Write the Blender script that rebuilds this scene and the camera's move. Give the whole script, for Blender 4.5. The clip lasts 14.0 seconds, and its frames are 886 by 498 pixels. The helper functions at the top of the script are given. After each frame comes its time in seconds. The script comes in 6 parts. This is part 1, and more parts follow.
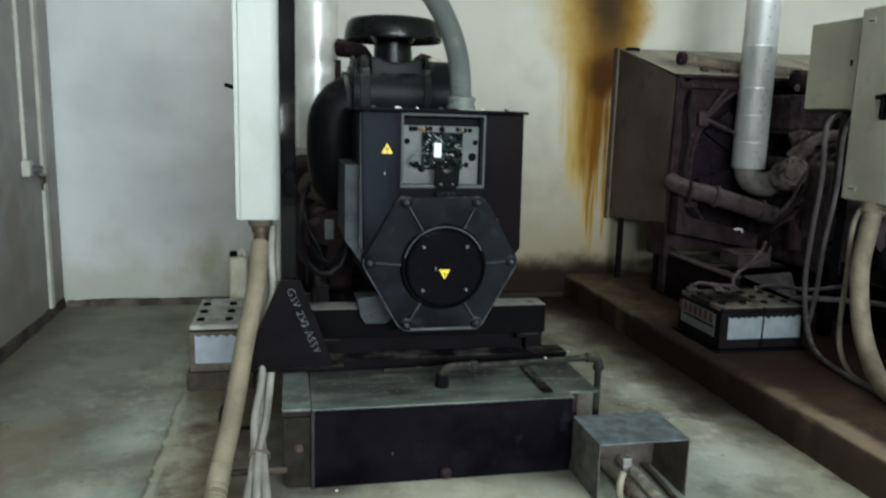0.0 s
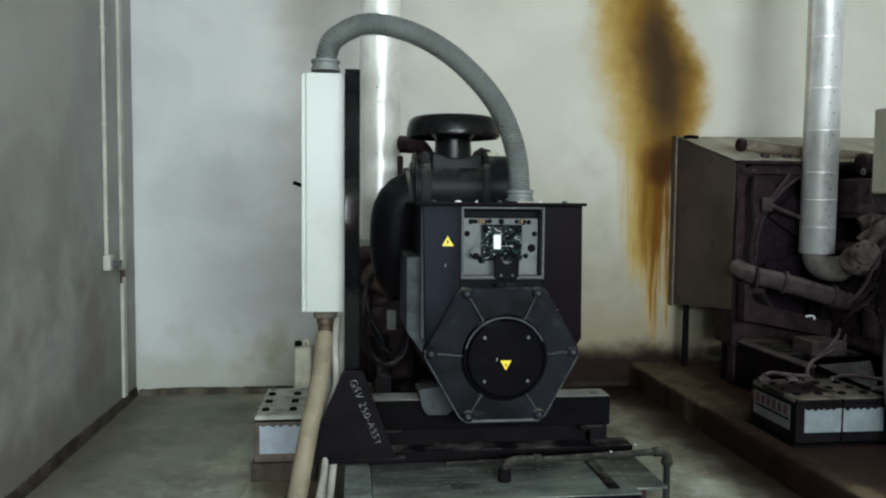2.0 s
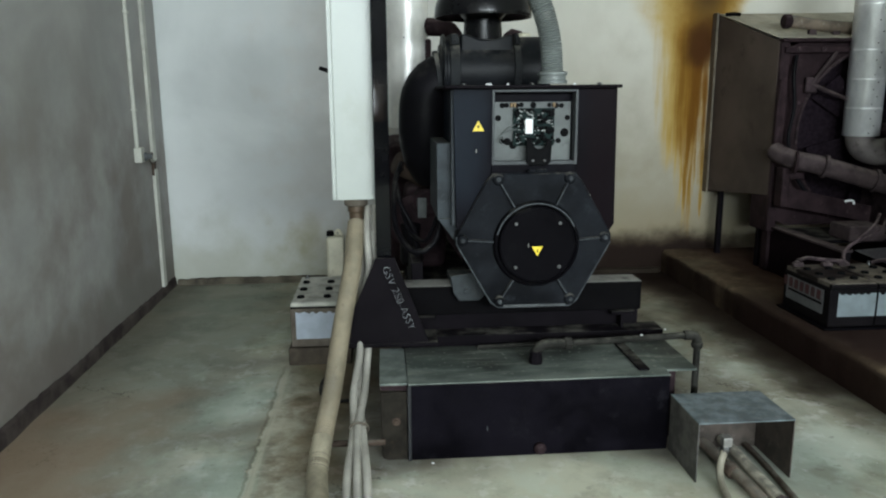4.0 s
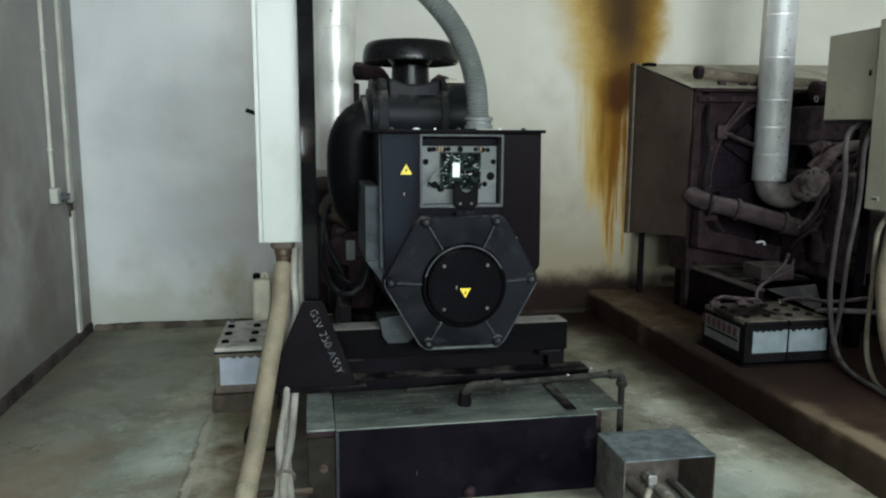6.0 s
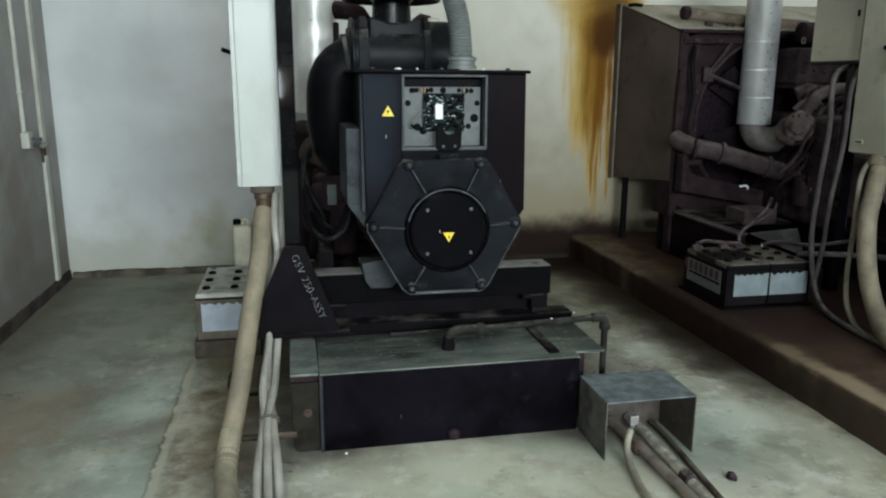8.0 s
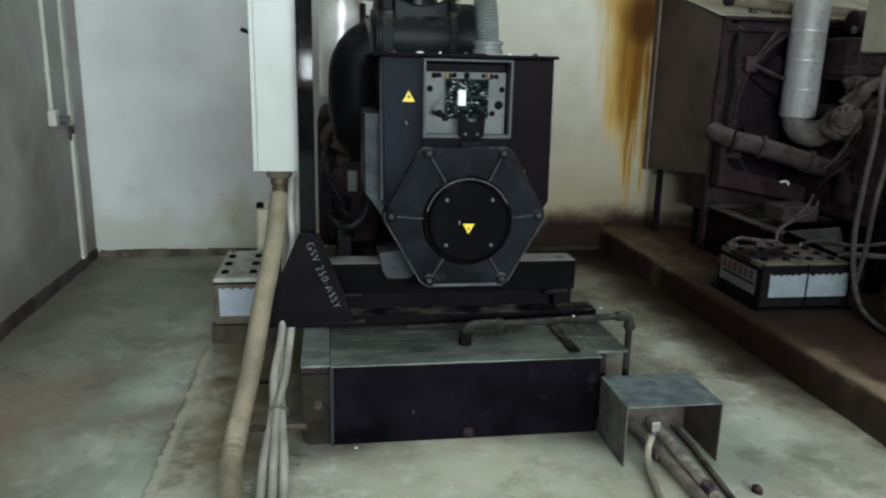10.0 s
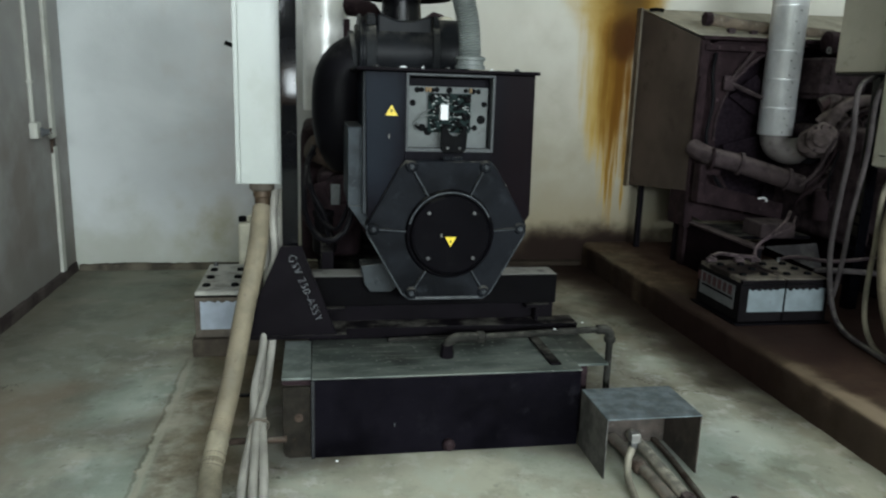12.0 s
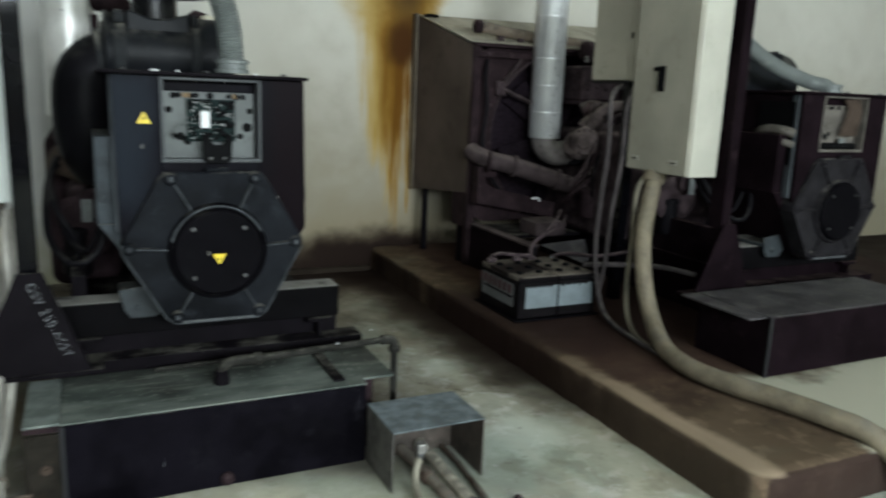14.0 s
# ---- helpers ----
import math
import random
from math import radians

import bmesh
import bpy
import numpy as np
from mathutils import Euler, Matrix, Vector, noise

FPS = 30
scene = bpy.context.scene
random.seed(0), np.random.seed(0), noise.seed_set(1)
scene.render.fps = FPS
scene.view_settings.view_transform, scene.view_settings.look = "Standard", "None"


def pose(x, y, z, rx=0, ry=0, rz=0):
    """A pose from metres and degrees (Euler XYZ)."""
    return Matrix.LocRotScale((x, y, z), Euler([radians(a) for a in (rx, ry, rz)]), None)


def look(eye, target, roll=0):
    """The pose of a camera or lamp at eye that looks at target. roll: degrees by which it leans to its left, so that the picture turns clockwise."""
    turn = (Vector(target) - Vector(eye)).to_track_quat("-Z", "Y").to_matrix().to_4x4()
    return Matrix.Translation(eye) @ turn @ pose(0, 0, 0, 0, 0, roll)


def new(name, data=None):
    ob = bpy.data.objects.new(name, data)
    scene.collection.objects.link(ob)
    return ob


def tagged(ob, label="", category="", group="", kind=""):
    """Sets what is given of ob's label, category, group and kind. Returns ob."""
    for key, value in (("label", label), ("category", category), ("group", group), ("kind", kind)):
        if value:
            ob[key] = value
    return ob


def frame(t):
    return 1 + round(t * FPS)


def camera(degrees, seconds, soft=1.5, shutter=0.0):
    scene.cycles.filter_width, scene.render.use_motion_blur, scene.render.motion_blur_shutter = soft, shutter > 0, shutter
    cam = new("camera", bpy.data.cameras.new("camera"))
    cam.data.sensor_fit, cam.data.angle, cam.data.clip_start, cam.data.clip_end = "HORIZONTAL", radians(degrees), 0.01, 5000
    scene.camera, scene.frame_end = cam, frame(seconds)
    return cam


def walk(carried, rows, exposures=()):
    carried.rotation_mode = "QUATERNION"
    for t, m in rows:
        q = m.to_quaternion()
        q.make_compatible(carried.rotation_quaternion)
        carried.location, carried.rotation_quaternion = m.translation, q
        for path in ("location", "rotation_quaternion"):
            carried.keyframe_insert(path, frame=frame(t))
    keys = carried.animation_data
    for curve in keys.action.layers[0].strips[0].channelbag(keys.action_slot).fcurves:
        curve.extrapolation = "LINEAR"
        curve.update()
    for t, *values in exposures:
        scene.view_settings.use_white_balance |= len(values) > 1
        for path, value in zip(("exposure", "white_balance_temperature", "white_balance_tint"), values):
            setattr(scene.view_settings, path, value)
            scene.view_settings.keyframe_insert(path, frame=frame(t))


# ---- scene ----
cam = camera(61.4, 14.0, soft=2.1, shutter=0.6)
# seconds, eye x, y, z, yaw, pitch, roll
ROWS = [
    (0, 0.003, -0.005, 1.293, -11.48, -10.04, -1.60),
    (0.5, -0.003, -0.016, 1.306, -9.84, -7.63, -1.61),
    (1, -0.002, -0.020, 1.313, -9.08, -5.98, -1.38),
    (1.5, -0.000, -0.032, 1.314, -8.21, -3.84, -1.13),
    (2, 0.001, -0.038, 1.316, -6.86, -3.53, -0.53),
    (2.5, 0.000, -0.041, 1.313, -6.45, -6.53, -0.43),
    (3, -0.005, -0.048, 1.307, -5.52, -10.23, 0.06),
    (3.2, -0.006, -0.031, 1.298, -4.67, -11.89, 0.35),
    (5.3, 0.004, -0.013, 1.292, -5.64, -10.54, 0.77),
    (5.5, -0.003, -0.017, 1.294, -6.50, -10.04, 0.57),
    (6, 0.002, -0.024, 1.301, -10.07, -8.70, -0.28),
    (6.5, 0.000, -0.033, 1.294, -10.02, -10.60, 0.18),
    (7, 0.005, -0.023, 1.281, -10.81, -12.66, 0.12),
    (7.2, 0.005, -0.017, 1.281, -11.57, -12.72, 0.04),
    (9.3, 0.025, 0.054, 1.286, -10.95, -13.16, -0.94),
    (9.5, 0.042, 0.064, 1.284, -11.30, -13.40, -1.25),
    (10, 0.080, 0.093, 1.285, -8.45, -13.92, -1.30),
    (10.5, 0.087, 0.097, 1.285, -7.38, -13.98, -1.43),
    (11, 0.090, 0.101, 1.278, -7.12, -14.35, -1.40),
    (11.5, 0.092, 0.098, 1.278, -6.42, -14.20, -1.05),
    (12, 0.083, 0.075, 1.274, -9.63, -12.58, -1.80),
    (12.5, 0.090, 0.092, 1.278, -11.09, -13.92, -0.48),
    (13, 0.096, 0.088, 1.290, -11.33, -11.60, -0.49),
    (13.5, 0.116, 0.087, 1.296, -17.80, -11.76, -1.49),
    (14, 0.185, 0.153, 1.294, -25.24, -11.94, -2.34),
]
walk(cam, [(t, pose(x, y, z, 90 + pitch, roll, yaw)) for t, x, y, z, yaw, pitch, roll in ROWS],
     exposures=[(0.0, 0.0), (1.5, 0.0), (2.5, -0.08), (3.0, -0.04), (5.5, 0.0), (7.0, 0.0), (9.5, -0.08), (12.5, -0.1), (14.0, -0.05)])

# ---- light ----
world = bpy.data.worlds.new("sky")
scene.world = world
world.use_nodes = True
wn = world.node_tree
sky = wn.nodes.new("ShaderNodeTexSky")
sky.sky_type, sky.sun_disc = "NISHITA", False
sky.sun_elevation, sky.sun_rotation = radians(35), radians(180)
wn.links.new(sky.outputs[0], wn.nodes["Background"].inputs[0])
wn.nodes["Background"].inputs[1].default_value = 0.1


def unseen_lamp(name, x, z, w, h, power):
    data = bpy.data.lights.new(name, "AREA")
    data.shape, data.size, data.size_y, data.energy = "RECTANGLE", w, h, power
    data.color = (0.885, 1.0, 1.05)
    ob = new(name, data)
    ob.matrix_world = look((x, -5.55, z), (x, 0, z))
    return ob


# Small unseen lamp, added for the highlight on the black post.
unseen_lamp("unseen_light", -0.2, 1.20, 0.18, 0.32, 16)
# High unseen lamps, added to brighten the floor and walls.
unseen_lamp("unseen_light", 2.3, 2.55, 3.8, 0.75, 520)
unseen_lamp("unseen_light", -0.87, 2.55, 0.98, 0.75, 125)


# ---- materials ----
class Nodes:
    """Small wrapper that writes shader arithmetic."""

    def __init__(self, name):
        self.mat = bpy.data.materials.new(name)
        self.mat.use_nodes = True
        self.t = self.mat.node_tree
        self.b = self.t.nodes["Principled BSDF"]
        geo = self.t.nodes.new("ShaderNodeNewGeometry")
        self.pos, self.nor = geo.outputs["Position"], geo.outputs["Normal"]

    def put(self, sock, val):
        if isinstance(val, (int, float)):
            sock.default_value = val
        elif isinstance(val, tuple):
            sock.default_value = (*val, 1.0) if len(val) == 3 and sock.type == "RGBA" else val
        else:
            self.t.links.new(val, sock)

    def m(self, op, a, b=0.0, c=0.0, clamp=False):
        n = self.t.nodes.new("ShaderNodeMath")
        n.operation, n.use_clamp = op, clamp
        for k, v in enumerate((a, b, c)):
            self.put(n.inputs[k], v)
        return n.outputs[0]

    def axis(self, k, vec=None):
        vec = vec or self.pos
        n = self.t.nodes.new("ShaderNodeSeparateXYZ")
        self.t.links.new(vec, n.inputs[0])
        return n.outputs[k]

    def noise(self, scale, detail=4, stretch=(1, 1, 1), rough=0.55, warp=0.0):
        v = self.t.nodes.new("ShaderNodeMapping")
        self.t.links.new(self.pos, v.inputs["Vector"])
        v.inputs["Scale"].default_value = stretch
        n = self.t.nodes.new("ShaderNodeTexNoise")
        n.inputs["Scale"].default_value, n.inputs["Detail"].default_value = scale, detail
        n.inputs["Roughness"].default_value, n.inputs["Distortion"].default_value = rough, warp
        self.t.links.new(v.outputs[0], n.inputs["Vector"])
        return n.outputs[0]

    def step(self, x, lo, hi):
        n = self.t.nodes.new("ShaderNodeMapRange")
        n.interpolation_type = "SMOOTHSTEP"
        for k, v in enumerate((x, lo, hi)):
            self.put(n.inputs[k], v)
        return n.outputs[0]

    def mix(self, f, a, b):
        n = self.t.nodes.new("ShaderNodeMix")
        n.data_type = "RGBA"
        for k, v in ((0, f), (6, a), (7, b)):
            self.put(n.inputs[k], v)
        return n.outputs[2]

    def stain(self, f, a, tint):
        """Multiplies a colour, so that what lies under a stain still shows."""
        n = self.t.nodes.new("ShaderNodeMix")
        n.data_type, n.blend_type = "RGBA", "MULTIPLY"
        for k, v in ((0, f), (6, a), (7, tint)):
            self.put(n.inputs[k], v)
        return n.outputs[2]

    def done(self, col, rough, metal=0.0, height=None, depth=0.002, strength=0.4, spec=None):
        self.put(self.b.inputs["Base Color"], col)
        self.put(self.b.inputs["Roughness"], rough)
        self.put(self.b.inputs["Metallic"], metal)
        if spec is not None:
            self.put(self.b.inputs["Specular IOR Level"], spec)
        if height is not None:
            n = self.t.nodes.new("ShaderNodeBump")
            n.inputs["Strength"].default_value, n.inputs["Distance"].default_value = strength, depth
            self.t.links.new(height, n.inputs["Height"])
            self.t.links.new(n.outputs[0], self.b.inputs["Normal"])
        return self.mat


def surface(name, base, worn=None, dust=(0.19, 0.18, 0.155), dusty=0.0, rough=0.5, metal=0.0, big=4, fine=60, var=0.3, relief=0.25, spec=None):
    """Painted, rusty or plastic surfaces: two scales of variation, patches of wear and dust that lies on upward faces."""
    n = Nodes(name)
    a, f = n.noise(big, 5), n.noise(fine, 3)
    dark = tuple(c * (1 - var) for c in base)
    lite = tuple(min(1, c * (1 + var)) for c in base)
    col = n.mix(n.step(a, 0.35, 0.65), dark, lite)
    col = n.mix(n.m("MULTIPLY", f, 0.35), col, dark)
    if worn:
        col = n.mix(n.m("MULTIPLY", n.step(n.noise(big * 2.3, 6, rough=0.7), 0.55, 0.7), 0.8), col, worn)
    r = n.m("ADD", rough - 0.12, n.m("MULTIPLY", a, 0.24))
    if dusty:
        up = n.step(n.axis(2, n.nor), 0.2, 0.9)
        d = n.m("MULTIPLY", n.m("ADD", n.m("MULTIPLY", up, 0.99), 0.01), n.step(n.noise(big * 1.7, 6, rough=0.65), 0.62 - 0.45 * dusty, 0.8 - 0.3 * dusty))
        d = n.m("MULTIPLY", d, min(1, dusty * 1.3), clamp=True)
        col = n.mix(d, col, dust)
        r = n.m("ADD", r, n.m("MULTIPLY", d, 0.4), clamp=True)
    return n.done(col, r, metal, f, 0.001, relief, spec)


def cladding(name, base, rough, metal=0.62):
    """Rolled aluminium sheet, brushed round the pipe, with dull smudges and faint dents."""
    n = Nodes(name)
    smudge, dent = n.noise(9, 5, (1, 1, 0.6), rough=0.6), n.noise(11, 4, (1, 1, 0.9))
    col = n.mix(n.step(smudge, 0.40, 0.70), base, tuple(c * 0.80 for c in base))
    tan = n.t.nodes.new("ShaderNodeTangent")
    tan.direction_type, tan.axis = "RADIAL", "Z"
    n.t.links.new(tan.outputs[0], n.b.inputs["Tangent"])
    n.b.inputs["Anisotropic"].default_value, n.b.inputs["Anisotropic Rotation"].default_value = 0.45, 0.25
    return n.done(col, n.m("ADD", rough - 0.05, n.m("MULTIPLY", smudge, 0.1)), metal, dent, 0.004, 0.3)


def wall_paint(name, base, north=False):
    """Old lime-washed plaster, dirty towards the floor, faintly smeared; on the north wall an oily soot stain, painted
    shade and light tints.
    """
    n = Nodes(name)
    x, z = n.axis(0), n.axis(2)
    a, b, f = n.noise(1.1, 5, warp=0.4), n.noise(5, 6), n.noise(90, 3)
    dark = tuple(c * 0.8 for c in base)
    col = n.mix(n.step(a, 0.38, 0.62), dark, base)
    col = n.mix(n.m("MULTIPLY", n.step(b, 0.5, 0.75), 0.22), col, (0.46, 0.47, 0.44))
    smear = n.step(n.noise(1.6, 5, (1, 1, 0.35)), 0.56, 0.75)
    col = n.mix(n.m("MULTIPLY", smear, 0.10 if north else 0.25), col, (0.52, 0.53, 0.57))
    low = n.m("MULTIPLY", n.step(n.m("ADD", z, n.m("MULTIPLY", b, -0.7)), 0.25, -0.3), 0.85)
    col = n.mix(low, col, (0.36, 0.34, 0.22) if north else (0.20, 0.185, 0.165))
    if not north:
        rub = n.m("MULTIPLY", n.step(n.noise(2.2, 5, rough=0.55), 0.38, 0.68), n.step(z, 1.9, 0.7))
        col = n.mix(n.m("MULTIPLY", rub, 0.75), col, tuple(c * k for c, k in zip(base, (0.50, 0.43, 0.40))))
    if north:
        def blob(cx, cz, rx, rz, wob):
            u = n.m("DIVIDE", n.m("SUBTRACT", x, cx), rx)
            v = n.m("DIVIDE", n.m("SUBTRACT", z, cz), rz)
            d = n.m("SQRT", n.m("ADD", n.m("MULTIPLY", u, u), n.m("MULTIPLY", v, v)))
            return n.m("ADD", d, n.m("MULTIPLY", n.m("SUBTRACT", n.noise(3.5, 6), 0.5), wob))
        # warm tint to the right: mixed light put into the plaster colour
        warm_cast = n.step(n.m("ADD", x, n.m("MULTIPLY", n.m("SUBTRACT", a, 0.5), 2.0)), -0.6, 1.2)
        col = n.mix(n.m("MULTIPLY", warm_cast, 0.55), col, (0.64, 0.61, 0.50))
        # lower wall right of the alternator darkened: its shade painted in
        right_shade = n.m("MULTIPLY", n.step(n.m("ADD", x, n.m("MULTIPLY", n.m("SUBTRACT", b, 0.5), 0.9)), 0.55, 1.5), n.step(n.m("ADD", z, n.m("MULTIPLY", n.m("SUBTRACT", b, 0.5), 0.9)), 2.1, 0.35))
        col = n.mix(n.m("MULTIPLY", right_shade, 0.78), col, (0.25, 0.215, 0.14))
        # bluish light on the left, likewise painted in
        cool_cast = n.step(n.m("ADD", x, n.m("MULTIPLY", n.m("SUBTRACT", b, 0.5), 1.5)), -0.3, -0.9)
        col = n.mix(n.m("MULTIPLY", cool_cast, 0.4), col, (0.585, 0.645, 0.66))
        def bend(knots):
            v = knots[0][1]
            for (z0, v0), (z1, v1) in zip(knots, knots[1:]):
                t = n.m("DIVIDE", n.m("SUBTRACT", z, z0), z1 - z0, clamp=True)
                v = n.m("ADD", v, n.m("MULTIPLY", t, v1 - v0))
            return v
        streak = n.noise(13, 4, (1, 1, 0.07))
        fine = n.noise(30, 4, (1, 1, 0.06))
        cloud = n.m("SUBTRACT", n.noise(3.2, 6, rough=0.6), 0.5)
        lower = n.step(z, 1.85, 1.55)
        left = bend([(0.40, 2.13), (0.96, 1.98), (1.5, 1.93), (1.84, 1.80), (2.2, 1.71), (2.76, 1.65), (3.3, 1.66)])
        right = bend([(0.40, 2.23), (0.8, 2.285), (1.27, 2.29), (1.65, 2.32), (1.83, 2.50), (2.12, 2.58), (2.42, 2.49), (2.78, 2.28), (3.3, 2.12)])
        wob = n.m("ADD", n.m("MULTIPLY", cloud, n.m("SUBTRACT", 0.34, n.m("MULTIPLY", lower, 0.26))), n.m("MULTIPLY", n.m("MULTIPLY", n.m("SUBTRACT", streak, 0.5), lower), 0.30))
        u = n.m("DIVIDE", n.m("SUBTRACT", n.m("ADD", x, wob), left), n.m("SUBTRACT", right, left))
        tip = n.step(n.m("ADD", z, n.m("MULTIPLY", streak, -0.9)), -0.30, 0.15)
        thread = n.m("SUBTRACT", 1.0, n.m("MULTIPLY", n.m("MULTIPLY", lower, n.step(fine, 0.54, 0.40)), n.step(z, 1.15, 0.45)))
        halo = n.m("MULTIPLY", n.m("MULTIPLY", n.m("MULTIPLY", n.step(u, -0.16, 0.22), n.step(u, 1.10, 0.86)), tip), thread)
        body = n.m("MULTIPLY", n.m("MULTIPLY", n.step(u, 0.08, 0.5), n.step(u, 1.08, 0.78)), n.m("MULTIPLY", tip, thread))
        col = n.mix(n.m("MULTIPLY", halo, 0.92), col, (0.47, 0.32, 0.085))
        col = n.mix(n.m("MULTIPLY", body, 0.93), col, (0.24, 0.122, 0.016))
        heavy = n.m("MULTIPLY", n.m("MULTIPLY", lower, n.step(u, 0.25, 0.75)), n.m("MULTIPLY", n.step(fine, 0.28, 0.50), n.step(z, 0.5, 1.1)))
        col = n.mix(n.m("MULTIPLY", n.m("MULTIPLY", heavy, halo), 0.9), col, (0.13, 0.052, 0.008))
        c0 = bend([(1.6, 2.12), (1.9, 2.07), (2.4, 1.96), (2.78, 2.0), (3.3, 1.9)])
        c1 = bend([(1.6, 2.34), (1.9, 2.40), (2.3, 2.42), (2.78, 2.24), (3.3, 2.1)])
        uc = n.m("DIVIDE", n.m("SUBTRACT", n.m("ADD", x, n.m("MULTIPLY", cloud, 0.2)), c0), n.m("SUBTRACT", c1, c0))
        core = n.m("MULTIPLY", n.m("MULTIPLY", n.step(uc, -0.25, 0.5), n.step(uc, 1.25, 0.55)), n.m("MULTIPLY", n.step(z, 1.45, 2.1), n.step(z, 3.1, 2.5)))
        col = n.mix(n.m("MULTIPLY", core, 0.96), col, (0.052, 0.031, 0.018))
        crust = n.step(blob(2.22, 1.62, 0.17, 0.21, 0.9), 1.1, 0.35)
        col = n.mix(n.m("MULTIPLY", crust, 0.9), col, (0.055, 0.02, 0.007))
        old = n.step(blob(-0.35, 3.1, 0.28, 1.0, 0.7), 1.0, 0.3)
        col = n.mix(n.m("MULTIPLY", old, 0.45), col, (0.33, 0.29, 0.2))
        haze = n.m("MULTIPLY", n.step(blob(1.9, 0.0, 1.15, 0.70, 0.9), 1.0, 0.25), 0.5)
        col = n.mix(haze, col, (0.27, 0.21, 0.12))
        brown = n.m("MULTIPLY", n.step(blob(1.98, 0.02, 1.1, 0.27, 0.9), 1.2, 0.5), 0.8)
        col = n.mix(brown, col, (0.065, 0.042, 0.024))
        soot = n.m("MULTIPLY", n.step(blob(2.05, 0.05, 1.1, 0.26, 1.1), 1.25, 0.5), 0.96)
        col = n.mix(soot, col, (0.016, 0.0095, 0.008))
    h = n.m("ADD", n.m("MULTIPLY", b, 0.7), n.m("MULTIPLY", f, 0.3))
    return n.done(col, 0.75, 0, h, 0.006, 0.5, 0.06)


def concrete(name, base, oil=0.0, kerbside=False, plinth=False):
    n = Nodes(name)
    x, y = n.axis(0), n.axis(1)
    a, b, c, f = n.noise(0.9, 5, warp=0.6), n.noise(3.2, 6, rough=0.62), n.noise(11, 6, rough=0.65), n.noise(120, 3)
    dark = tuple(v * 0.55 for v in base)
    lite = tuple(min(0.85, v * 1.5) for v in base)
    col = n.mix(n.step(a, 0.35, 0.65), base, tuple(v * 0.72 for v in base))
    col = n.mix(n.m("MULTIPLY", n.step(b, 0.47, 0.62), 0.8), col, dark)
    col = n.mix(n.m("MULTIPLY", n.step(c, 0.52, 0.62), 0.5), col, lite)
    col = n.mix(n.m("MULTIPLY", n.step(n.noise(2.1, 5), 0.56, 0.7), 0.32), col, (0.20, 0.15, 0.105))
    col = n.mix(n.m("MULTIPLY", n.step(n.noise(1.3, 6, rough=0.6, warp=0.8), 0.5, 0.62), 0.5), col, tuple(v * k for v, k in zip(base, (0.74, 0.95, 1.0))))
    col = n.mix(n.m("MULTIPLY", n.step(n.noise(1.7, 6, (1, 0.7, 1), rough=0.65), 0.52, 0.64), 0.55), col, tuple(v * 0.42 for v in base))
    if kerbside:
        paint = n.step(n.noise(1.9, 6, rough=0.6, warp=0.3), 0.52, 0.58)
        col = n.mix(n.m("MULTIPLY", paint, 0.45), col, (0.66, 0.74, 0.66))
        patch = n.step(n.noise(4.3, 5, rough=0.55), 0.54, 0.68)
        col = n.stain(patch, col, (0.72, 0.71, 0.68))
    spots = n.step(n.noise(17, 3, rough=0.5), 0.66, 0.72)
    col = n.mix(n.m("MULTIPLY", spots, 0.55), col, tuple(v * 0.4 for v in base))
    scuffs = n.step(n.noise(26, 4, (1, 0.5, 1), rough=0.6), 0.66, 0.72)
    col = n.mix(n.m("MULTIPLY", scuffs, 0.5), col, tuple(min(0.8, v * 1.5) for v in base))
    if oil:
        o = n.m("MULTIPLY", n.step(n.noise(2.4, 6, rough=0.6), 0.62 - 0.5 * oil, 0.78 - 0.5 * oil), 0.9)
        col = n.mix(o, col, (0.045, 0.03, 0.022))
    r = n.m("ADD", 0.45, n.m("MULTIPLY", b, 0.4))
    if plinth:
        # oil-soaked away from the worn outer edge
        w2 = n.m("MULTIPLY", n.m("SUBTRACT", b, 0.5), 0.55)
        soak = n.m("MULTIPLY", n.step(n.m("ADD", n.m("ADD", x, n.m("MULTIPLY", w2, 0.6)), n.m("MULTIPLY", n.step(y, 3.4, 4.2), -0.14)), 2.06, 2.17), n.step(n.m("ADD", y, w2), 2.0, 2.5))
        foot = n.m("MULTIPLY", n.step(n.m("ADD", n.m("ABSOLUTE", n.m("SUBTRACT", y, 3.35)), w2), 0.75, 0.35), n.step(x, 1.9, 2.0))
        # west face coloured darker than the top, most beside the batteries
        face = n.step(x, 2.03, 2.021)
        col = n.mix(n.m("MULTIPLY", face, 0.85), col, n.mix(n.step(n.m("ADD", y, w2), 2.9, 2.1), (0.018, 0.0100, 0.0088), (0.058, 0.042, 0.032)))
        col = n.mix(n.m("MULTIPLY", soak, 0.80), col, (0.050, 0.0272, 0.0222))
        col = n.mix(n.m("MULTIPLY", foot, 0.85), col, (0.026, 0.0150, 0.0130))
        # south end face coloured darker as well
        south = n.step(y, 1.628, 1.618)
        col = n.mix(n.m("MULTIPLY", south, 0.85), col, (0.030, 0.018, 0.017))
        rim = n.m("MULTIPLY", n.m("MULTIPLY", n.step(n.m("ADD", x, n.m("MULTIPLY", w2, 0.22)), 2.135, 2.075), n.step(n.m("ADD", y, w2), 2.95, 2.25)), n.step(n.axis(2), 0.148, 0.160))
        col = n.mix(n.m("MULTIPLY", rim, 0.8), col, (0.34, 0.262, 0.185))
        # paler top in front of the second tank
        pale_front = n.m("MULTIPLY", n.step(n.m("ADD", x, w2), 2.5, 2.62), n.step(n.m("ADD", y, w2), 2.35, 2.15))
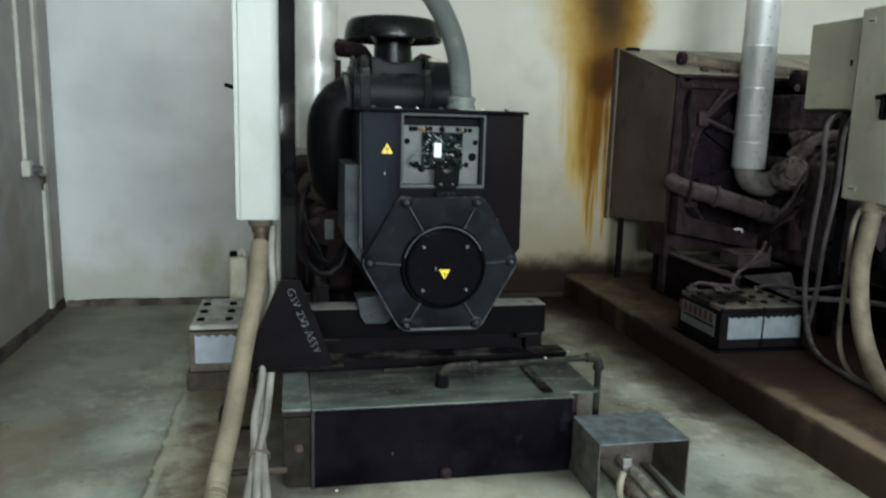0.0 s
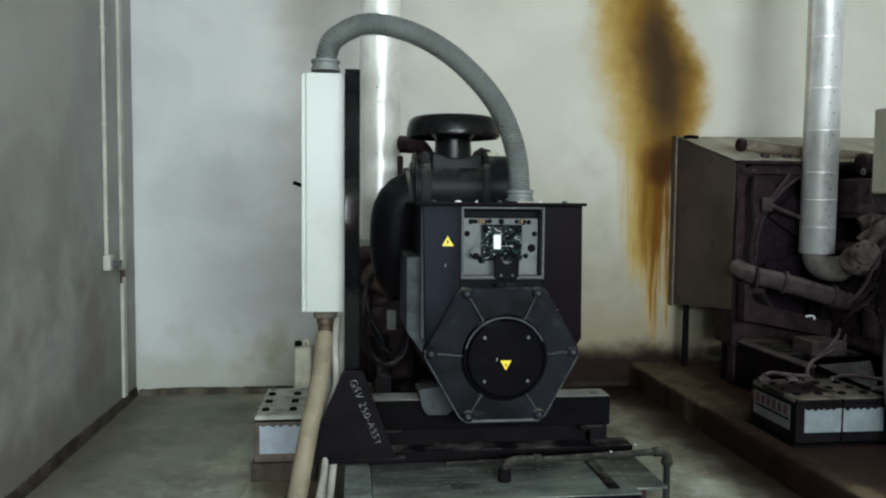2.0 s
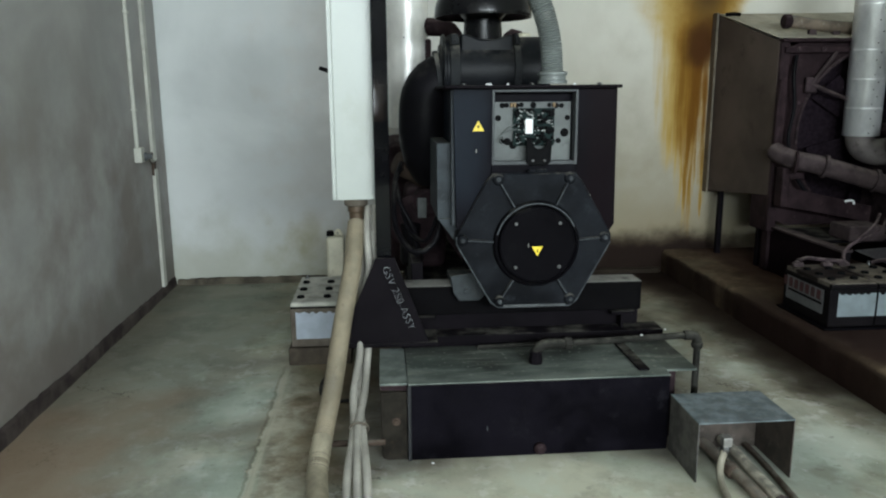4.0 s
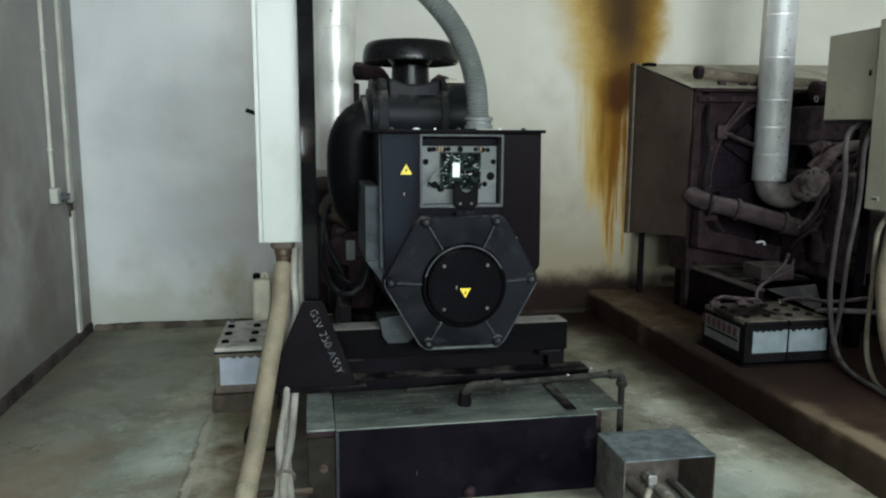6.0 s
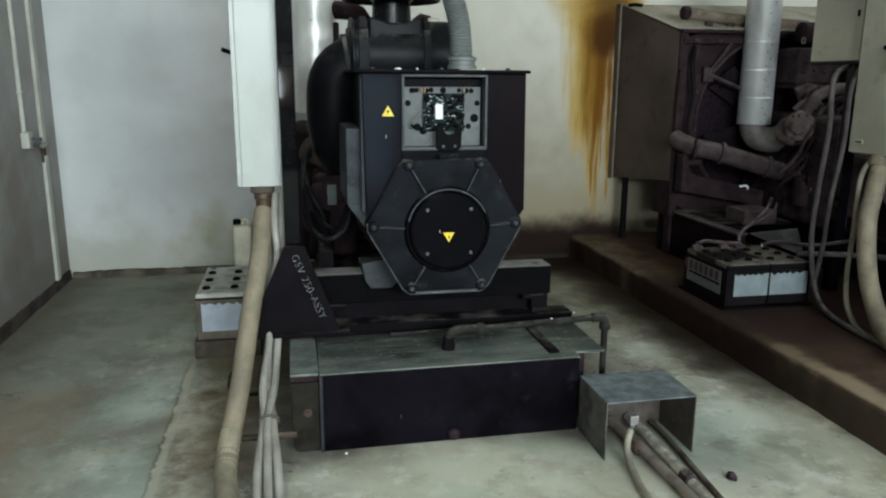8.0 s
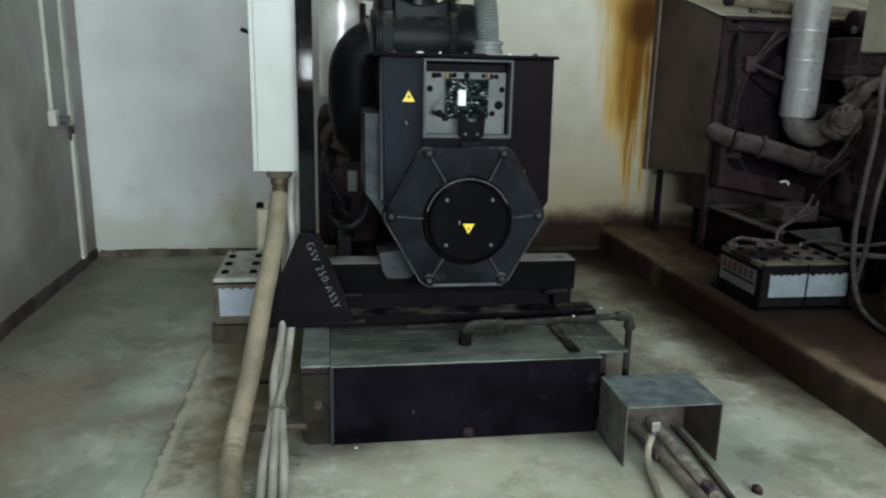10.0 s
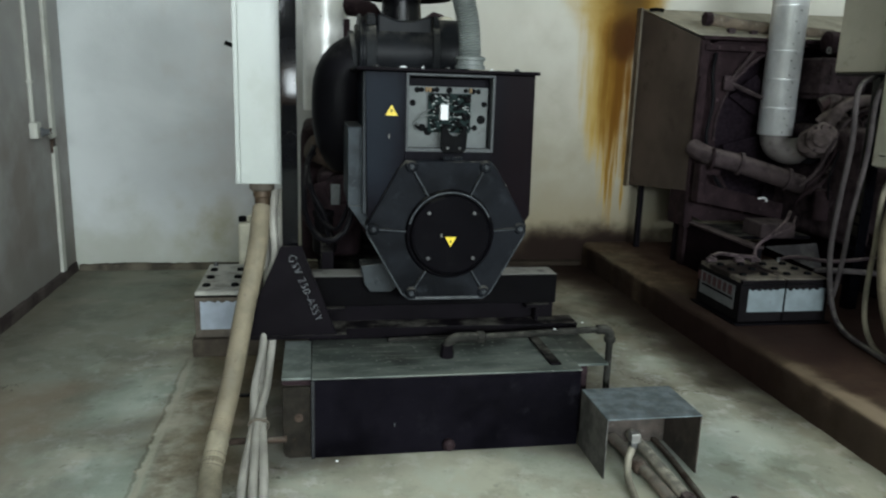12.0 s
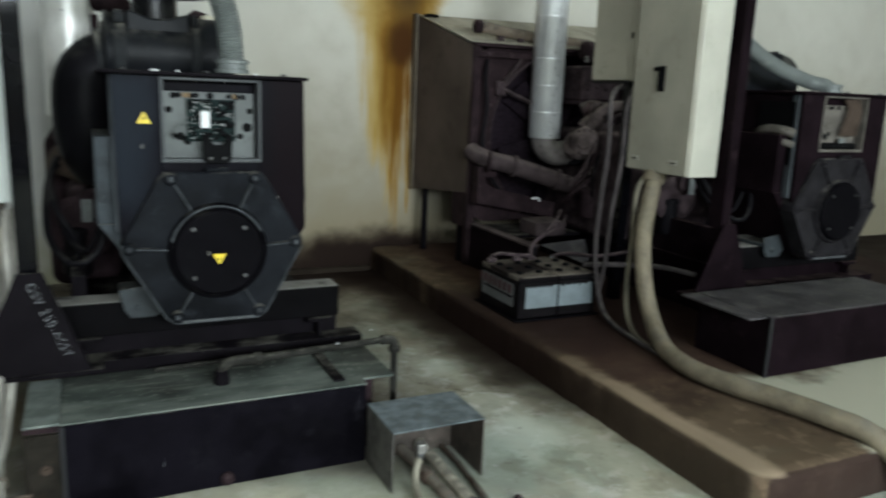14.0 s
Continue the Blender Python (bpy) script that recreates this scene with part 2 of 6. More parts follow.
        col = n.mix(n.m("MULTIPLY", n.m("MULTIPLY", pale_front, n.step(n.axis(2), 0.15, 0.16)), 0.9), col, (0.50, 0.49, 0.39))
    if kerbside:
        wob = n.m("MULTIPLY", n.m("SUBTRACT", n.noise(2.6, 3, rough=0.45), 0.5), 0.9)
        # seeped oil, with shadow painted in, along the kerb and towards the back wall
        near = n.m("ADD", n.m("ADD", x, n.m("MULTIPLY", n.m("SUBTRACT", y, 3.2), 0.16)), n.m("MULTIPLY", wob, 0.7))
        seep_shadow = n.m("MULTIPLY", n.step(near, 1.68, 2.12), n.m("MULTIPLY", n.step(x, 1.0, 1.4), n.step(n.m("ADD", y, wob), 2.2, 3.2)))
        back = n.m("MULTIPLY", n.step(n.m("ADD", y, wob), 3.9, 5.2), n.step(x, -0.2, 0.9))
        # oil and painted shade beneath the tank and skid
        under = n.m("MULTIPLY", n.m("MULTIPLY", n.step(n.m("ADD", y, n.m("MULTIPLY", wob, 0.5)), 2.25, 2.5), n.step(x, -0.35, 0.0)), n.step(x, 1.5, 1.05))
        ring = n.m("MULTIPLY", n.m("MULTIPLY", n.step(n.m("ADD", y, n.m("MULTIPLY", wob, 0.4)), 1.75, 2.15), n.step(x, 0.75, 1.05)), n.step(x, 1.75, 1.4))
        # floor dims towards the back wall: light falloff painted into the colour
        falloff = n.step(n.m("ADD", y, n.m("MULTIPLY", wob, 1.2)), 2.5, 4.6)
        col = n.stain(falloff, col, (0.60, 0.555, 0.49))
        for mask, amt in ((seep_shadow, 0.86), (back, 0.75), (under, 0.75), (ring, 0.45)):
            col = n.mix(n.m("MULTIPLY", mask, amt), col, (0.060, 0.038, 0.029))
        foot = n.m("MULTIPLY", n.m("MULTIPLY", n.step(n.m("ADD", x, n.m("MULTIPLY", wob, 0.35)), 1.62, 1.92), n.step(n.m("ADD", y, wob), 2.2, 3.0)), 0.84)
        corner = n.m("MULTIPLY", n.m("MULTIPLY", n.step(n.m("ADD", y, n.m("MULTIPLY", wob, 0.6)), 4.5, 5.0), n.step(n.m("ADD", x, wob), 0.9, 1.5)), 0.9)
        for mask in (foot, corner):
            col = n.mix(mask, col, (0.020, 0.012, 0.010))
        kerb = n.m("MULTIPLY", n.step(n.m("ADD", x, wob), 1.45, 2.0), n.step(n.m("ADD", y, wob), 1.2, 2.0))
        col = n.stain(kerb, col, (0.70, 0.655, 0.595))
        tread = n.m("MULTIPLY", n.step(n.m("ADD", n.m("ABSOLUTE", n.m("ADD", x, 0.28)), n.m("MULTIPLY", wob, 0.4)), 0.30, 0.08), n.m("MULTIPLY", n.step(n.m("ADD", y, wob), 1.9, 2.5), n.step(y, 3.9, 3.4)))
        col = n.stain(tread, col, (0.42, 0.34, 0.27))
        left = n.step(n.m("ADD", x, n.m("MULTIPLY", wob, 1.4)), -0.35, -0.95)
        col = n.stain(left, col, (0.60, 0.595, 0.575))
        col = n.mix(n.m("MULTIPLY", left, 0.45), col, (0.265, 0.285, 0.245))
        # floor coloured darker along the west wall
        west_edge = n.m("MULTIPLY", n.step(n.m("ADD", x, n.m("MULTIPLY", wob, 0.3)), -1.05, -1.42), 0.8)
        col = n.stain(west_edge, col, (0.52, 0.47, 0.44))
        chips = n.m("MULTIPLY", n.step(n.m("ADD", x, n.m("MULTIPLY", n.m("SUBTRACT", c, 0.5), 0.22)), -0.492, -0.480), n.step(n.m("ADD", x, n.m("MULTIPLY", n.m("SUBTRACT", b, 0.5), 0.55)), -0.26, -0.44))
        chips = n.m("MULTIPLY", chips, n.step(n.m("ADD", y, wob), 3.5, 3.0))
        col = n.mix(n.m("MULTIPLY", n.m("MULTIPLY", chips, 0.75), n.step(n.noise(5.5, 5, rough=0.65), 0.36, 0.60)), col, (0.58, 0.56, 0.455))
        edge = n.m("ADD", n.m("ADD", x, 0.474), n.m("MULTIPLY", n.m("SUBTRACT", c, 0.5), 0.045))
        seam = n.m("MULTIPLY", n.step(n.m("ABSOLUTE", edge), 0.020, 0.008), n.step(y, 3.6, 3.2))
        col = n.mix(n.m("MULTIPLY", seam, 0.6), col, (0.52, 0.50, 0.40))
        groove = n.m("MULTIPLY", n.step(n.m("ABSOLUTE", n.m("ADD", edge, 0.022)), 0.009, 0.003), n.step(y, 3.6, 3.2))
        col = n.stain(n.m("MULTIPLY", groove, 0.55), col, (0.55, 0.50, 0.44))
        red = n.m("MULTIPLY", n.step(n.m("ADD", x, wob), -0.70, -1.1), n.step(n.m("ADD", y, wob), 3.5, 2.6))
        col = n.mix(n.m("MULTIPLY", red, 0.62), col, (0.29, 0.185, 0.12))
        straw = n.m("MULTIPLY", n.m("MULTIPLY", n.step(n.m("ADD", y, wob), 2.6, 2.3), n.step(n.m("ADD", y, wob), 1.6, 2.0)), n.step(n.m("ABSOLUTE", n.m("SUBTRACT", x, 0.65)), 0.75, 0.35))
        col = n.mix(n.m("MULTIPLY", straw, 0.35), col, (0.60, 0.58, 0.42))
    if kerbside:
        vein = n.m("ABSOLUTE", n.m("SUBTRACT", n.noise(1.15, 7, rough=0.62, warp=0.5), 0.5))
        crack = n.m("MULTIPLY", n.step(vein, 0.0035, 0.0012), n.step(n.noise(0.8, 3), 0.50, 0.60))
        col = n.stain(n.m("MULTIPLY", crack, 0.75), col, (0.25, 0.22, 0.19))
        grit = n.m("MULTIPLY", n.step(n.noise(70, 3, rough=0.6), 0.60, 0.70), n.step(b, 0.40, 0.60))
        col = n.stain(n.m("MULTIPLY", grit, 0.5), col, (0.50, 0.47, 0.43))
    h = n.m("ADD", n.m("MULTIPLY", c, 0.7), n.m("MULTIPLY", f, 0.3))
    return n.done(col, r, 0, h, 0.005, 0.5, 0.04 if plinth else 0.1)


WALL_N = wall_paint("plaster_north", (0.68, 0.68, 0.66), True)
# west plaster has a darker base than the other walls
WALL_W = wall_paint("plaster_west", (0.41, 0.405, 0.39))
WALL = wall_paint("plaster", (0.62, 0.62, 0.60))
CEIL = surface("ceiling_paint", (0.72, 0.72, 0.70), rough=0.8, var=0.08, big=1.5)
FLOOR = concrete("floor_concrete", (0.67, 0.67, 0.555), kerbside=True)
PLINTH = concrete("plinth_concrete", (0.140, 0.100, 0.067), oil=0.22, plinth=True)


def skirting(name, low=(0.038, 0.030, 0.029), high=(0.085, 0.070, 0.064)):
    n = Nodes(name)
    x = n.axis(0)
    b, f = n.noise(7, 5), n.noise(60, 3)
    col = n.mix(n.step(b, 0.35, 0.65), low, high)
    oily = n.step(n.m("ADD", x, n.m("MULTIPLY", n.m("SUBTRACT", b, 0.5), 0.8)), 0.3, 1.1)
    col = n.mix(n.m("MULTIPLY", oily, 0.92), col, (0.022, 0.016, 0.012))
    return n.done(col, 0.85, 0, f, 0.003, 0.7, 0.05)


WORNLITRIM = surface("worn_lit_rim", (0.066, 0.072, 0.078), worn=(0.018, 0.020, 0.023), rough=0.6, var=0.4, big=30, spec=0.1)
SKIRT = skirting("skirting_paint")
MORTAR = skirting("skirting_mortar", (0.060, 0.052, 0.042), (0.15, 0.132, 0.10))
DUSTYBEAM = surface("dusty_beam", (0.0025, 0.0022, 0.003), dust=(0.27, 0.26, 0.24), dusty=1.0, rough=0.62, var=0.3, big=6, spec=0.01)
BLACK = surface("black_gloss_paint", (0.0025, 0.0025, 0.0035), worn=(0.004, 0.004, 0.005), dusty=0.1, rough=0.06, var=0.2, spec=0.11, relief=0.03)
CAPGLOSS = surface("glossy_cap_paint", (0.0040, 0.0038, 0.0048), dusty=0.15, rough=0.27, var=0.2, spec=0.3, relief=0.03)
BLACKFLAT = surface("black_satin_paint", (0.0068, 0.0055, 0.0072), dusty=0.45, rough=0.55, var=0.25, big=5, spec=0.03)
OLDBLACK = surface("oily_black_paint", (0.0082, 0.0047, 0.0064), worn=(0.0175, 0.0105, 0.0128), dust=(0.098, 0.069, 0.066), dusty=0.5, rough=0.6, var=0.35, big=6, spec=0.02)
DULLPLATE = surface("grimy_plate", (0.12, 0.108, 0.095), worn=(0.055, 0.048, 0.042), dusty=0.2, rough=0.6, var=0.25, big=12, spec=0.1)
GREASYBLACK = surface("greasy_black_paint", (0.016, 0.0145, 0.0165), worn=(0.034, 0.031, 0.033), dusty=0.4, rough=0.6, var=0.35, big=10, spec=0.05)
DRUM = surface("drum_paint", (0.0070, 0.0080, 0.0100), worn=(0.0150, 0.0165, 0.0190), dusty=0.4, rough=0.45, var=0.3, big=6, spec=0.12)
ENGINEDUST = surface("dusty_engine_iron", (0.052, 0.037, 0.041), worn=(0.09355, 0.07157, 0.07249), dust=(0.1559, 0.1261, 0.1195), dusty=0.6, rough=0.85, var=0.45, big=13, relief=0.9, spec=0.04)
TURBODUST = surface("dust_caked_iron", (0.1247, 0.09778, 0.09502), worn=(0.06757, 0.0504, 0.05094), dust=(0.2287, 0.1915, 0.1763), dusty=0.7, rough=0.9, var=0.4, big=16, relief=1.0, spec=0.04)
RUBBER = surface("black_rubber", (0.006, 0.0055, 0.007), dusty=0.25, rough=0.48, var=0.3, spec=0.07)


def alternator_paint(name):
    """Satin black paint with greasy smears; a window's sheen painted on the left panel, a dark red reflection on the
    right.
    """
    n = Nodes(name)
    x, z = n.axis(0), n.axis(2)
    a, b, f = n.noise(2.2, 5), n.noise(7, 6, (1, 1, 0.5), rough=0.6), n.noise(60, 3)
    col = n.mix(n.step(a, 0.35, 0.65), (0.0030, 0.0026, 0.0040), (0.0052, 0.0046, 0.0070))
    col = n.mix(n.m("MULTIPLY", n.step(b, 0.52, 0.70), 0.7), col, (0.0100, 0.0102, 0.0142))
    w = n.m("MULTIPLY", n.m("SUBTRACT", b, 0.5), 0.16)
    # bluish window sheen painted into the panel beside the opening
    painted_sheen = n.m("MULTIPLY", n.step(n.m("ADD", x, w), 0.43, 0.30), n.m("MULTIPLY", n.step(n.m("ADD", z, w), 0.80, 0.98), n.step(n.m("ADD", z, w), 1.36, 1.26)))
    col = n.mix(n.m("MULTIPLY", painted_sheen, 0.75), col, (0.0165, 0.0210, 0.0290))
    # dark red reflection painted into the right panel
    grease_shade = n.step(n.m("ADD", x, w), 0.70, 0.80)
    col = n.mix(n.m("MULTIPLY", grease_shade, 0.7), col, (0.0062, 0.0030, 0.0042))
    up = n.step(n.axis(2, n.nor), 0.2, 0.9)
    col = n.mix(n.m("MULTIPLY", up, 0.25), col, (0.19, 0.18, 0.155))
    return n.done(col, n.m("ADD", 0.28, n.m("MULTIPLY", a, 0.24)), 0, f, 0.001, 0.25, 0.028)


HOUSING = alternator_paint("alternator_paint")
BRACKET = surface("bracket_paint", (0.0092, 0.0102, 0.0128), worn=(0.0215, 0.0245, 0.0290), dusty=0.5, rough=0.55, var=0.45, big=6, spec=0.035)
GREYPLATE = surface("grey_plate", (0.130, 0.139, 0.137), worn=(0.085, 0.088, 0.085), rough=0.5, var=0.15, big=10, spec=0.15)
COVER = surface("cover_paint", (0.0038, 0.0034, 0.0045), worn=(0.006, 0.006, 0.007), dusty=0.2, rough=0.45, var=0.2, spec=0.016)
FLANGE = surface("flange_paint", (0.05, 0.056, 0.062), worn=(0.08, 0.085, 0.09), rough=0.5, var=0.25, big=10, spec=0.1)
FRAMEGREY = surface("grey_frame", (0.085, 0.09, 0.094), worn=(0.12, 0.12, 0.12), rough=0.5, var=0.2, big=10, spec=0.15)


def tank_top(name):
    """Grey-green paint, darker towards the engine, with long pale scratches."""
    n = Nodes(name)
    y = n.axis(1)
    a, b, f = n.noise(9, 6, (0.35, 1, 1), rough=0.65), n.noise(4, 5), n.noise(90, 3)
    scratch = n.step(n.noise(30, 4, (0.12, 1, 1), rough=0.6), 0.56, 0.66)
    specks = n.step(n.noise(45, 2), 0.63, 0.70)
    col = n.mix(n.step(a, 0.35, 0.65), (0.058, 0.071, 0.064), (0.185, 0.208, 0.186))
    # top coloured darker towards its rear edge
    greasy = n.step(n.m("ADD", n.m("SUBTRACT", y, n.m("MULTIPLY", n.step(n.axis(0), 2.0, 2.2), -0.2)), n.m("MULTIPLY", n.m("SUBTRACT", b, 0.5), 0.6)), 2.58, 2.80)
    col = n.mix(n.m("MULTIPLY", greasy, 0.75), col, (0.018, 0.018, 0.016))
    col = n.mix(n.m("MULTIPLY", scratch, 0.6), col, (0.21, 0.22, 0.19))
    col = n.mix(n.m("MULTIPLY", specks, 0.7), col, (0.27, 0.28, 0.25))
    return n.done(col, n.m("ADD", 0.4, n.m("MULTIPLY", a, 0.3)), 0, f, 0.001, 0.3, 0.2)


TANKTOP = tank_top("tank_top_paint")
TANKTOP_OILY = surface("oily_tank_top", (0.060, 0.055, 0.058), worn=(0.13, 0.125, 0.12), dusty=0.3, rough=0.55, var=0.4, big=7, spec=0.15)
TANK = surface("tank_paint", (0.0052, 0.0045, 0.0068), worn=(0.0125, 0.0118, 0.0150), dusty=0.3, rough=0.55, var=0.5, big=5, spec=0.016)
RUST = surface("rusty_steel", (0.063, 0.045, 0.035), worn=(0.112, 0.084, 0.066), dusty=0.5, rough=0.75, var=0.4, big=8, relief=0.6, spec=0.1)
GREASY = surface("greasy_iron", (0.028, 0.0176, 0.0202), worn=(0.053, 0.036, 0.0385), dust=(0.112, 0.085, 0.085), dusty=0.5, rough=0.75, var=0.3, big=10, relief=0.7, spec=0.05)
DUSTYPIPE = surface("dusty_coolant_pipe", (0.055, 0.041, 0.043), worn=(0.088, 0.067, 0.067), dust=(0.130, 0.104, 0.100), dusty=0.7, rough=0.85, var=0.35, big=12, relief=0.9, spec=0.05)
CABINET = surface("white_enamel", (0.435, 0.462, 0.435), worn=(0.385, 0.405, 0.37), rough=0.35, var=0.05, big=2, relief=0.05)
CABINET_OLD = surface("beige_enamel", (0.40, 0.38, 0.31), worn=(0.31, 0.285, 0.22), dusty=0.2, rough=0.42, var=0.12, big=3, relief=0.08)
CABINET_PALE = surface("pale_enamel", (0.47, 0.455, 0.39), worn=(0.36, 0.34, 0.275), dusty=0.2, rough=0.42, var=0.1, big=3, relief=0.08)
HOSE = surface("grey_corrugated_plastic", (0.165, 0.182, 0.175), worn=(0.21, 0.22, 0.205), dusty=0.3, rough=0.5, var=0.15, big=6, relief=0.1)
CONDUIT = surface("dusty_beige_conduit", (0.225, 0.190, 0.130), worn=(0.135, 0.108, 0.072), dusty=0.4, rough=0.7, var=0.22, big=9)
CABLE = surface("grey_cable", (0.33, 0.315, 0.2775), worn=(0.225, 0.21, 0.18), rough=0.6, var=0.2, big=8)
CABLEDULL = surface("dull_zinc", (0.17, 0.16, 0.15), worn=(0.10, 0.09, 0.08), rough=0.6, var=0.2, big=20)
PVC = surface("white_trunking", (0.52, 0.52, 0.465), worn=(0.40, 0.395, 0.34), rough=0.6, var=0.12, big=7, spec=0.15)
SILVER = cladding("aluminium_cladding", (0.92, 0.93, 0.94), 0.33, 0.5)
SILVERBRIGHT = cladding("bright_aluminium_cladding", (0.93, 0.92, 0.88), 0.42, 0.36)
DIRTYCONDUIT = surface("soiled_beige_conduit", (0.18, 0.150, 0.102), worn=(0.10, 0.078, 0.052), dusty=0.4, rough=0.7, var=0.28, big=10)
DULLSILVER = cladding("dull_aluminium_cladding", (0.90, 0.91, 0.92), 0.36, 0.5)
STEEL = surface("bolt_steel", (0.12, 0.12, 0.12), rough=0.45, metal=0.9, var=0.2, big=20)
DUCT = surface("duct_sheet", (0.086, 0.0665, 0.0565), worn=(0.056, 0.042, 0.035), dusty=0.35, rough=0.65, var=0.22, big=2.5, relief=0.2, spec=0.06)
DUCTTOP = surface("duct_top_sheet", (0.40, 0.37, 0.29), worn=(0.3, 0.27, 0.2), dusty=0.4, rough=0.7, var=0.2, big=4)
WORNBLUE = surface("worn_blue_grey_paint", (0.150, 0.178, 0.192), worn=(0.085, 0.096, 0.104), dusty=0.3, rough=0.6, var=0.35, big=22, spec=0.15)
PCB = surface("circuit_board", (0.012, 0.022, 0.021), worn=(0.006, 0.009, 0.009), rough=0.6, var=0.3, big=30, spec=0.06)
CHIP = surface("black_component", (0.004, 0.004, 0.0045), rough=0.6, var=0.2, big=30, spec=0.04)
WHITE = surface("white_label", (0.8, 0.81, 0.82), rough=0.5, var=0.05, big=20)
LABELBLUE = surface("pale_blue_label", (0.43, 0.485, 0.56), worn=(0.36, 0.40, 0.46), rough=0.5, var=0.1, big=15)
RED = surface("red_print", (0.055, 0.012, 0.015), rough=0.6, var=0.3, big=20)
TANPLASTIC = surface("tan_plastic", (0.23, 0.155, 0.085), rough=0.6, var=0.2, big=40, spec=0.15)
YELLOW = surface("yellow_sticker", (0.85, 0.62, 0.03), rough=0.45, var=0.08, big=20)
CHALK = surface("chalk_paint", (0.44, 0.46, 0.48), rough=0.9, var=0.3, big=60)
BATTCASE = surface("battery_case", (0.007, 0.0058, 0.0066), dusty=0.25, rough=0.6, var=0.3, big=8, spec=0.05)
BATTTOP = surface("battery_lid", (0.495, 0.486, 0.432), worn=(0.324, 0.297, 0.243), dusty=0.5, rough=0.6, var=0.2, big=9)
CRATE = surface("battery_crate", (0.135, 0.115, 0.093), worn=(0.09, 0.074, 0.058), rough=0.75, var=0.3, big=9, spec=0.1)
CREAM = surface("cream_plastic", (0.60, 0.57, 0.44), worn=(0.45, 0.42, 0.3), rough=0.5, var=0.12, big=8)
BRASS = surface("brass_gland", (0.075, 0.050, 0.030), worn=(0.04, 0.026, 0.016), rough=0.55, metal=0.4, var=0.25, big=20)


# ---- building tools ----
def bm_new():
    return bmesh.new()


def absorb(bm, tmp):
    me = bpy.data.meshes.new("tmp")
    tmp.to_mesh(me)
    tmp.free()
    bm.from_mesh(me)
    bpy.data.meshes.remove(me)


def box(bm, x0, x1, y0, y1, z0, z1, bev=0.004, seg=2):
    t = bmesh.new()
    bmesh.ops.create_cube(t, size=1)
    for v in t.verts:
        v.co = ((x0 + x1) / 2 + v.co.x * (x1 - x0), (y0 + y1) / 2 + v.co.y * (y1 - y0), (z0 + z1) / 2 + v.co.z * (z1 - z0))
    if bev:
        bev = min(bev, 0.45 * min(x1 - x0, y1 - y0, z1 - z0))
        bmesh.ops.bevel(t, geom=t.edges[:], offset=bev, segments=seg, affect="EDGES", profile=0.5)
    absorb(bm, t)
    return bm


def prism(bm, poly, y0, y1, bev=0.003):
    """A polygon in x and z, drawn out from y0 to y1."""
    t = bmesh.new()
    f = t.faces.new([t.verts.new((x, y0, z)) for x, z in poly])
    out = bmesh.ops.extrude_face_region(t, geom=[f])
    for v in out["geom"]:
        if isinstance(v, bmesh.types.BMVert):
            v.co.y = y1
    bmesh.ops.recalc_face_normals(t, faces=t.faces[:])
    if bev:
        bmesh.ops.bevel(t, geom=t.edges[:], offset=bev, segments=2, affect="EDGES", profile=0.5)
    absorb(bm, t)
    return bm


def basis(way):
    w = Vector(way).normalized()
    u = w.orthogonal().normalized()
    return u, w.cross(u), w


def lathe(bm, origin, way, profile, seg=28):
    """Rings of (radius, distance along way) turned about an axis; ends are closed."""
    u, v, w = basis(way)
    o = Vector(origin)
    rings = []
    for r, d in profile:
        rings.append([bm.verts.new(o + w * d + (u * math.cos(a) + v * math.sin(a)) * max(r, 1e-4)) for a in (2 * math.pi * k / seg for k in range(seg))])
    for p, q in zip(rings, rings[1:]):
        for k in range(seg):
            bm.faces.new((p[k], p[(k + 1) % seg], q[(k + 1) % seg], q[k]))
    bm.faces.new(rings[0][::-1])
    bm.faces.new(rings[-1])
    return bm


def rod(bm, a, b, r, seg=16):
    d = (Vector(b) - Vector(a)).length
    c = min(r * 0.25, d * 0.2)
    return lathe(bm, a, Vector(b) - Vector(a), [(r - c, 0), (r, c), (r, d - c), (r - c, d)], seg)


def smooth_line(pts, step):
    pts = [Vector(p) for p in pts]
    out = []
    for i in range(len(pts) - 1):
        p0, p1, p2, p3 = pts[max(i - 1, 0)], pts[i], pts[i + 1], pts[min(i + 2, len(pts) - 1)]
        k = max(2, int((p2 - p1).length / step))
        for j in range(k):
            t = j / k
            out.append(0.5 * ((2 * p1) + (p2 - p0) * t + (2 * p0 - 5 * p1 + 4 * p2 - p3) * t * t + (3 * p1 - p0 - 3 * p2 + p3) * t ** 3))
    return out + [pts[-1]]


def tube(bm, pts, r, seg=12, step=0.03, ridge=0.0, taper=1.0):
    """A pipe along a smooth line; ridge alternates its radius, as on corrugated hose."""
    line = smooth_line(pts, step)
    n = len(line)
    u = None
    rings = []
    for i, p in enumerate(line):
        w = (line[min(i + 1, n - 1)] - line[max(i - 1, 0)]).normalized()
        u = (u - w * u.dot(w)).normalized() if u else w.orthogonal().normalized()
        v = w.cross(u)
        rr = (r + (ridge if i % 2 else 0)) * (1 + (taper - 1) * i / (n - 1))
        rings.append([bm.verts.new(p + (u * math.cos(a) + v * math.sin(a)) * rr) for a in (2 * math.pi * k / seg for k in range(seg))])
    for p, q in zip(rings, rings[1:]):
        for k in range(seg):
            bm.faces.new((p[k], p[(k + 1) % seg], q[(k + 1) % seg], q[k]))
    bm.faces.new(rings[0][::-1])
    bm.faces.new(rings[-1])
    return bm


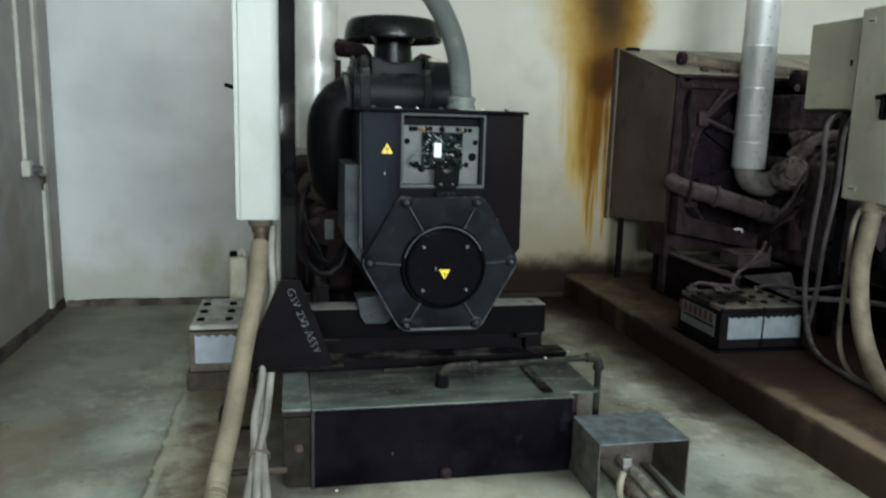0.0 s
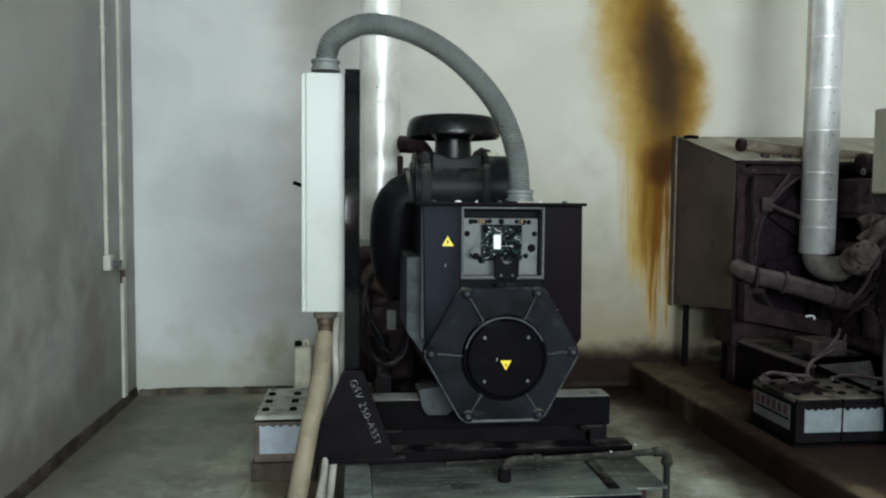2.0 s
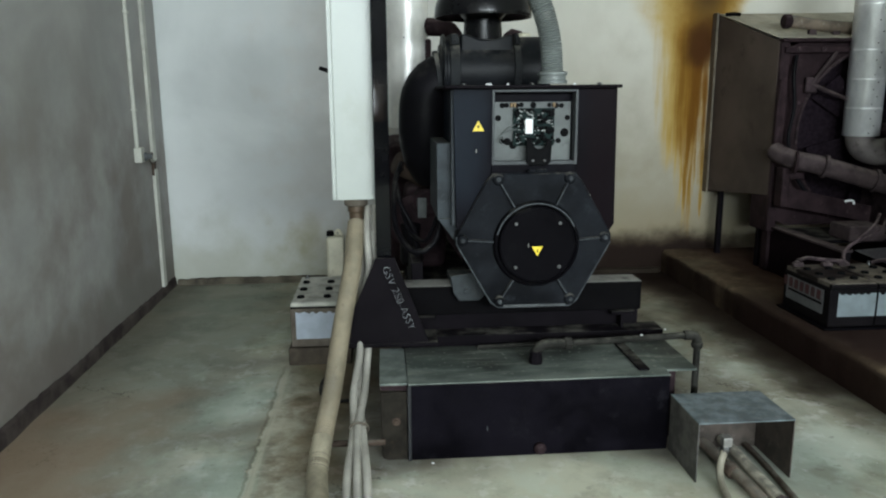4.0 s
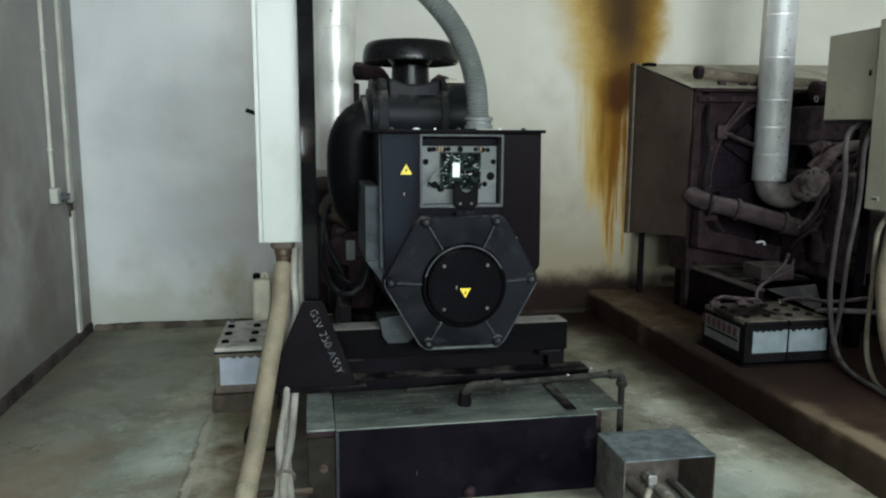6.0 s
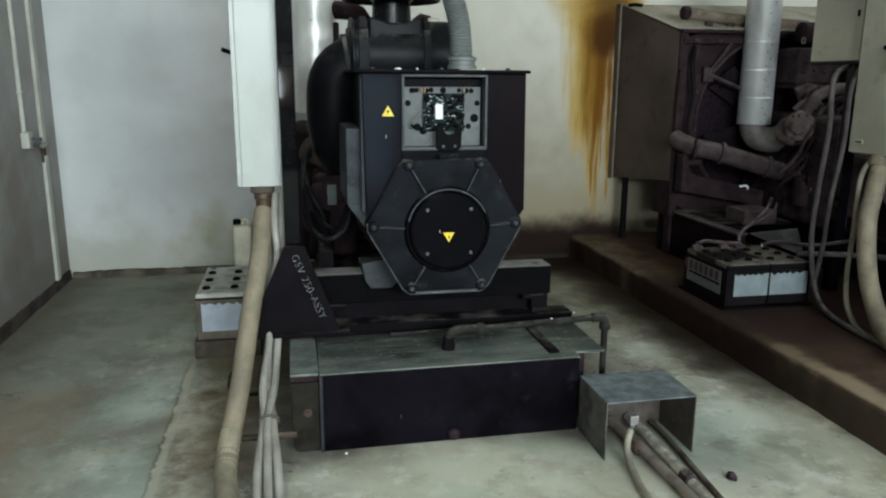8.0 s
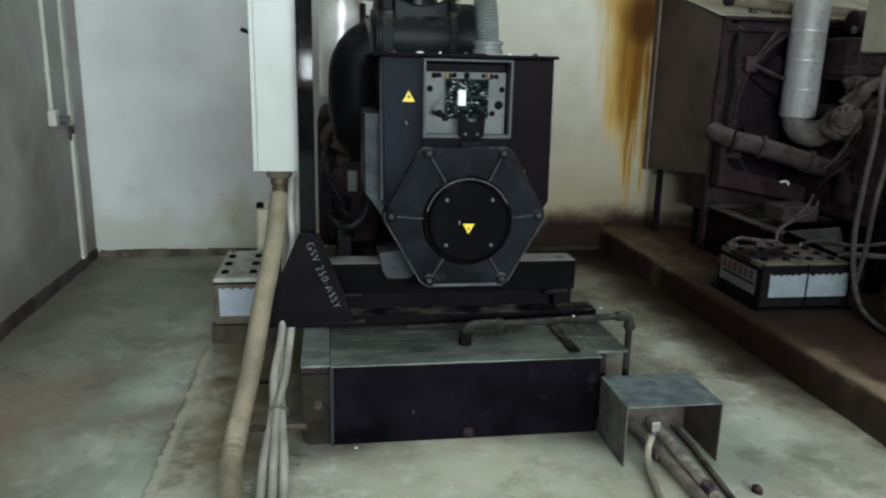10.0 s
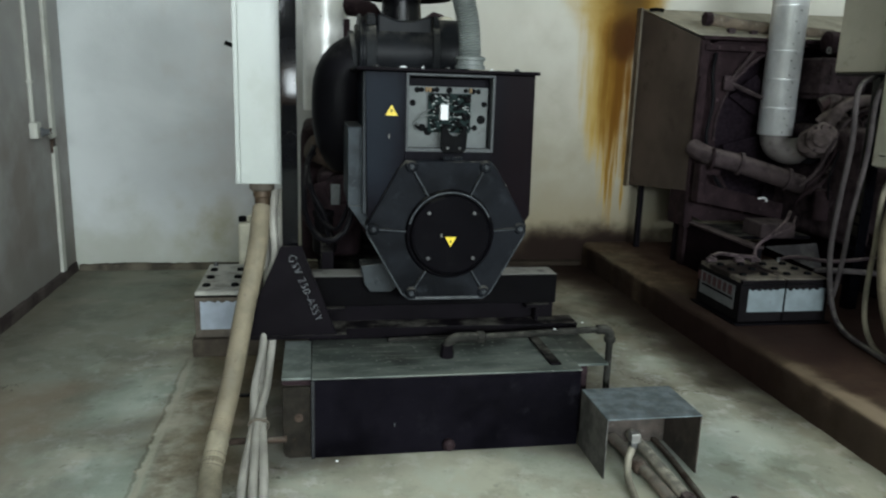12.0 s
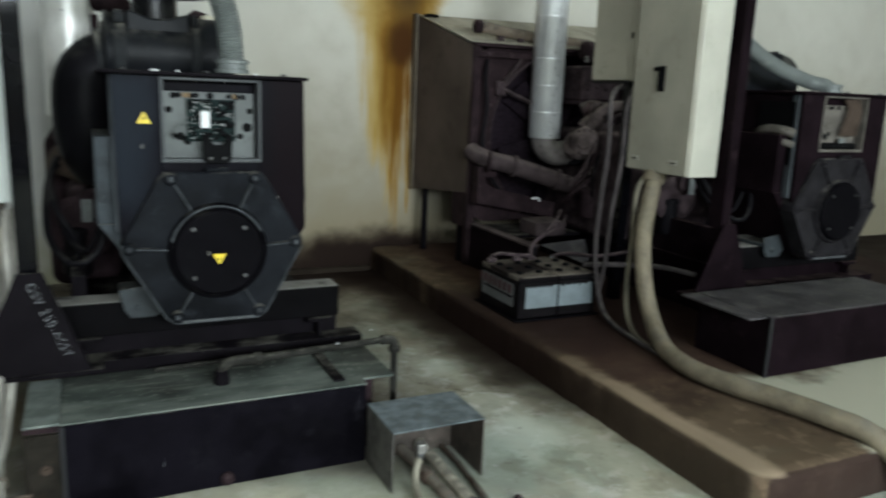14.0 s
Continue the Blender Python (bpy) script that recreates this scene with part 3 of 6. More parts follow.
def mesh_of(name, bm, material, sharp=38):
    bmesh.ops.recalc_face_normals(bm, faces=bm.faces[:])
    lim = radians(sharp)
    for f in bm.faces:
        f.smooth = True
    for e in bm.edges:
        e.smooth = len(e.link_faces) == 2 and e.calc_face_angle(0) < lim
    # broad faces framed by narrow bevels stay flat
    broad = []
    for f in bm.faces:
        a = f.calc_area()
        if all(g is f or g.calc_area() < 0.3 * a or g.normal.dot(f.normal) > 0.999 for e in f.edges for g in e.link_faces):
            broad.append(f)
    for f in broad:
        f.smooth = False
        for e in f.edges:
            if len(e.link_faces) == 2 and e.calc_face_angle(0) > 0.02:
                e.smooth = False
    me = bpy.data.meshes.new(name)
    bm.to_mesh(me)
    bm.free()
    me.materials.append(material)
    return me


def part(name, bm, material, parent=None, label=""):
    ob = new(name, mesh_of(name, bm, material))
    if parent:
        ob.parent = parent
    return tagged(ob, label)


def thing(name, label, category, group=""):
    ob = new(name)
    ob.empty_display_size = 0.1
    return tagged(ob, label, category, group)


def single(name, bm, material, label, category, group="", kind=""):
    return tagged(part(name, bm, material), label, category, group, kind)


# ---- the room ----
def structure(name, bm, material, label):
    return tagged(part(name, bm, material), label, name.split("_")[0], kind="structure")


XW, YN, XE, YS, ZC = -1.455, 5.17, 8.6, -5.6, 3.3
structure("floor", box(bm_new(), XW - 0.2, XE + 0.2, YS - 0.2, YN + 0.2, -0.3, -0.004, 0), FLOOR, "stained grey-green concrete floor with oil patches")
slab = bm_new()
edge = []
for k in range(200):
    y = YS + (YN - YS) * k / 199
    w = 0.010 * noise.noise(Vector((0, y * 2.3, 5))) + 0.010 * noise.noise(Vector((0, y * 9, 2))) - (0.02 if y < 2.5 else 0) * max(0, noise.noise(Vector((3, y * 4, 1))))
    edge.append([slab.verts.new(q) for q in ((-0.482 - w, y, -0.02), (-0.480 - w, y, -0.002), (-0.471 - w, y, 0.0), (XE + 0.15, y, 0.0))])
for p, q in zip(edge, edge[1:]):
    for k in range(3):
        slab.faces.new((p[k], q[k], q[k + 1], p[k + 1]))
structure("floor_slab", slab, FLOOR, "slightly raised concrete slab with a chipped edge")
structure("wall_north", box(bm_new(), XW - 0.2, XE + 0.2, YN, YN + 0.2, -0.1, ZC, 0), WALL_N, "white plastered wall with an oily brown soot stain")
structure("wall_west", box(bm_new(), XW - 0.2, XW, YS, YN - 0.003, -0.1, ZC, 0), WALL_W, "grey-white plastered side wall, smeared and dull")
structure("wall_east", box(bm_new(), XE, XE + 0.2, YS, YN - 0.003, 0, ZC, 0), WALL, "plain plastered wall")
# Openings added around the three lamps; none of them is in view.
south = bm_new()
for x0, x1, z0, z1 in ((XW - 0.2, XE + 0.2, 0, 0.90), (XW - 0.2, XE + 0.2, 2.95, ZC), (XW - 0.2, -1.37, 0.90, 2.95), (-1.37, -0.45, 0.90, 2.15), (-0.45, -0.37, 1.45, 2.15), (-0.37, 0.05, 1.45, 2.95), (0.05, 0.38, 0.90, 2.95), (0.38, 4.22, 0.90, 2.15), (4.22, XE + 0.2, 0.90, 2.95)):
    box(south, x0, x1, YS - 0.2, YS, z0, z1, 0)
structure("wall_south", south, WALL, "plain plastered wall, out of view, with three openings added for lamps")
structure("ceiling", box(bm_new(), XW - 0.2, XE + 0.2, YS - 0.2, YN + 0.2, ZC, ZC + 0.2, 0), CEIL, "plain whitewashed ceiling")
pl = bm_new()
rim_in = []
last = None
PX, PY, PE = 2.02, 1.61, 5.6
stations = [((PX, YN - 0.002 - (YN - PY - 0.08) * k / 110), (-1, 0)) for k in range(111)]
stations += [((PX + 0.078 - 0.078 * math.cos(a), PY + 0.078 - 0.078 * math.sin(a)), (-math.cos(a), -math.sin(a))) for a in (math.pi / 2 * k / 6 for k in range(1, 6))]
stations += [((PX + 0.08 + (PE - PX - 0.08) * k / 110, PY), (0, -1)) for k in range(111)]
for (x, y), (nx, ny) in stations:
    w = 0.009 * noise.noise(Vector((x * 3, y * 3, 1))) + 0.006 * noise.noise(Vector((x * 11, y * 11, 4)))
    h = 0.006 * noise.noise(Vector((x * 6, y * 6, 9))) - 0.010 * max(0, noise.noise(Vector((x * 15, y * 15, 3))) - 0.2)
    ring = [pl.verts.new((x + nx * d, y + ny * d, z)) for d, z in ((w, 0.0), (w * 0.7, 0.07), (w, 0.135 + h), (w - 0.007, 0.152 + h), (w - 0.022, 0.162 + 0.5 * h), (-0.05, 0.165))]
    if last:
        for a, b, c, d in zip(last, ring, ring[1:], last[1:]):
            pl.faces.new((a, b, c, d))
    last = ring
    rim_in.append(ring[-1])
pl.faces.new(rim_in + [pl.verts.new((PE, YN - 0.002, 0.165))])
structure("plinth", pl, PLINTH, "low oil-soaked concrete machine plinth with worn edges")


def rough_strip(p0, p1, depth, height, out, wave=1.0):
    """A hand-laid mortar skirting with an uneven top."""
    bm = bm_new()
    p0, p1, out = Vector(p0), Vector(p1), Vector(out)
    n = int((p1 - p0).length / 0.015)
    rows_ = []
    for i in range(n + 1):
        p = p0.lerp(p1, i / n)
        h = height * (1 + wave * (0.34 * noise.noise(p * 2.3) + 0.16 * noise.noise(p * 23) + 0.10 * noise.noise(p * 47)))
        d = depth * (1 + 0.5 * noise.noise(p * 6 + Vector((4, 1, 0))))
        rows_.append([bm.verts.new(q) for q in (p + out * (d + 0.004), p + out * d + Vector((0, 0, h * 0.8)), p + out * d * 0.5 + Vector((0, 0, h)), p - out * 0.01 + Vector((0, 0, h)))])
    for a, b in zip(rows_, rows_[1:]):
        for k in range(3):
            bm.faces.new((a[k], b[k], b[k + 1], a[k + 1]))
    return bm


tagged(part("baseboard", rough_strip((XW, YS, -0.004), (XW, YN - 0.02, -0.004), 0.012, 0.066, (1, 0, 0), 0.5), SKIRT), "dark painted skirting along the plaster", "baseboard", kind="structure")
tagged(part("baseboard", rough_strip((XW + 0.02, YN, -0.004), (2.0, YN, -0.004), 0.030, 0.042, (0, -1, 0), 0.8), MORTAR), "crumbling grey mortar skirting at the wall foot", "baseboard", kind="structure")

# ---- fittings on the west wall ----
trunk = thing("cable_trunking", "white plastic cable trunking running down the plastered wall", "trunking")
part("channel", box(bm_new(), XW, XW + 0.020, 4.85, 4.910, 0.90, ZC - 0.01, 0.003), PVC, trunk)
part("channel", box(bm_new(), XW, XW + 0.020, 4.85, 4.910, 0.06, 0.83, 0.003), PVC, trunk)
part("coupling", box(bm_new(), XW, XW + 0.016, 4.845, 4.90, 0.79, 0.94, 0.006), RUST, trunk, "bare brown break in the trunking")
drop = thing("electrical_conduit", "thin white conduit dropping to a wall socket", "conduit")
part("pipe", rod(bm_new(), (XW + 0.012, 4.56, 0.99), (XW + 0.012, 4.56, ZC - 0.01), 0.012), PVC, drop)
for z in (1.2, 1.75, 2.3):
    part("clip", box(bm_new(), XW, XW + 0.028, 4.54, 4.58, z, z + 0.014, 0.003), PVC, drop)
sock = thing("wall_socket", "small cream wall socket with a grey plug", "socket")
part("back_box", box(bm_new(), XW, XW + 0.045, 4.525, 4.60, 0.90, 0.99, 0.008), PVC, sock)
part("plug", lathe(bm_new(), (XW + 0.045, 4.575, 0.935), (1, 0.25, 0), [(0.026, 0), (0.026, 0.012), (0.018, 0.02), (0.015, 0.045)], 16), FRAMEGREY, sock, "grey plug")
part("cord", tube(bm_new(), [(XW + 0.08, 4.585, 0.935), (XW + 0.06, 4.68, 0.90), (XW + 0.03, 4.85, 0.90)], 0.010), PVC, sock)


# ---- generator sets ----
def put_at(ob, dx, dy, dz):
    ob.location = (dx, dy, dz)
    return ob


def hexbolt(bm, c, r, h, washer=1.5):
    lathe(bm, c, (0, -1, 0), [(r * washer, 0), (r * washer, h * 0.25), (r * washer * 0.95, h * 0.3)], 18)
    lathe(bm, (c[0], c[1] - h * 0.28, c[2]), (0, -1, 0), [(r, 0), (r, h * 0.6), (r * 0.8, h * 0.72)], 6)
    return bm


def triangle_sticker(parent, cx, cz, y, size, up=True, mark="bolt"):
    s = 1 if up else -1
    h = size * 0.87
    tri = [(cx - size / 2, cz - s * h / 2), (cx + size / 2, cz - s * h / 2), (cx, cz + s * h / 2)]
    st = part("warning_sticker", prism(bm_new(), tri, y - 0.0012, y, 0), YELLOW, parent, "yellow triangular warning sticker")
    if mark == "bolt":
        k = size * 0.23
        pl = [(cx + 0.25 * k, cz + s * k * 0.6), (cx - 0.6 * k, cz - s * k * 0.45), (cx - 0.1 * k, cz - s * k * 0.35), (cx - 0.35 * k, cz - s * k * 1.45), (cx + 0.6 * k, cz + 0.05 * s * k), (cx + 0.1 * k, cz)]
    else:
        k = size * 0.15
        pl = [(cx - 0.45 * k, cz + s * k * 0.6), (cx + 0.45 * k, cz + s * k * 0.6), (cx + 0.2 * k, cz - s * k * 1.3), (cx - 0.2 * k, cz - s * k * 1.3)]
    part("symbol", prism(bm_new(), pl, y - 0.002, y - 0.0008, 0), CHIP, st)
    return st


def build_set(label, open_panel, paint, bracket, grease_shade):
    rim = WORNLITRIM if open_panel else bracket
    dark = BLACKFLAT if open_panel else OLDBLACK
    g = thing("generator_set", label, "generator", "diesel generator sets")
    # alternator: box on top of a cast end bracket
    Y = 2.735
    hx0, hx1, zt = 0.262, 0.872, 1.308
    shell = bm_new()
    body = [(hx0, zt), (hx1, zt), (hx1 + 0.006, 0.80), (0.845, 0.735), (0.715, 0.487), (0.425, 0.487), (0.285, 0.735), (hx0 + 0.008, 0.80)]
    # front plate left and right of the opening, then the body behind it
    prism(shell, [(hx0, zt), (0.405, zt), (0.405, 1.03), (0.402, 0.985), (0.285, 0.745), (hx0 + 0.01, 0.80)], Y, Y + 0.02, 0.002)
    prism(shell, [(0.725, zt), (hx1, zt), (hx1 + 0.006, 0.80), (0.842, 0.745), (0.722, 0.985), (0.725, 1.03)], Y, Y + 0.02, 0.002)
    prism(shell, body, Y + 0.06, 3.22, 0.006)
    prism(shell, [(hx0, zt), (hx0 + 0.012, zt), (hx0 + 0.02, 0.80), (hx0 + 0.008, 0.80)], Y + 0.019, Y + 0.062, 0.001)
    prism(shell, [(hx1 - 0.012, zt), (hx1, zt), (hx1 + 0.006, 0.80), (hx1 - 0.006, 0.80)], Y + 0.019, Y + 0.062, 0.001)
    house = part("alternator_housing", shell, paint, g)
    part("panel_strip", box(bm_new(), 0.4055, 0.7245, Y + 0.001, Y + 0.018, 0.975, 1.0295, 0.001), paint, house)
    lid = box(bm_new(), 0.229, 0.880, Y - 0.035, 3.24, zt, zt + 0.012, 0.004)
    part("top_cover", lid, dark, house)
    for x in (0.30, 0.55, 0.80):
        screws = bm_new()
        lathe(screws, (x, Y - 0.005, zt + 0.012), (0, 0, 1), [(0.009, 0), (0.009, 0.005), (0.005, 0.008)], 6)
        part("screw", screws, STEEL, house)
    # side flange and lower side panel
    part("side_flange", box(bm_new(), hx0 - 0.006, hx0 + 0.012, Y + 0.022, Y + 0.06, 0.80, zt - 0.004, 0.003), FLANGE, house)
    cheek = surface("side_panel_paint", (0.040, 0.047, 0.053), worn=(0.075, 0.084, 0.09), dusty=0.5, rough=0.55, var=0.4, big=9, spec=0.1) if open_panel else paint
    part("side_panel", box(bm_new(), 0.205, 0.262, 2.80, 3.2, 0.82, 1.108, 0.004), cheek, house)
    prism_b = prism(bm_new(), [(0.206, 0.823), (0.262, 0.823), (0.300, 0.745), (0.345, 0.665), (0.325, 0.655)], 2.79, 3.2, 0.003)
    part("lower_side_panel", prism_b, cheek, house)
    # opening
    fr = bm_new()
    for x0, x1, z0, z1 in ((0.405, 0.414, 1.03, 1.304), (0.716, 0.725, 1.03, 1.304), (0.414, 0.716, 1.295, 1.304), (0.414, 0.716, 1.03, 1.043)):
        box(fr, x0, x1, Y - 0.004, Y + 0.052, z0, z1, 0.002)
    part("opening_frame", fr, FRAMEGREY if open_panel else DULLPLATE, house)
    plate = part("mounting_plate", box(bm_new(), 0.413, 0.708, Y + 0.04, Y + 0.05, 1.042, 1.259, 0.001), GREYPLATE if open_panel else DULLPLATE, house, "grey perforated mounting plate")
    for x, z, r in ((0.448, 1.246, 0.009), (0.464, 1.247, 0.008), (0.503, 1.246, 0.008), (0.520, 1.248, 0.008), (0.565, 1.247, 0.010), (0.625, 1.247, 0.007), (0.652, 1.245, 0.009), (0.672, 1.245, 0.008),
                    (0.433, 1.20, 0.010), (0.695, 1.20, 0.009), (0.45, 1.115, 0.009), (0.468, 1.113, 0.012), (0.49, 1.10, 0.013), (0.51, 1.118, 0.011), (0.64, 1.113, 0.009), (0.662, 1.115, 0.009), (0.685, 1.145, 0.014)):
        part("hole", lathe(bm_new(), (x, Y + 0.0402, z), (0, -1, 0), [(r * 1.15, 0), (r * 1.15, 0.0015)], 14), CHIP, plate)
    if open_panel:
        board = part("voltage_regulator", box(bm_new(), 0.488, 0.642, Y + 0.022, Y + 0.03, 1.098, 1.236, 0.001), PCB, house, "green circuit board with black and white components")
        rnd = random.Random(5)
        PAD = surface("tinned_metal", (0.36, 0.37, 0.36), worn=(0.15, 0.15, 0.15), rough=0.5, var=0.3, big=60)
        comps = bm_new()
        for _ in range(90):
            x, z = rnd.uniform(0.492, 0.632), rnd.uniform(1.102, 1.228)
            if 0.52 < x < 0.565 and 1.13 < z < 1.21:
                continue
            w, h2 = rnd.uniform(0.005, 0.018), rnd.uniform(0.004, 0.012)
            box(comps, x, min(x + w, 0.641), Y + 0.022 - rnd.uniform(0.006, 0.016), Y + 0.0225, z, min(z + h2, 1.235), 0.001, 1)
        for x, z in ((0.50, 1.22), (0.60, 1.19), (0.615, 1.16), (0.60, 1.125), (0.625, 1.215)):
            lathe(comps, (x, Y + 0.023, z), (0, -1, 0), [(0.009, 0), (0.009, 0.018), (0.007, 0.02)], 12)
        part("component", comps, CHIP, board)
        for _ in range(75):
            x, z = rnd.uniform(0.492, 0.634), rnd.uniform(1.102, 1.228)
            tiny = bm_new()
            box(tiny, x, x + rnd.uniform(0.003, 0.010), Y + 0.013, Y + 0.0225, z, z + rnd.uniform(0.002, 0.005), 0, 1)
            part("solder_pad", tiny, PAD, board)
        part("module", box(bm_new(), 0.53, 0.558, Y + 0.004, Y + 0.023, 1.143, 1.197, 0.002), WHITE, board, "white rectangular module")
        # black lug that hangs over the lower rim
        lug = prism(bm_new(), [(0.530, 1.122), (0.552, 1.122), (0.560, 1.098), (0.572, 1.088), (0.592, 1.088), (0.603, 1.098), (0.608, 1.124), (0.627, 1.122), (0.624, 1.040), (0.610, 1.027), (0.546, 1.027), (0.531, 1.040)], Y - 0.016, Y - 0.005, 0.003)
        lug = part("hanging_bracket", lug, CHIP, house, "black forked bracket hooked over the rim")
        for lx in (0.556, 0.600):
            part("rivet", lathe(bm_new(), (lx, Y - 0.016, 1.045), (0, -1, 0), [(0.006, 0), (0.006, 0.002), (0.003, 0.004)], 10), STEEL, lug)
        wires = bm_new()
        tube(wires, [(0.455, Y + 0.035, 1.12), (0.445, Y + 0.015, 1.135), (0.47, Y + 0.012, 1.165), (0.50, Y + 0.018, 1.18)], 0.0022, 6, 0.01)
        tube(wires, [(0.45, Y + 0.035, 1.105), (0.435, Y + 0.015, 1.125), (0.46, Y + 0.012, 1.15), (0.50, Y + 0.018, 1.16)], 0.0022, 6, 0.01)
        part("wire", wires, GREYPLATE, house)
        for x in (0.477, 0.489, 0.637):
            part("connector", box(bm_new(), x, x + 0.009, Y + 0.024, Y + 0.0405, 1.240, 1.256, 0.002), TANPLASTIC, plate, "tan plastic connector")
    else:
        for zc, rr1 in ((1.128, 0.022), (1.072, 0.018)):
            part("terminal_cover", tube(bm_new(), [(0.262, 2.765, zc - 0.012), (0.238, 2.80, zc), (0.236, 2.88, zc + 0.006), (0.240, 2.95, zc - 0.004), (0.262, 2.99, zc - 0.022)], rr1, 14, 0.02), DULLPLATE, house, "pale dusty terminal cover")
        part("terminal_bar", box(bm_new(), 0.236, 0.262, 2.99, 3.19, 1.070, 1.092, 0.004), DUSTYPIPE, house)
        # Flat black sheet stands in for the shaded inside of the open box.
        part("terminal_shade", box(bm_new(), 0.256, 0.2615, 2.77, 2.99, 0.96, 1.27, 0.002), CHIP, house)
        for k in range(4):
            part("lead", tube(bm_new(), [(0.60 + 0.03 * k, Y + 0.03, 1.29), (0.61 + 0.025 * k, Y + 0.012, 1.24), (0.59 + 0.03 * k, Y + 0.01, 1.18), (0.57 + 0.035 * k, Y + 0.015, 1.11)], 0.010, 8, 0.02), RUST, house)
        part("tag", box(bm_new(), 0.555, 0.60, Y + 0.005, Y + 0.012, 1.075, 1.098, 0.001), GREYPLATE, house, "small pale tag")
        part("cable_bundle", box(bm_new(), 0.43, 0.70, Y + 0.012, Y + 0.039, 1.044, 1.075, 0.010), CHIP, house)
    # cast bracket: hexagon with ribs and a domed cover
    hexa = [(0.408, 1.000), (0.718, 1.000), (0.742, 0.972), (0.862, 0.765), (0.862, 0.735), (0.735, 0.505), (0.708, 0.484), (0.428, 0.484), (0.400, 0.505), (0.268, 0.735), (0.268, 0.765), (0.382, 0.972)]
    brk = part("end_bracket", prism(bm_new(), hexa, Y - 0.022, Y + 0.07, 0.006), bracket, g, "grey-black cast end bracket")
    cx, cz = 0.572, 0.733
    for a, b in ((4, 5), (5, 6), (6, 7), (7, 8), (8, 9), (9, 10)):
        (xa, za), (xb, zb) = hexa[a], hexa[b]
        part("worn_lit_edge", rod(bm_new(), (xa * 0.992 + cx * 0.008, Y - 0.0205, za * 0.992 + cz * 0.008), (xb * 0.992 + cx * 0.008, Y - 0.0205, zb * 0.992 + cz * 0.008), 0.0028), rim, brk)
    part("cover_ring", lathe(bm_new(), (cx, Y - 0.02, cz), (0, -1, 0), [(0.166, 0), (0.163, 0.012), (0.158, 0.021), (0.151, 0.023), (0.149, 0.012)], 48), COVER if open_panel else bracket, brk)
    # Pale arc stands in for the highlight along the ring's upper edge.
    part("worn_lit_edge", tube(bm_new(), [(cx + 0.1555 * math.cos(radians(a)), Y - 0.0415, cz + 0.1555 * math.sin(radians(a))) for a in range(25, 166, 10)], 0.0036, 8), rim, brk)
    cov = part("end_cover", lathe(bm_new(), (cx, Y - 0.026, cz), (0, -1, 0), [(0.148, 0), (0.148, 0.018), (0.144, 0.028), (0.137, 0.032), (0.135, 0.0325), (0.07, 0.0325), (0.0, 0.0325)], 48), COVER, brk, "round black cover with four screws")
    for a in (45, 135, 225, 315):
        sc = bm_new()
        hexbolt(sc, (cx + 0.117 * math.cos(radians(a)), Y - 0.058, cz + 0.117 * math.sin(radians(a))), 0.0058, 0.008, 1.25)
        part("cover_screw", sc, STEEL, cov)
    for bx, bz in ((0.426, 0.979), (0.696, 0.980), (0.293, 0.752), (0.836, 0.753), (0.434, 0.512), (0.707, 0.514)):
        bb = bm_new()
        part("boss", lathe(bm_new(), (bx, Y - 0.018, bz), (0, -1, 0), [(0.024, 0), (0.020, 0.012), (0.016, 0.016)], 20), bracket, brk)
        hexbolt(bb, (bx, Y - 0.034, bz), 0.0075, 0.011, 1.15)
        part("bracket_bolt", bb, rim, brk)
        d = Vector((bx - cx, 0, bz - cz)).normalized()
        s = Vector((d.z, 0, -d.x))
        a0, a1 = Vector((cx, 0, cz)) + d * 0.163, Vector((bx, 0, bz)) - d * 0.02
        rib = bm_new()
        prism(rib, [((a0 + s * k).x, (a0 + s * k).z) for k in (0.006, -0.006)] + [((a1 + s * k).x, (a1 + s * k).z) for k in (-0.005, 0.005)], Y - 0.032, Y - 0.02, 0.002)
        rib = part("rib", rib, bracket, brk)
        part("crest", rod(bm_new(), (a0.x, Y - 0.0325, a0.z), (a1.x, Y - 0.0325, a1.z), 0.0024), rim, rib)
    part("bottom_lip", box(bm_new(), 0.45, 0.69, Y - 0.028, Y - 0.012, 0.486, 0.496, 0.002), FRAMEGREY, brk)
    eye = bm_new()
    box(eye, 0.535, 0.61, Y - 0.03, Y - 0.018, 1.000, 1.016, 0.005)
    for x in (0.545, 0.572, 0.60):
        lathe(eye, (x, Y - 0.03, 1.011), (0, -1, 0), [(0.008, 0), (0.008, 0.006), (0.005, 0.008)], 8)
    part("bolt_strip", eye, bracket, brk)
    if open_panel:
        triangle_sticker(house, 0.354, 1.174, Y - 0.0005, 0.044, True)
        triangle_sticker(cov, 0.570, 0.711, Y - 0.0592, 0.043, False, "bang")
        for x, w in ((0.375, 0.030), (0.455, 0.010), (0.70, 0.012)):
            dab = lathe(bm_new(), (x + w / 2, Y - 0.012, zt + 0.0115), (0, 0, 1), [(w * 0.5, 0), (w * 0.42, 0.004), (w * 0.2, 0.007)], 9)
            part("paint_dab", dab, WHITE, house, "crusty white dab on the top cover")
        for x, z in ((0.345, 1.076), (0.780, 0.90)):
            part("paint_chip", box(bm_new(), x, x + 0.003, Y - 0.001, Y + 0.001, z, z + 0.013, 0), CABLE, house)
        part("paint_chip", box(bm_new(), 0.535, 0.538, Y - 0.0595, Y - 0.058, 0.727, 0.741, 0), CABLE, cov)
    # air cleaner, cap and intake elbow
    ac = bm_new()
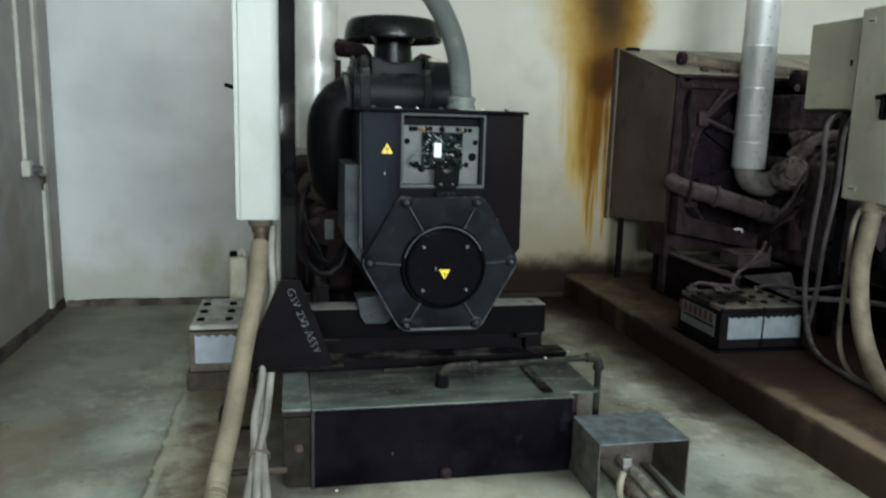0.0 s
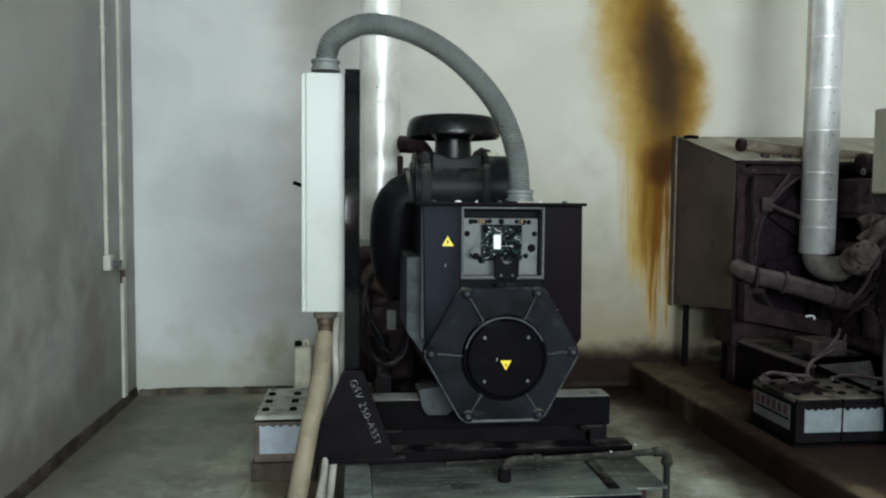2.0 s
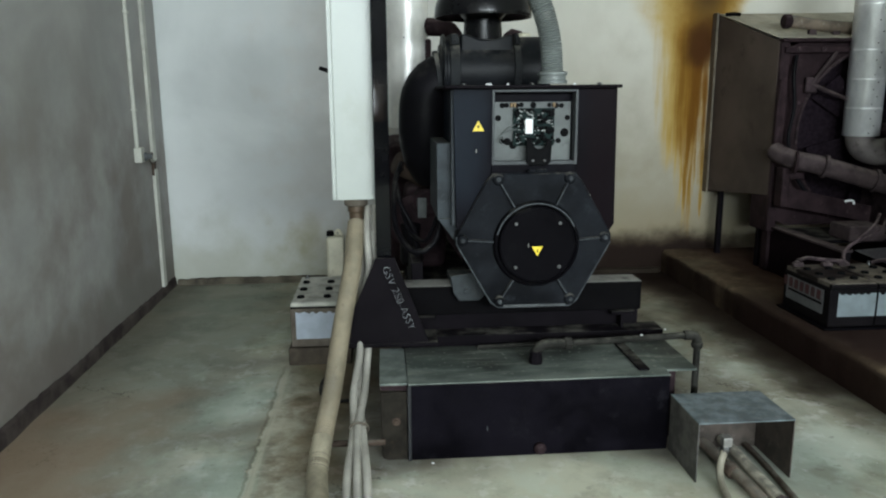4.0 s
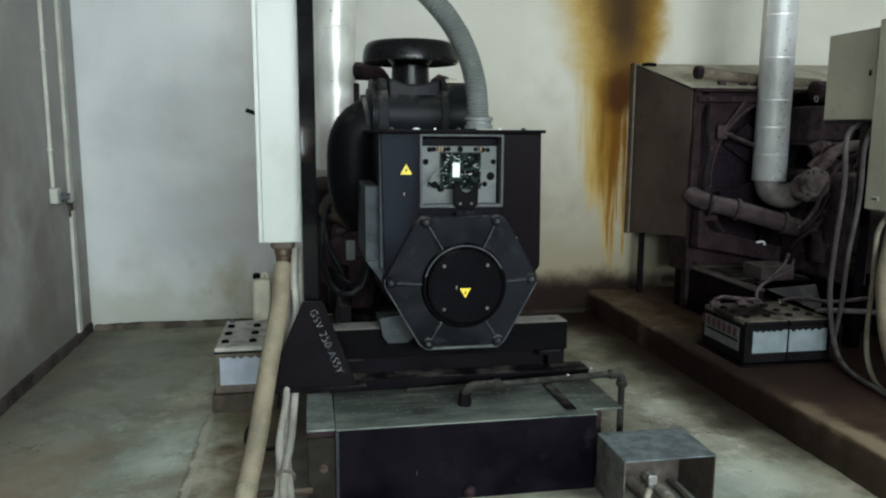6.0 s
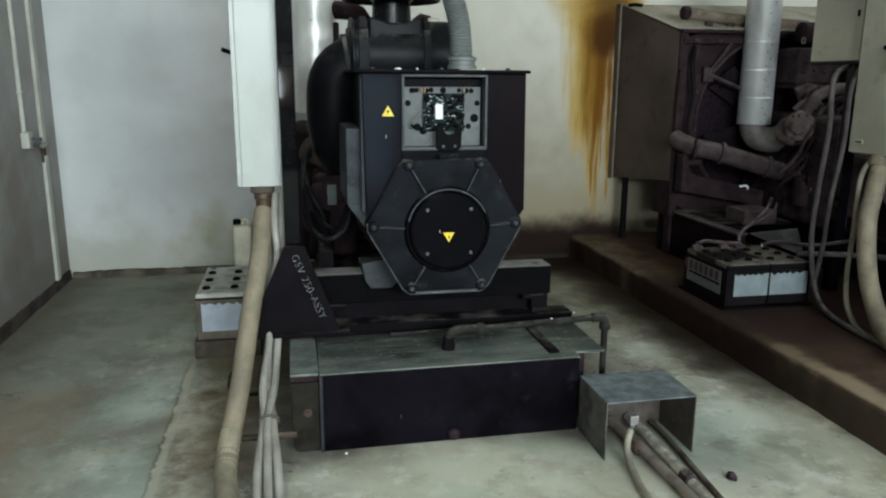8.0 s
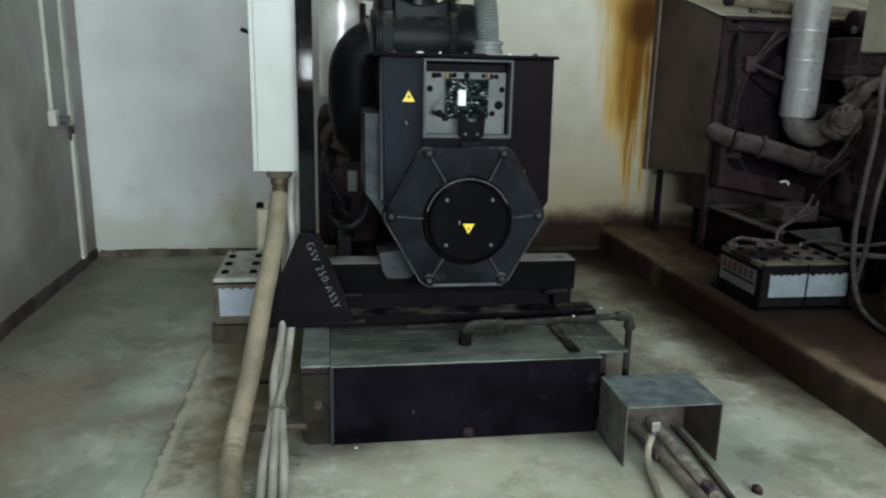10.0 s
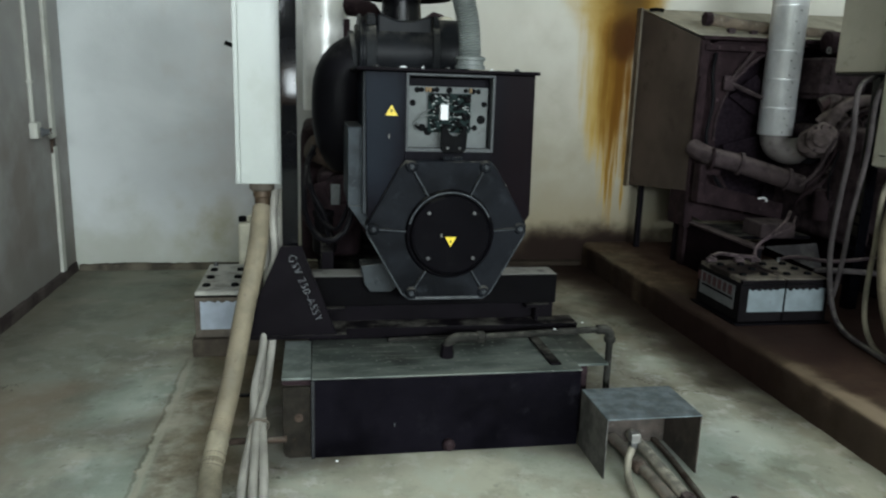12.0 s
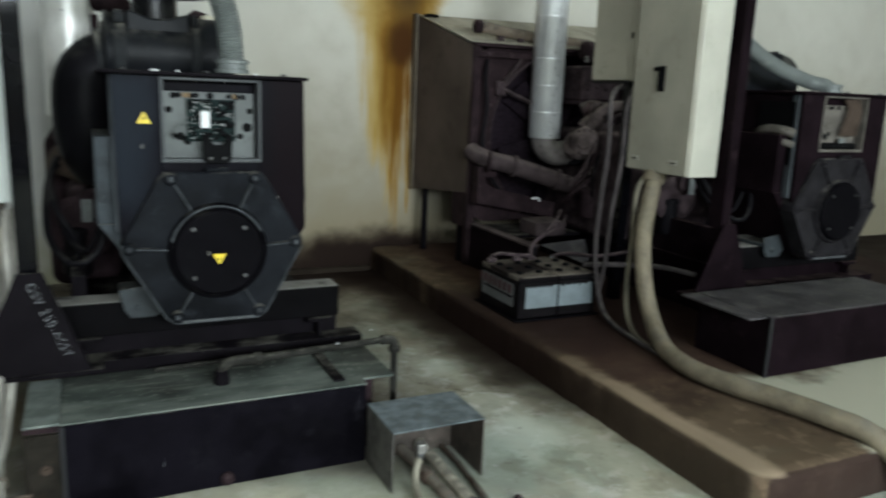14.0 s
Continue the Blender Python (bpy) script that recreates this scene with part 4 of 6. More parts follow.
    lathe(ac, (0.262, 3.3, 1.38), (1, 0, 0), [(0.115, -0.01), (0.118, 0.0), (0.156, 0.002), (0.160, 0.006), (0.160, 0.014), (0.150, 0.018), (0.149, 0.10), (0.150, 0.42), (0.146, 0.445), (0.125, 0.458)], 40)
    air = part("air_cleaner", ac, DRUM, g, "black air cleaner drum")
    clamp = surface("clamp_paint", (0.012, 0.0135, 0.015), worn=(0.028, 0.031, 0.033), dusty=0.6, rough=0.6, var=0.35, big=14, spec=0.15)
    for x0, x1 in ((0.290, 0.335), (0.560, 0.592)):
        sad = bm_new()
        lathe(sad, (x0, 3.3, 1.38), (1, 0, 0), [(0.149, 0), (0.156, 0.003), (0.156, x1 - x0 - 0.003), (0.149, x1 - x0)], 40)
        band = part("clamp_band", sad, clamp, air)
        ear = bm_new()
        box(ear, x0 + 0.004, x1 - 0.004, 3.172, 3.20, 1.488, 1.522, 0.005)
        box(ear, x0 + 0.006, x1 - 0.006, 3.20, 3.30, 1.505, 1.536, 0.005)
        lathe(ear, ((x0 + x1) / 2, 3.173, 1.505), (0, -1, 0), [(0.008, 0), (0.008, 0.004), (0.005, 0.006), (0.005, 0.012)], 6)
        part("clamp_lug", ear, clamp, band)
    saddle = prism(bm_new(), [(0.338, 1.40), (0.338, 1.534), (0.362, 1.532), (0.395, 1.520), (0.42, 1.512), (0.475, 1.512), (0.505, 1.520), (0.535, 1.530), (0.557, 1.532), (0.557, 1.40)], 3.180, 3.42, 0.008)
    part("saddle", saddle, DRUM, air)
    if open_panel:
        part("cap_neck", lathe(bm_new(), (0.445, 3.3, 1.50), (0, 0, 1), [(0.088, 0), (0.084, 0.03), (0.080, 0.10), (0.10, 0.125)], 32), CAPGLOSS, air)
        part("rain_cap", lathe(bm_new(), (0.445, 3.3, 1.612), (0, 0, 1), [(0.085, 0.024), (0.150, 0.014), (0.190, 0.002), (0.203, -0.005), (0.2075, -0.005), (0.2090, -0.001), (0.2085, 0.012), (0.2060, 0.034), (0.2010, 0.056), (0.1945, 0.070), (0.1860, 0.079), (0.1760, 0.0835), (0.1690, 0.0850), (0.10, 0.086), (0.0, 0.0865)], 64), CAPGLOSS, air, "glossy black mushroom rain cap")
    el = bm_new()
    tube(el, [(0.33, 3.3, 1.352), (0.285, 3.3, 1.350), (0.235, 3.3, 1.325), (0.202, 3.3, 1.275), (0.192, 3.3, 1.20), (0.194, 3.31, 1.10), (0.212, 3.33, 1.02), (0.245, 3.36, 0.965)], 0.116, 28, 0.02)
    elbow = part("intake_elbow", el, RUBBER, g, "fat black rubber intake elbow")
    part("hose_clamp", lathe(bm_new(), (0.252, 3.3, 1.352), (1, 0, 0.12), [(0.112, -0.014), (0.121, -0.012), (0.121, 0.006), (0.112, 0.008)], 32), clamp, elbow)
    # engine
    en = bm_new()
    box(en, 0.33, 0.82, 3.24, 4.45, 0.55, 1.22, 0.03)
    eng = part("engine_block", en, grease_shade, g)
    for k in range(6):
        y = 3.38 + k * 0.18
        part("injector_pipe", tube(bm_new(), [(0.20, 3.56 + k * 0.09, 0.86), (0.20, 3.55 + k * 0.09, 0.98), (0.25, y + 0.02, 1.10), (0.27, y + 0.03, 1.19), (0.33, y + 0.03, 1.23)], 0.007, 8), grease_shade, eng)
        part("head_bolt", lathe(bm_new(), (0.33, y + 0.03, 1.198), (0, 0, 1), [(0.016, 0), (0.016, 0.02), (0.011, 0.03), (0.011, 0.045)], 6), DUSTYPIPE if not open_panel else grease_shade, eng)
    for k in range(6):
        part("cylinder_head", box(bm_new(), 0.29, 0.86, 3.35 + k * 0.18, 3.47 + k * 0.18, 1.02, 1.2, 0.015), grease_shade, eng)
    part("rocker_cover", box(bm_new(), 0.40, 0.75, 3.46, 4.4, 1.215, 1.43, 0.03), grease_shade, eng)
    part("sump", box(bm_new(), 0.40, 0.76, 3.3, 4.3, 0.42, 0.56, 0.03), grease_shade, eng)
    part("injection_pump", box(bm_new(), 0.10, 0.30, 3.50, 4.15, 0.46, 0.86, 0.04, 3), grease_shade, eng)
    part("side_cover", box(bm_new(), 0.02, 0.32, 3.75, 4.6, 0.38, 1.05, 0.05, 3), grease_shade, eng)
    part("fuel_filter", lathe(bm_new(), (0.13, 3.44, 0.50), (0, 0, 1), [(0.045, 0), (0.055, 0.015), (0.055, 0.17), (0.06, 0.175), (0.06, 0.20), (0.03, 0.21)], 24), RUBBER, eng)
    part("belt_guard", lathe(bm_new(), (0.15, 3.40, 0.70), (0.15, 1, 0), [(0.10, 0), (0.13, 0.015), (0.13, 0.05), (0.11, 0.06)], 32), grease_shade, eng)
    part("side_cable", tube(bm_new(), [(0.872, 3.05, 1.04), (0.915, 3.0, 0.99), (0.932, 2.97, 0.90), (0.918, 2.97, 0.80), (0.86, 3.0, 0.72)], 0.009, 10), RUBBER, g)
    bell = lathe(bm_new(), (0.57, 3.18, 0.80), (0, 1, 0), [(0.29, 0), (0.32, 0.02), (0.32, 0.10), (0.25, 0.14)], 36)
    part("flywheel_housing", bell, grease_shade, eng)
    part("starter_motor", lathe(bm_new(), (0.20, 3.36, 0.80), (0, 1, 0), [(0.05, 0), (0.065, 0.01), (0.065, 0.12), (0.055, 0.14), (0.055, 0.3), (0.04, 0.32)], 24), grease_shade, eng)
    man = bm_new()
    tube(man, [(0.07, 3.38, 0.985), (0.14, 3.42, 0.95), (0.22, 3.5, 0.90), (0.32, 3.55, 0.90)], 0.055, 18)
    part("manifold_pipe", man, RUST, eng)
    part("data_plate", box(bm_new(), 0.155, 0.195, 3.318, 3.324, 0.74, 0.83, 0.001), GREYPLATE, eng, "small pale data plate")
    back = bm_new()
    tube(back, [(0.18, 3.9, 1.62), (0.28, 3.9, 1.62), (0.36, 3.9, 1.60), (0.42, 3.9, 1.48)], 0.045, 16)
    part("breather_pipe", back, GREASY, eng)
    back = bm_new()
    box(back, 0.19, 0.26, 3.86, 3.94, 1.45, 1.56, 0.01)
    part("breather_box", back, GREASY, eng)
    back = bm_new()
    tube(back, [(0.62, 3.75, 1.44), (0.63, 3.75, 1.56), (0.68, 3.75, 1.57), (0.72, 3.75, 1.5)], 0.025, 12)
    part("breather_pipe", back, GREASY, eng)
    back = bm_new()
    box(back, 0.66, 0.72, 3.72, 3.78, 1.44, 1.55, 0.008)
    part("breather_box", back, GREASY, eng)
    part("filler_cap", lathe(bm_new(), (0.70, 3.7, 1.54), (0, 0, 1), [(0.03, 0), (0.034, 0.01), (0.034, 0.03), (0.02, 0.036)], 16), CREAM, eng, "cream filler cap")
    for hp, hr in (([(0.085, 3.30, 0.99), (0.05, 3.18, 0.90), (0.05, 3.02, 0.75), (0.12, 2.93, 0.665), (0.20, 2.93, 0.70), (0.235, 2.97, 0.83), (0.24, 3.05, 0.98)], 0.012),
                   ([(0.06, 3.22, 0.90), (0.10, 3.12, 0.74), (0.17, 3.02, 0.69), (0.22, 3.0, 0.80)], 0.009),
                   ([(0.10, 3.36, 0.97), (0.06, 3.28, 0.93), (0.07, 3.12, 0.84), (0.13, 3.1, 0.72), (0.14, 3.15, 0.60)], 0.010)):
        part("hose", tube(bm_new(), hp, hr, 10), RUBBER, eng)
    # skid
    sk = bm_new()
    box(sk, 0.055, 1.06, 2.90, 3.02, 0.405, 0.528, 0.006)
    skid = part("cross_beam", sk, DUSTYBEAM, g, "dusty black steel cross beam")
    for x in (0.10, 0.93):
        rl = bm_new()
        box(rl, x, x + 0.10, 2.88, 4.75, 0.0, 0.02, 0.003)
        box(rl, x + 0.04, x + 0.052, 2.88, 4.75, 0.018, 0.392, 0.002)
        box(rl, x, x + 0.10, 2.88, 4.75, 0.39, 0.405, 0.003)
        part("skid_rail", rl, dark, g)
    for x in (0.11, 0.78):
        part("bed_rail", box(bm_new(), x, x + 0.05, 3.022, 4.75, 0.405, 0.60, 0.006), dark, g)
    # Dark sheet added to fill the gap under the beam with shade.
    part("shade_plate", box(bm_new(), 0.06, 1.06, 2.935, 2.943, 0.30, 0.404, 0.002), dark, g)
    part("drip_pan", box(bm_new(), 0.165, 0.975, 3.06, 4.70, 0.392, 0.43, 0.005), dark, g)
    part("front_sill", box(bm_new(), 0.06, 1.14, 2.845, 2.88, 0.30, 0.335, 0.003), dark, g)
    part("apron", box(bm_new(), 0.06, 1.14, 2.855, 2.863, 0.10, 0.30, 0.002), dark, g)
    part("sill_flange", box(bm_new(), 0.06, 1.14, 2.88, 2.95, 0.322, 0.335, 0.002), dark, g)
    foot_paint = surface("foot_paint", (0.032, 0.038, 0.042), dusty=0.6, rough=0.6, var=0.3, big=10, spec=0.3)
    for x0, x1 in ((0.295, 0.375), (0.69, 0.765)):
        ft = bm_new()
        prism(ft, [(x0 - 0.035, 0.578), (x1 + 0.06, 0.60), (x1 + 0.03, 0.50), (x1, 0.474), (x0, 0.474), (x0 - 0.022, 0.505)], 2.86, 2.872, 0.003)
        box(ft, x0 - 0.03, x1 + 0.02, 2.872, 3.1, 0.529, 0.548, 0.004)
        lathe(ft, ((x0 + x1) / 2 - 0.01, 2.861, 0.515), (0, -1, 0), [(0.015, 0), (0.015, 0.004), (0.010, 0.006), (0.010, 0.014)], 6)
        part("alternator_foot", ft, foot_paint, g)
    return g


def cabinet(label, shell, door_mat, z0, z1, x0, x1, y0, y1, old=False):
    c = thing("control_cabinet", label, "cabinet", "control cabinets")
    part("body", box(bm_new(), x0 + (0.018 if old else 0.0158), x1, y0, y1, z0, z1, 0.006 if old else 0.003), shell, c)
    d = part("door", box(bm_new(), x0, x0 + (0.015 if old else 0.0156), y0 + (0.004 if old else 0.0005), y1 - 0.004, z0 + (0.006 if old else 0.001), z1 - 0.006, 0.004 if old else 0.0015), door_mat, c)
    if old:
        lk = bm_new()
        box(lk, x0 - 0.008, x0, y0 + 0.20, y0 + 0.245, z0 + 0.39, z0 + 0.51, 0.004)
        box(lk, x0 - 0.022, x0 - 0.008, y0 + 0.214, y0 + 0.232, z0 + 0.40, z0 + 0.49, 0.004)
        box(lk, x0 - 0.018, x0 - 0.006, y0 + 0.20, y0 + 0.27, z0 + 0.485, z0 + 0.505, 0.004)
        part("lock", lk, CHIP, d, "black swing lock")
        for y in (y0 + 0.07, y1 - 0.09):
            for z in (z0 + 0.055, z1 - 0.07):
                latch = part("latch", box(bm_new(), x0 - 0.005, x0, y - 0.006, y + 0.046, z - 0.006, z + 0.018, 0.002), CABINET_PALE, d)
                part("slot", box(bm_new(), x0 - 0.0058, x0 - 0.004, y, y + 0.04, z + 0.001, z + 0.007, 0.0005), CHIP, latch)
    else:
        hd = bm_new()
        tube(hd, [(x0 + 0.002, y0 + 0.20, 1.375), (x0 - 0.018, y0 + 0.20, 1.383), (x0 - 0.045, y0 + 0.19, 1.392)], 0.008, 10, 0.01)
        part("handle", hd, CHIP, d, "black turn handle")
    gx, gy = (x0 + 0.04, y0 + 0.25) if old else (x0 + 0.086, y0 + 0.06)
    part("gland_collar", lathe(bm_new(), (gx, gy, z0), (0, 0, -1), [(0.046, 0), (0.046, 0.024), (0.040, 0.030)], 20), DUSTYPIPE if old else CRATE, c)
    part("cable_gland", lathe(bm_new(), (gx, gy, z0 - 0.028), (0, 0, -1), [(0.031, 0), (0.033, 0.006), (0.033, 0.024), (0.028, 0.028), (0.028, 0.060), (0.033, 0.064), (0.033, 0.088)], 20), BRASS, c)
    return c


def lettering(words, size, m, material, parent):
    cu = bpy.data.curves.new("lettering", "FONT")
    cu.body, cu.size, cu.extrude, cu.space_character = words, size, 0.0005, 1.12
    cu.offset = -0.0014
    tmp = bpy.data.objects.new("lettering", cu)
    scene.collection.objects.link(tmp)
    bpy.context.view_layer.update()
    me = bpy.data.meshes.new_from_object(tmp.evaluated_get(bpy.context.evaluated_depsgraph_get()))
    bpy.data.objects.remove(tmp)
    me.transform(m)
    me.materials.clear()
    me.materials.append(material)
    ob = new("lettering", me)
    ob.parent = parent
    return ob


def stand(label, write):
    s = thing("cabinet_stand", label, "stand", "cabinet stands")
    dark = BLACKFLAT if write else OLDBLACK
    p = bm_new()
    sec = [(-0.03, 2.85), (-0.03, 2.767), (-0.028, 2.765), (0.024, 2.765), (0.026, 2.767), (0.026, 2.80), (0.019, 2.80), (0.019, 2.772), (-0.023, 2.772), (-0.023, 2.85)]
    lo, hi = ([p.verts.new((x, y, z)) for x, y in sec] for z in (0.66, 1.805))
    for i in range(len(sec)):
        j = (i + 1) % len(sec)
        p.faces.new((lo[i], lo[j], hi[j], hi[i]))
    p.faces.new(lo[::-1])
    p.faces.new(hi)
    part("post", p, BLACK if write else OLDBLACK, s)
    gp = part("gusset", prism(bm_new(), [(-0.182, 0.348), (0.165, 0.348), (0.038, 0.685), (-0.034, 0.685)], 2.738, 2.748, 0.002), dark, s)
    part("foot_plate", box(bm_new(), -0.184, 0.20, 2.735, 2.85, 0.333, 0.347, 0.002), dark, s)
    part("back_leg", box(bm_new(), -0.028, 0.024, 2.749, 2.83, 0.347, 0.66, 0.003), dark, s)
    if write:
        a = math.atan2(-0.292, 0.118)
        m = Matrix.Translation((-0.012, 2.7365, 0.648)) @ Matrix.Rotation(-a, 4, "Y") @ Matrix.Rotation(radians(90), 4, "X") @ Matrix.Shear("XZ", 4, (0.0, 0.0))
        tagged(lettering("GSV 250-ASSY", 0.040, m, CHALK, gp), "hand-written chalk lettering")
    return s


def hose_arc(label, pts_given=None, r=0.0375):
    h = thing("flexible_conduit", label, "conduit", "conduits over the generator sets")
    pts = [(-0.102, 2.93, 1.81), (-0.10, 2.93, 1.85), (-0.076, 2.925, 1.915), (0.005, 2.91, 1.968), (0.092, 2.90, 1.982), (0.222, 2.89, 1.955), (0.352, 2.88, 1.89), (0.462, 2.87, 1.80), (0.548, 2.86, 1.70), (0.605, 2.85, 1.59), (0.637, 2.85, 1.475), (0.648, 2.85, 1.34)]
    if pts_given:
        pts = pts_given
    else:
        pts = [(x * (y + 0.03) / 2.86, y, 1.314 + (z - 1.314) * (y + 0.03) / 2.86 + 0.004) for x, y, z in pts]
    part("corrugated_tube", tube(bm_new(), pts, r, 20, 0.0046, 0.0062), HOSE, h)
    for p in ((pts[0][0], pts[0][1], pts[0][2] - 0.01), (pts[-1][0], pts[-1][1], pts[-1][2] - 0.019)):
        part("collar", lathe(bm_new(), p, (0, 0, 1), [(0.056, 0), (0.056, 0.012), (0.05, 0.014), (0.05, 0.03), (0.056, 0.032), (0.056, 0.042), (0.046, 0.046)], 28), HOSE, h)
    return h


build_set("black diesel generator set with an open regulator panel on a skid", True, HOUSING, BRACKET, GREASY)
cabinet("tall white enamelled control cabinet on a black post", CABINET, CABINET, 0.895, 1.80, -0.192, -0.0305, 2.83, 3.35)
stand("black steel cabinet post with a lettered triangular foot", True)
hose_arc("grey corrugated conduit arching from cabinet to alternator")

OX, OY, OZ = 2.93, -0.02, 0.045
old_set = put_at(build_set("older greasy generator set on an oily plinth", False, OLDBLACK, GREASYBLACK, ENGINEDUST), OX + 0.12, OY, OZ)
head = part("head_cover", box(bm_new(), 0.01, 0.32, 4.20, 4.43, 1.20, 1.445, 0.018, 3), ENGINEDUST, old_set, "dusty purple-brown head cover")
part("cover_flange", box(bm_new(), -0.002, 0.325, 4.185, 4.44, 1.222, 1.240, 0.004), GREASY, head)
for k in range(4):
    part("cover_bolt", lathe(bm_new(), (0.05 + 0.075 * k, 4.196, 1.30 + 0.012 * (k % 2)), (0, -1, 0), [(0.013, 0), (0.013, 0.005), (0.008, 0.007), (0.008, 0.016)], 6), DUSTYPIPE, head)
part("cover_plate", box(bm_new(), 0.06, 0.20, 4.186, 4.199, 1.345, 1.405, 0.003), DUSTYPIPE, head)
rnd = random.Random(23)
for k in range(9):
    xa, za = rnd.uniform(-0.02, 0.30), rnd.uniform(0.95, 1.22)
    xb, zb = xa + rnd.uniform(-0.18, 0.22), rnd.uniform(0.52, 0.92)
    ym = rnd.uniform(3.86, 4.06)
    part("loom", tube(bm_new(), [(xa, 4.16, za), (xa + 0.02, ym + 0.05, za - 0.05), ((xa + xb) / 2 + rnd.uniform(-0.06, 0.06), ym, (za + zb) / 2 - 0.04), (xb, ym + 0.06, zb), (xb + 0.03, 4.12, zb - 0.06)], rnd.uniform(0.006, 0.013), 8, 0.03), (GREASY, RUBBER, ENGINEDUST)[k % 3], old_set)
part("lift_pump", lathe(bm_new(), (0.12, 4.02, 0.66), (-0.2, -1, 0.1), [(0.03, -0.02), (0.055, -0.01), (0.06, 0.03), (0.045, 0.05), (0.02, 0.056)], 18), ENGINEDUST, old_set)
part("oil_filter", lathe(bm_new(), (0.02, 4.05, 0.50), (0, 0, 1), [(0.05, 0), (0.058, 0.012), (0.058, 0.15), (0.064, 0.155), (0.064, 0.175), (0.03, 0.185)], 22), GREASY, old_set)
cabinet("tall beige control cabinet with a black lock", CABINET_PALE, CABINET_OLD, 0.945, 1.86, 2.695, 2.885, 2.80, 3.235, True)
put_at(stand("greasy black cabinet post with a triangular foot", False), OX, OY, OZ)
hose_arc("grey corrugated conduit sagging towards the older alternator", [(2.80, 2.95, 1.87), (2.81, 2.93, 1.92), (2.86, 2.91, 1.90), (2.93, 2.9, 1.76), (2.99, 2.9, 1.665), (3.085, 2.9, 1.58), (3.29, 2.9, 1.487), (3.54, 2.9, 1.42), (3.66, 2.9, 1.405), (3.72, 2.9, 1.385)], 0.029)

# ---- exhaust pipes ----
def exhaust(label, x, y, r, z0, mat_low, seams, mat_high=SILVER):
    e = thing("exhaust_pipe", label, "pipe", "exhaust pipes")
    cuts = [z0] + seams + [ZC - 0.005]
    for k, (a, b) in enumerate(zip(cuts, cuts[1:])):
        part("cladding", lathe(bm_new(), (x, y, a), (0, 0, 1), [(r * 0.97, 0), (r, 0.004), (r, b - a - 0.012), (r * 1.015, b - a - 0.010), (r * 1.015, b - a - 0.002), (r * 0.97, b - a)], 40), mat_low if k <= len(cuts) - 5 else mat_high, e)
        for q in range(4):
            a1 = radians(-100 + 14 * (q % 2))
            zq = a + (b - a) * (q + 0.5) / 4
            part("screw", lathe(bm_new(), (x + r * math.cos(a1), y + r * math.sin(a1), zq), (math.cos(a1), math.sin(a1), 0), [(0.0038, -0.001), (0.0038, 0.002), (0.0025, 0.003)], 8), STEEL, e)
    return e


exhaust("shiny aluminium-clad exhaust pipe rising behind the engine", 0.140, 3.92, 0.107, 1.12, SILVERBRIGHT, [1.83, 2.4], SILVERBRIGHT)
ex2 = exhaust("aluminium-clad exhaust pipe, dull at its foot", 2.922, 4.37, 0.104, 1.02, DULLSILVER, [1.19, 1.36, 1.53, 1.79, 2.05, 2.36, 2.7])
el2 = bm_new()
tube(el2, [(2.912, 4.365, 1.06), (2.912, 4.36, 1.0), (2.932, 4.335, 0.945), (2.985, 4.28, 0.925), (3.05, 4.22, 0.95)], 0.080, 24, 0.02)
part("elbow", el2, surface("sooty_elbow", (0.165, 0.145, 0.140), worn=(0.07, 0.055, 0.051), dusty=0.6, rough=0.7, metal=0.1, var=0.3, big=8), ex2, "sooty grey elbow")

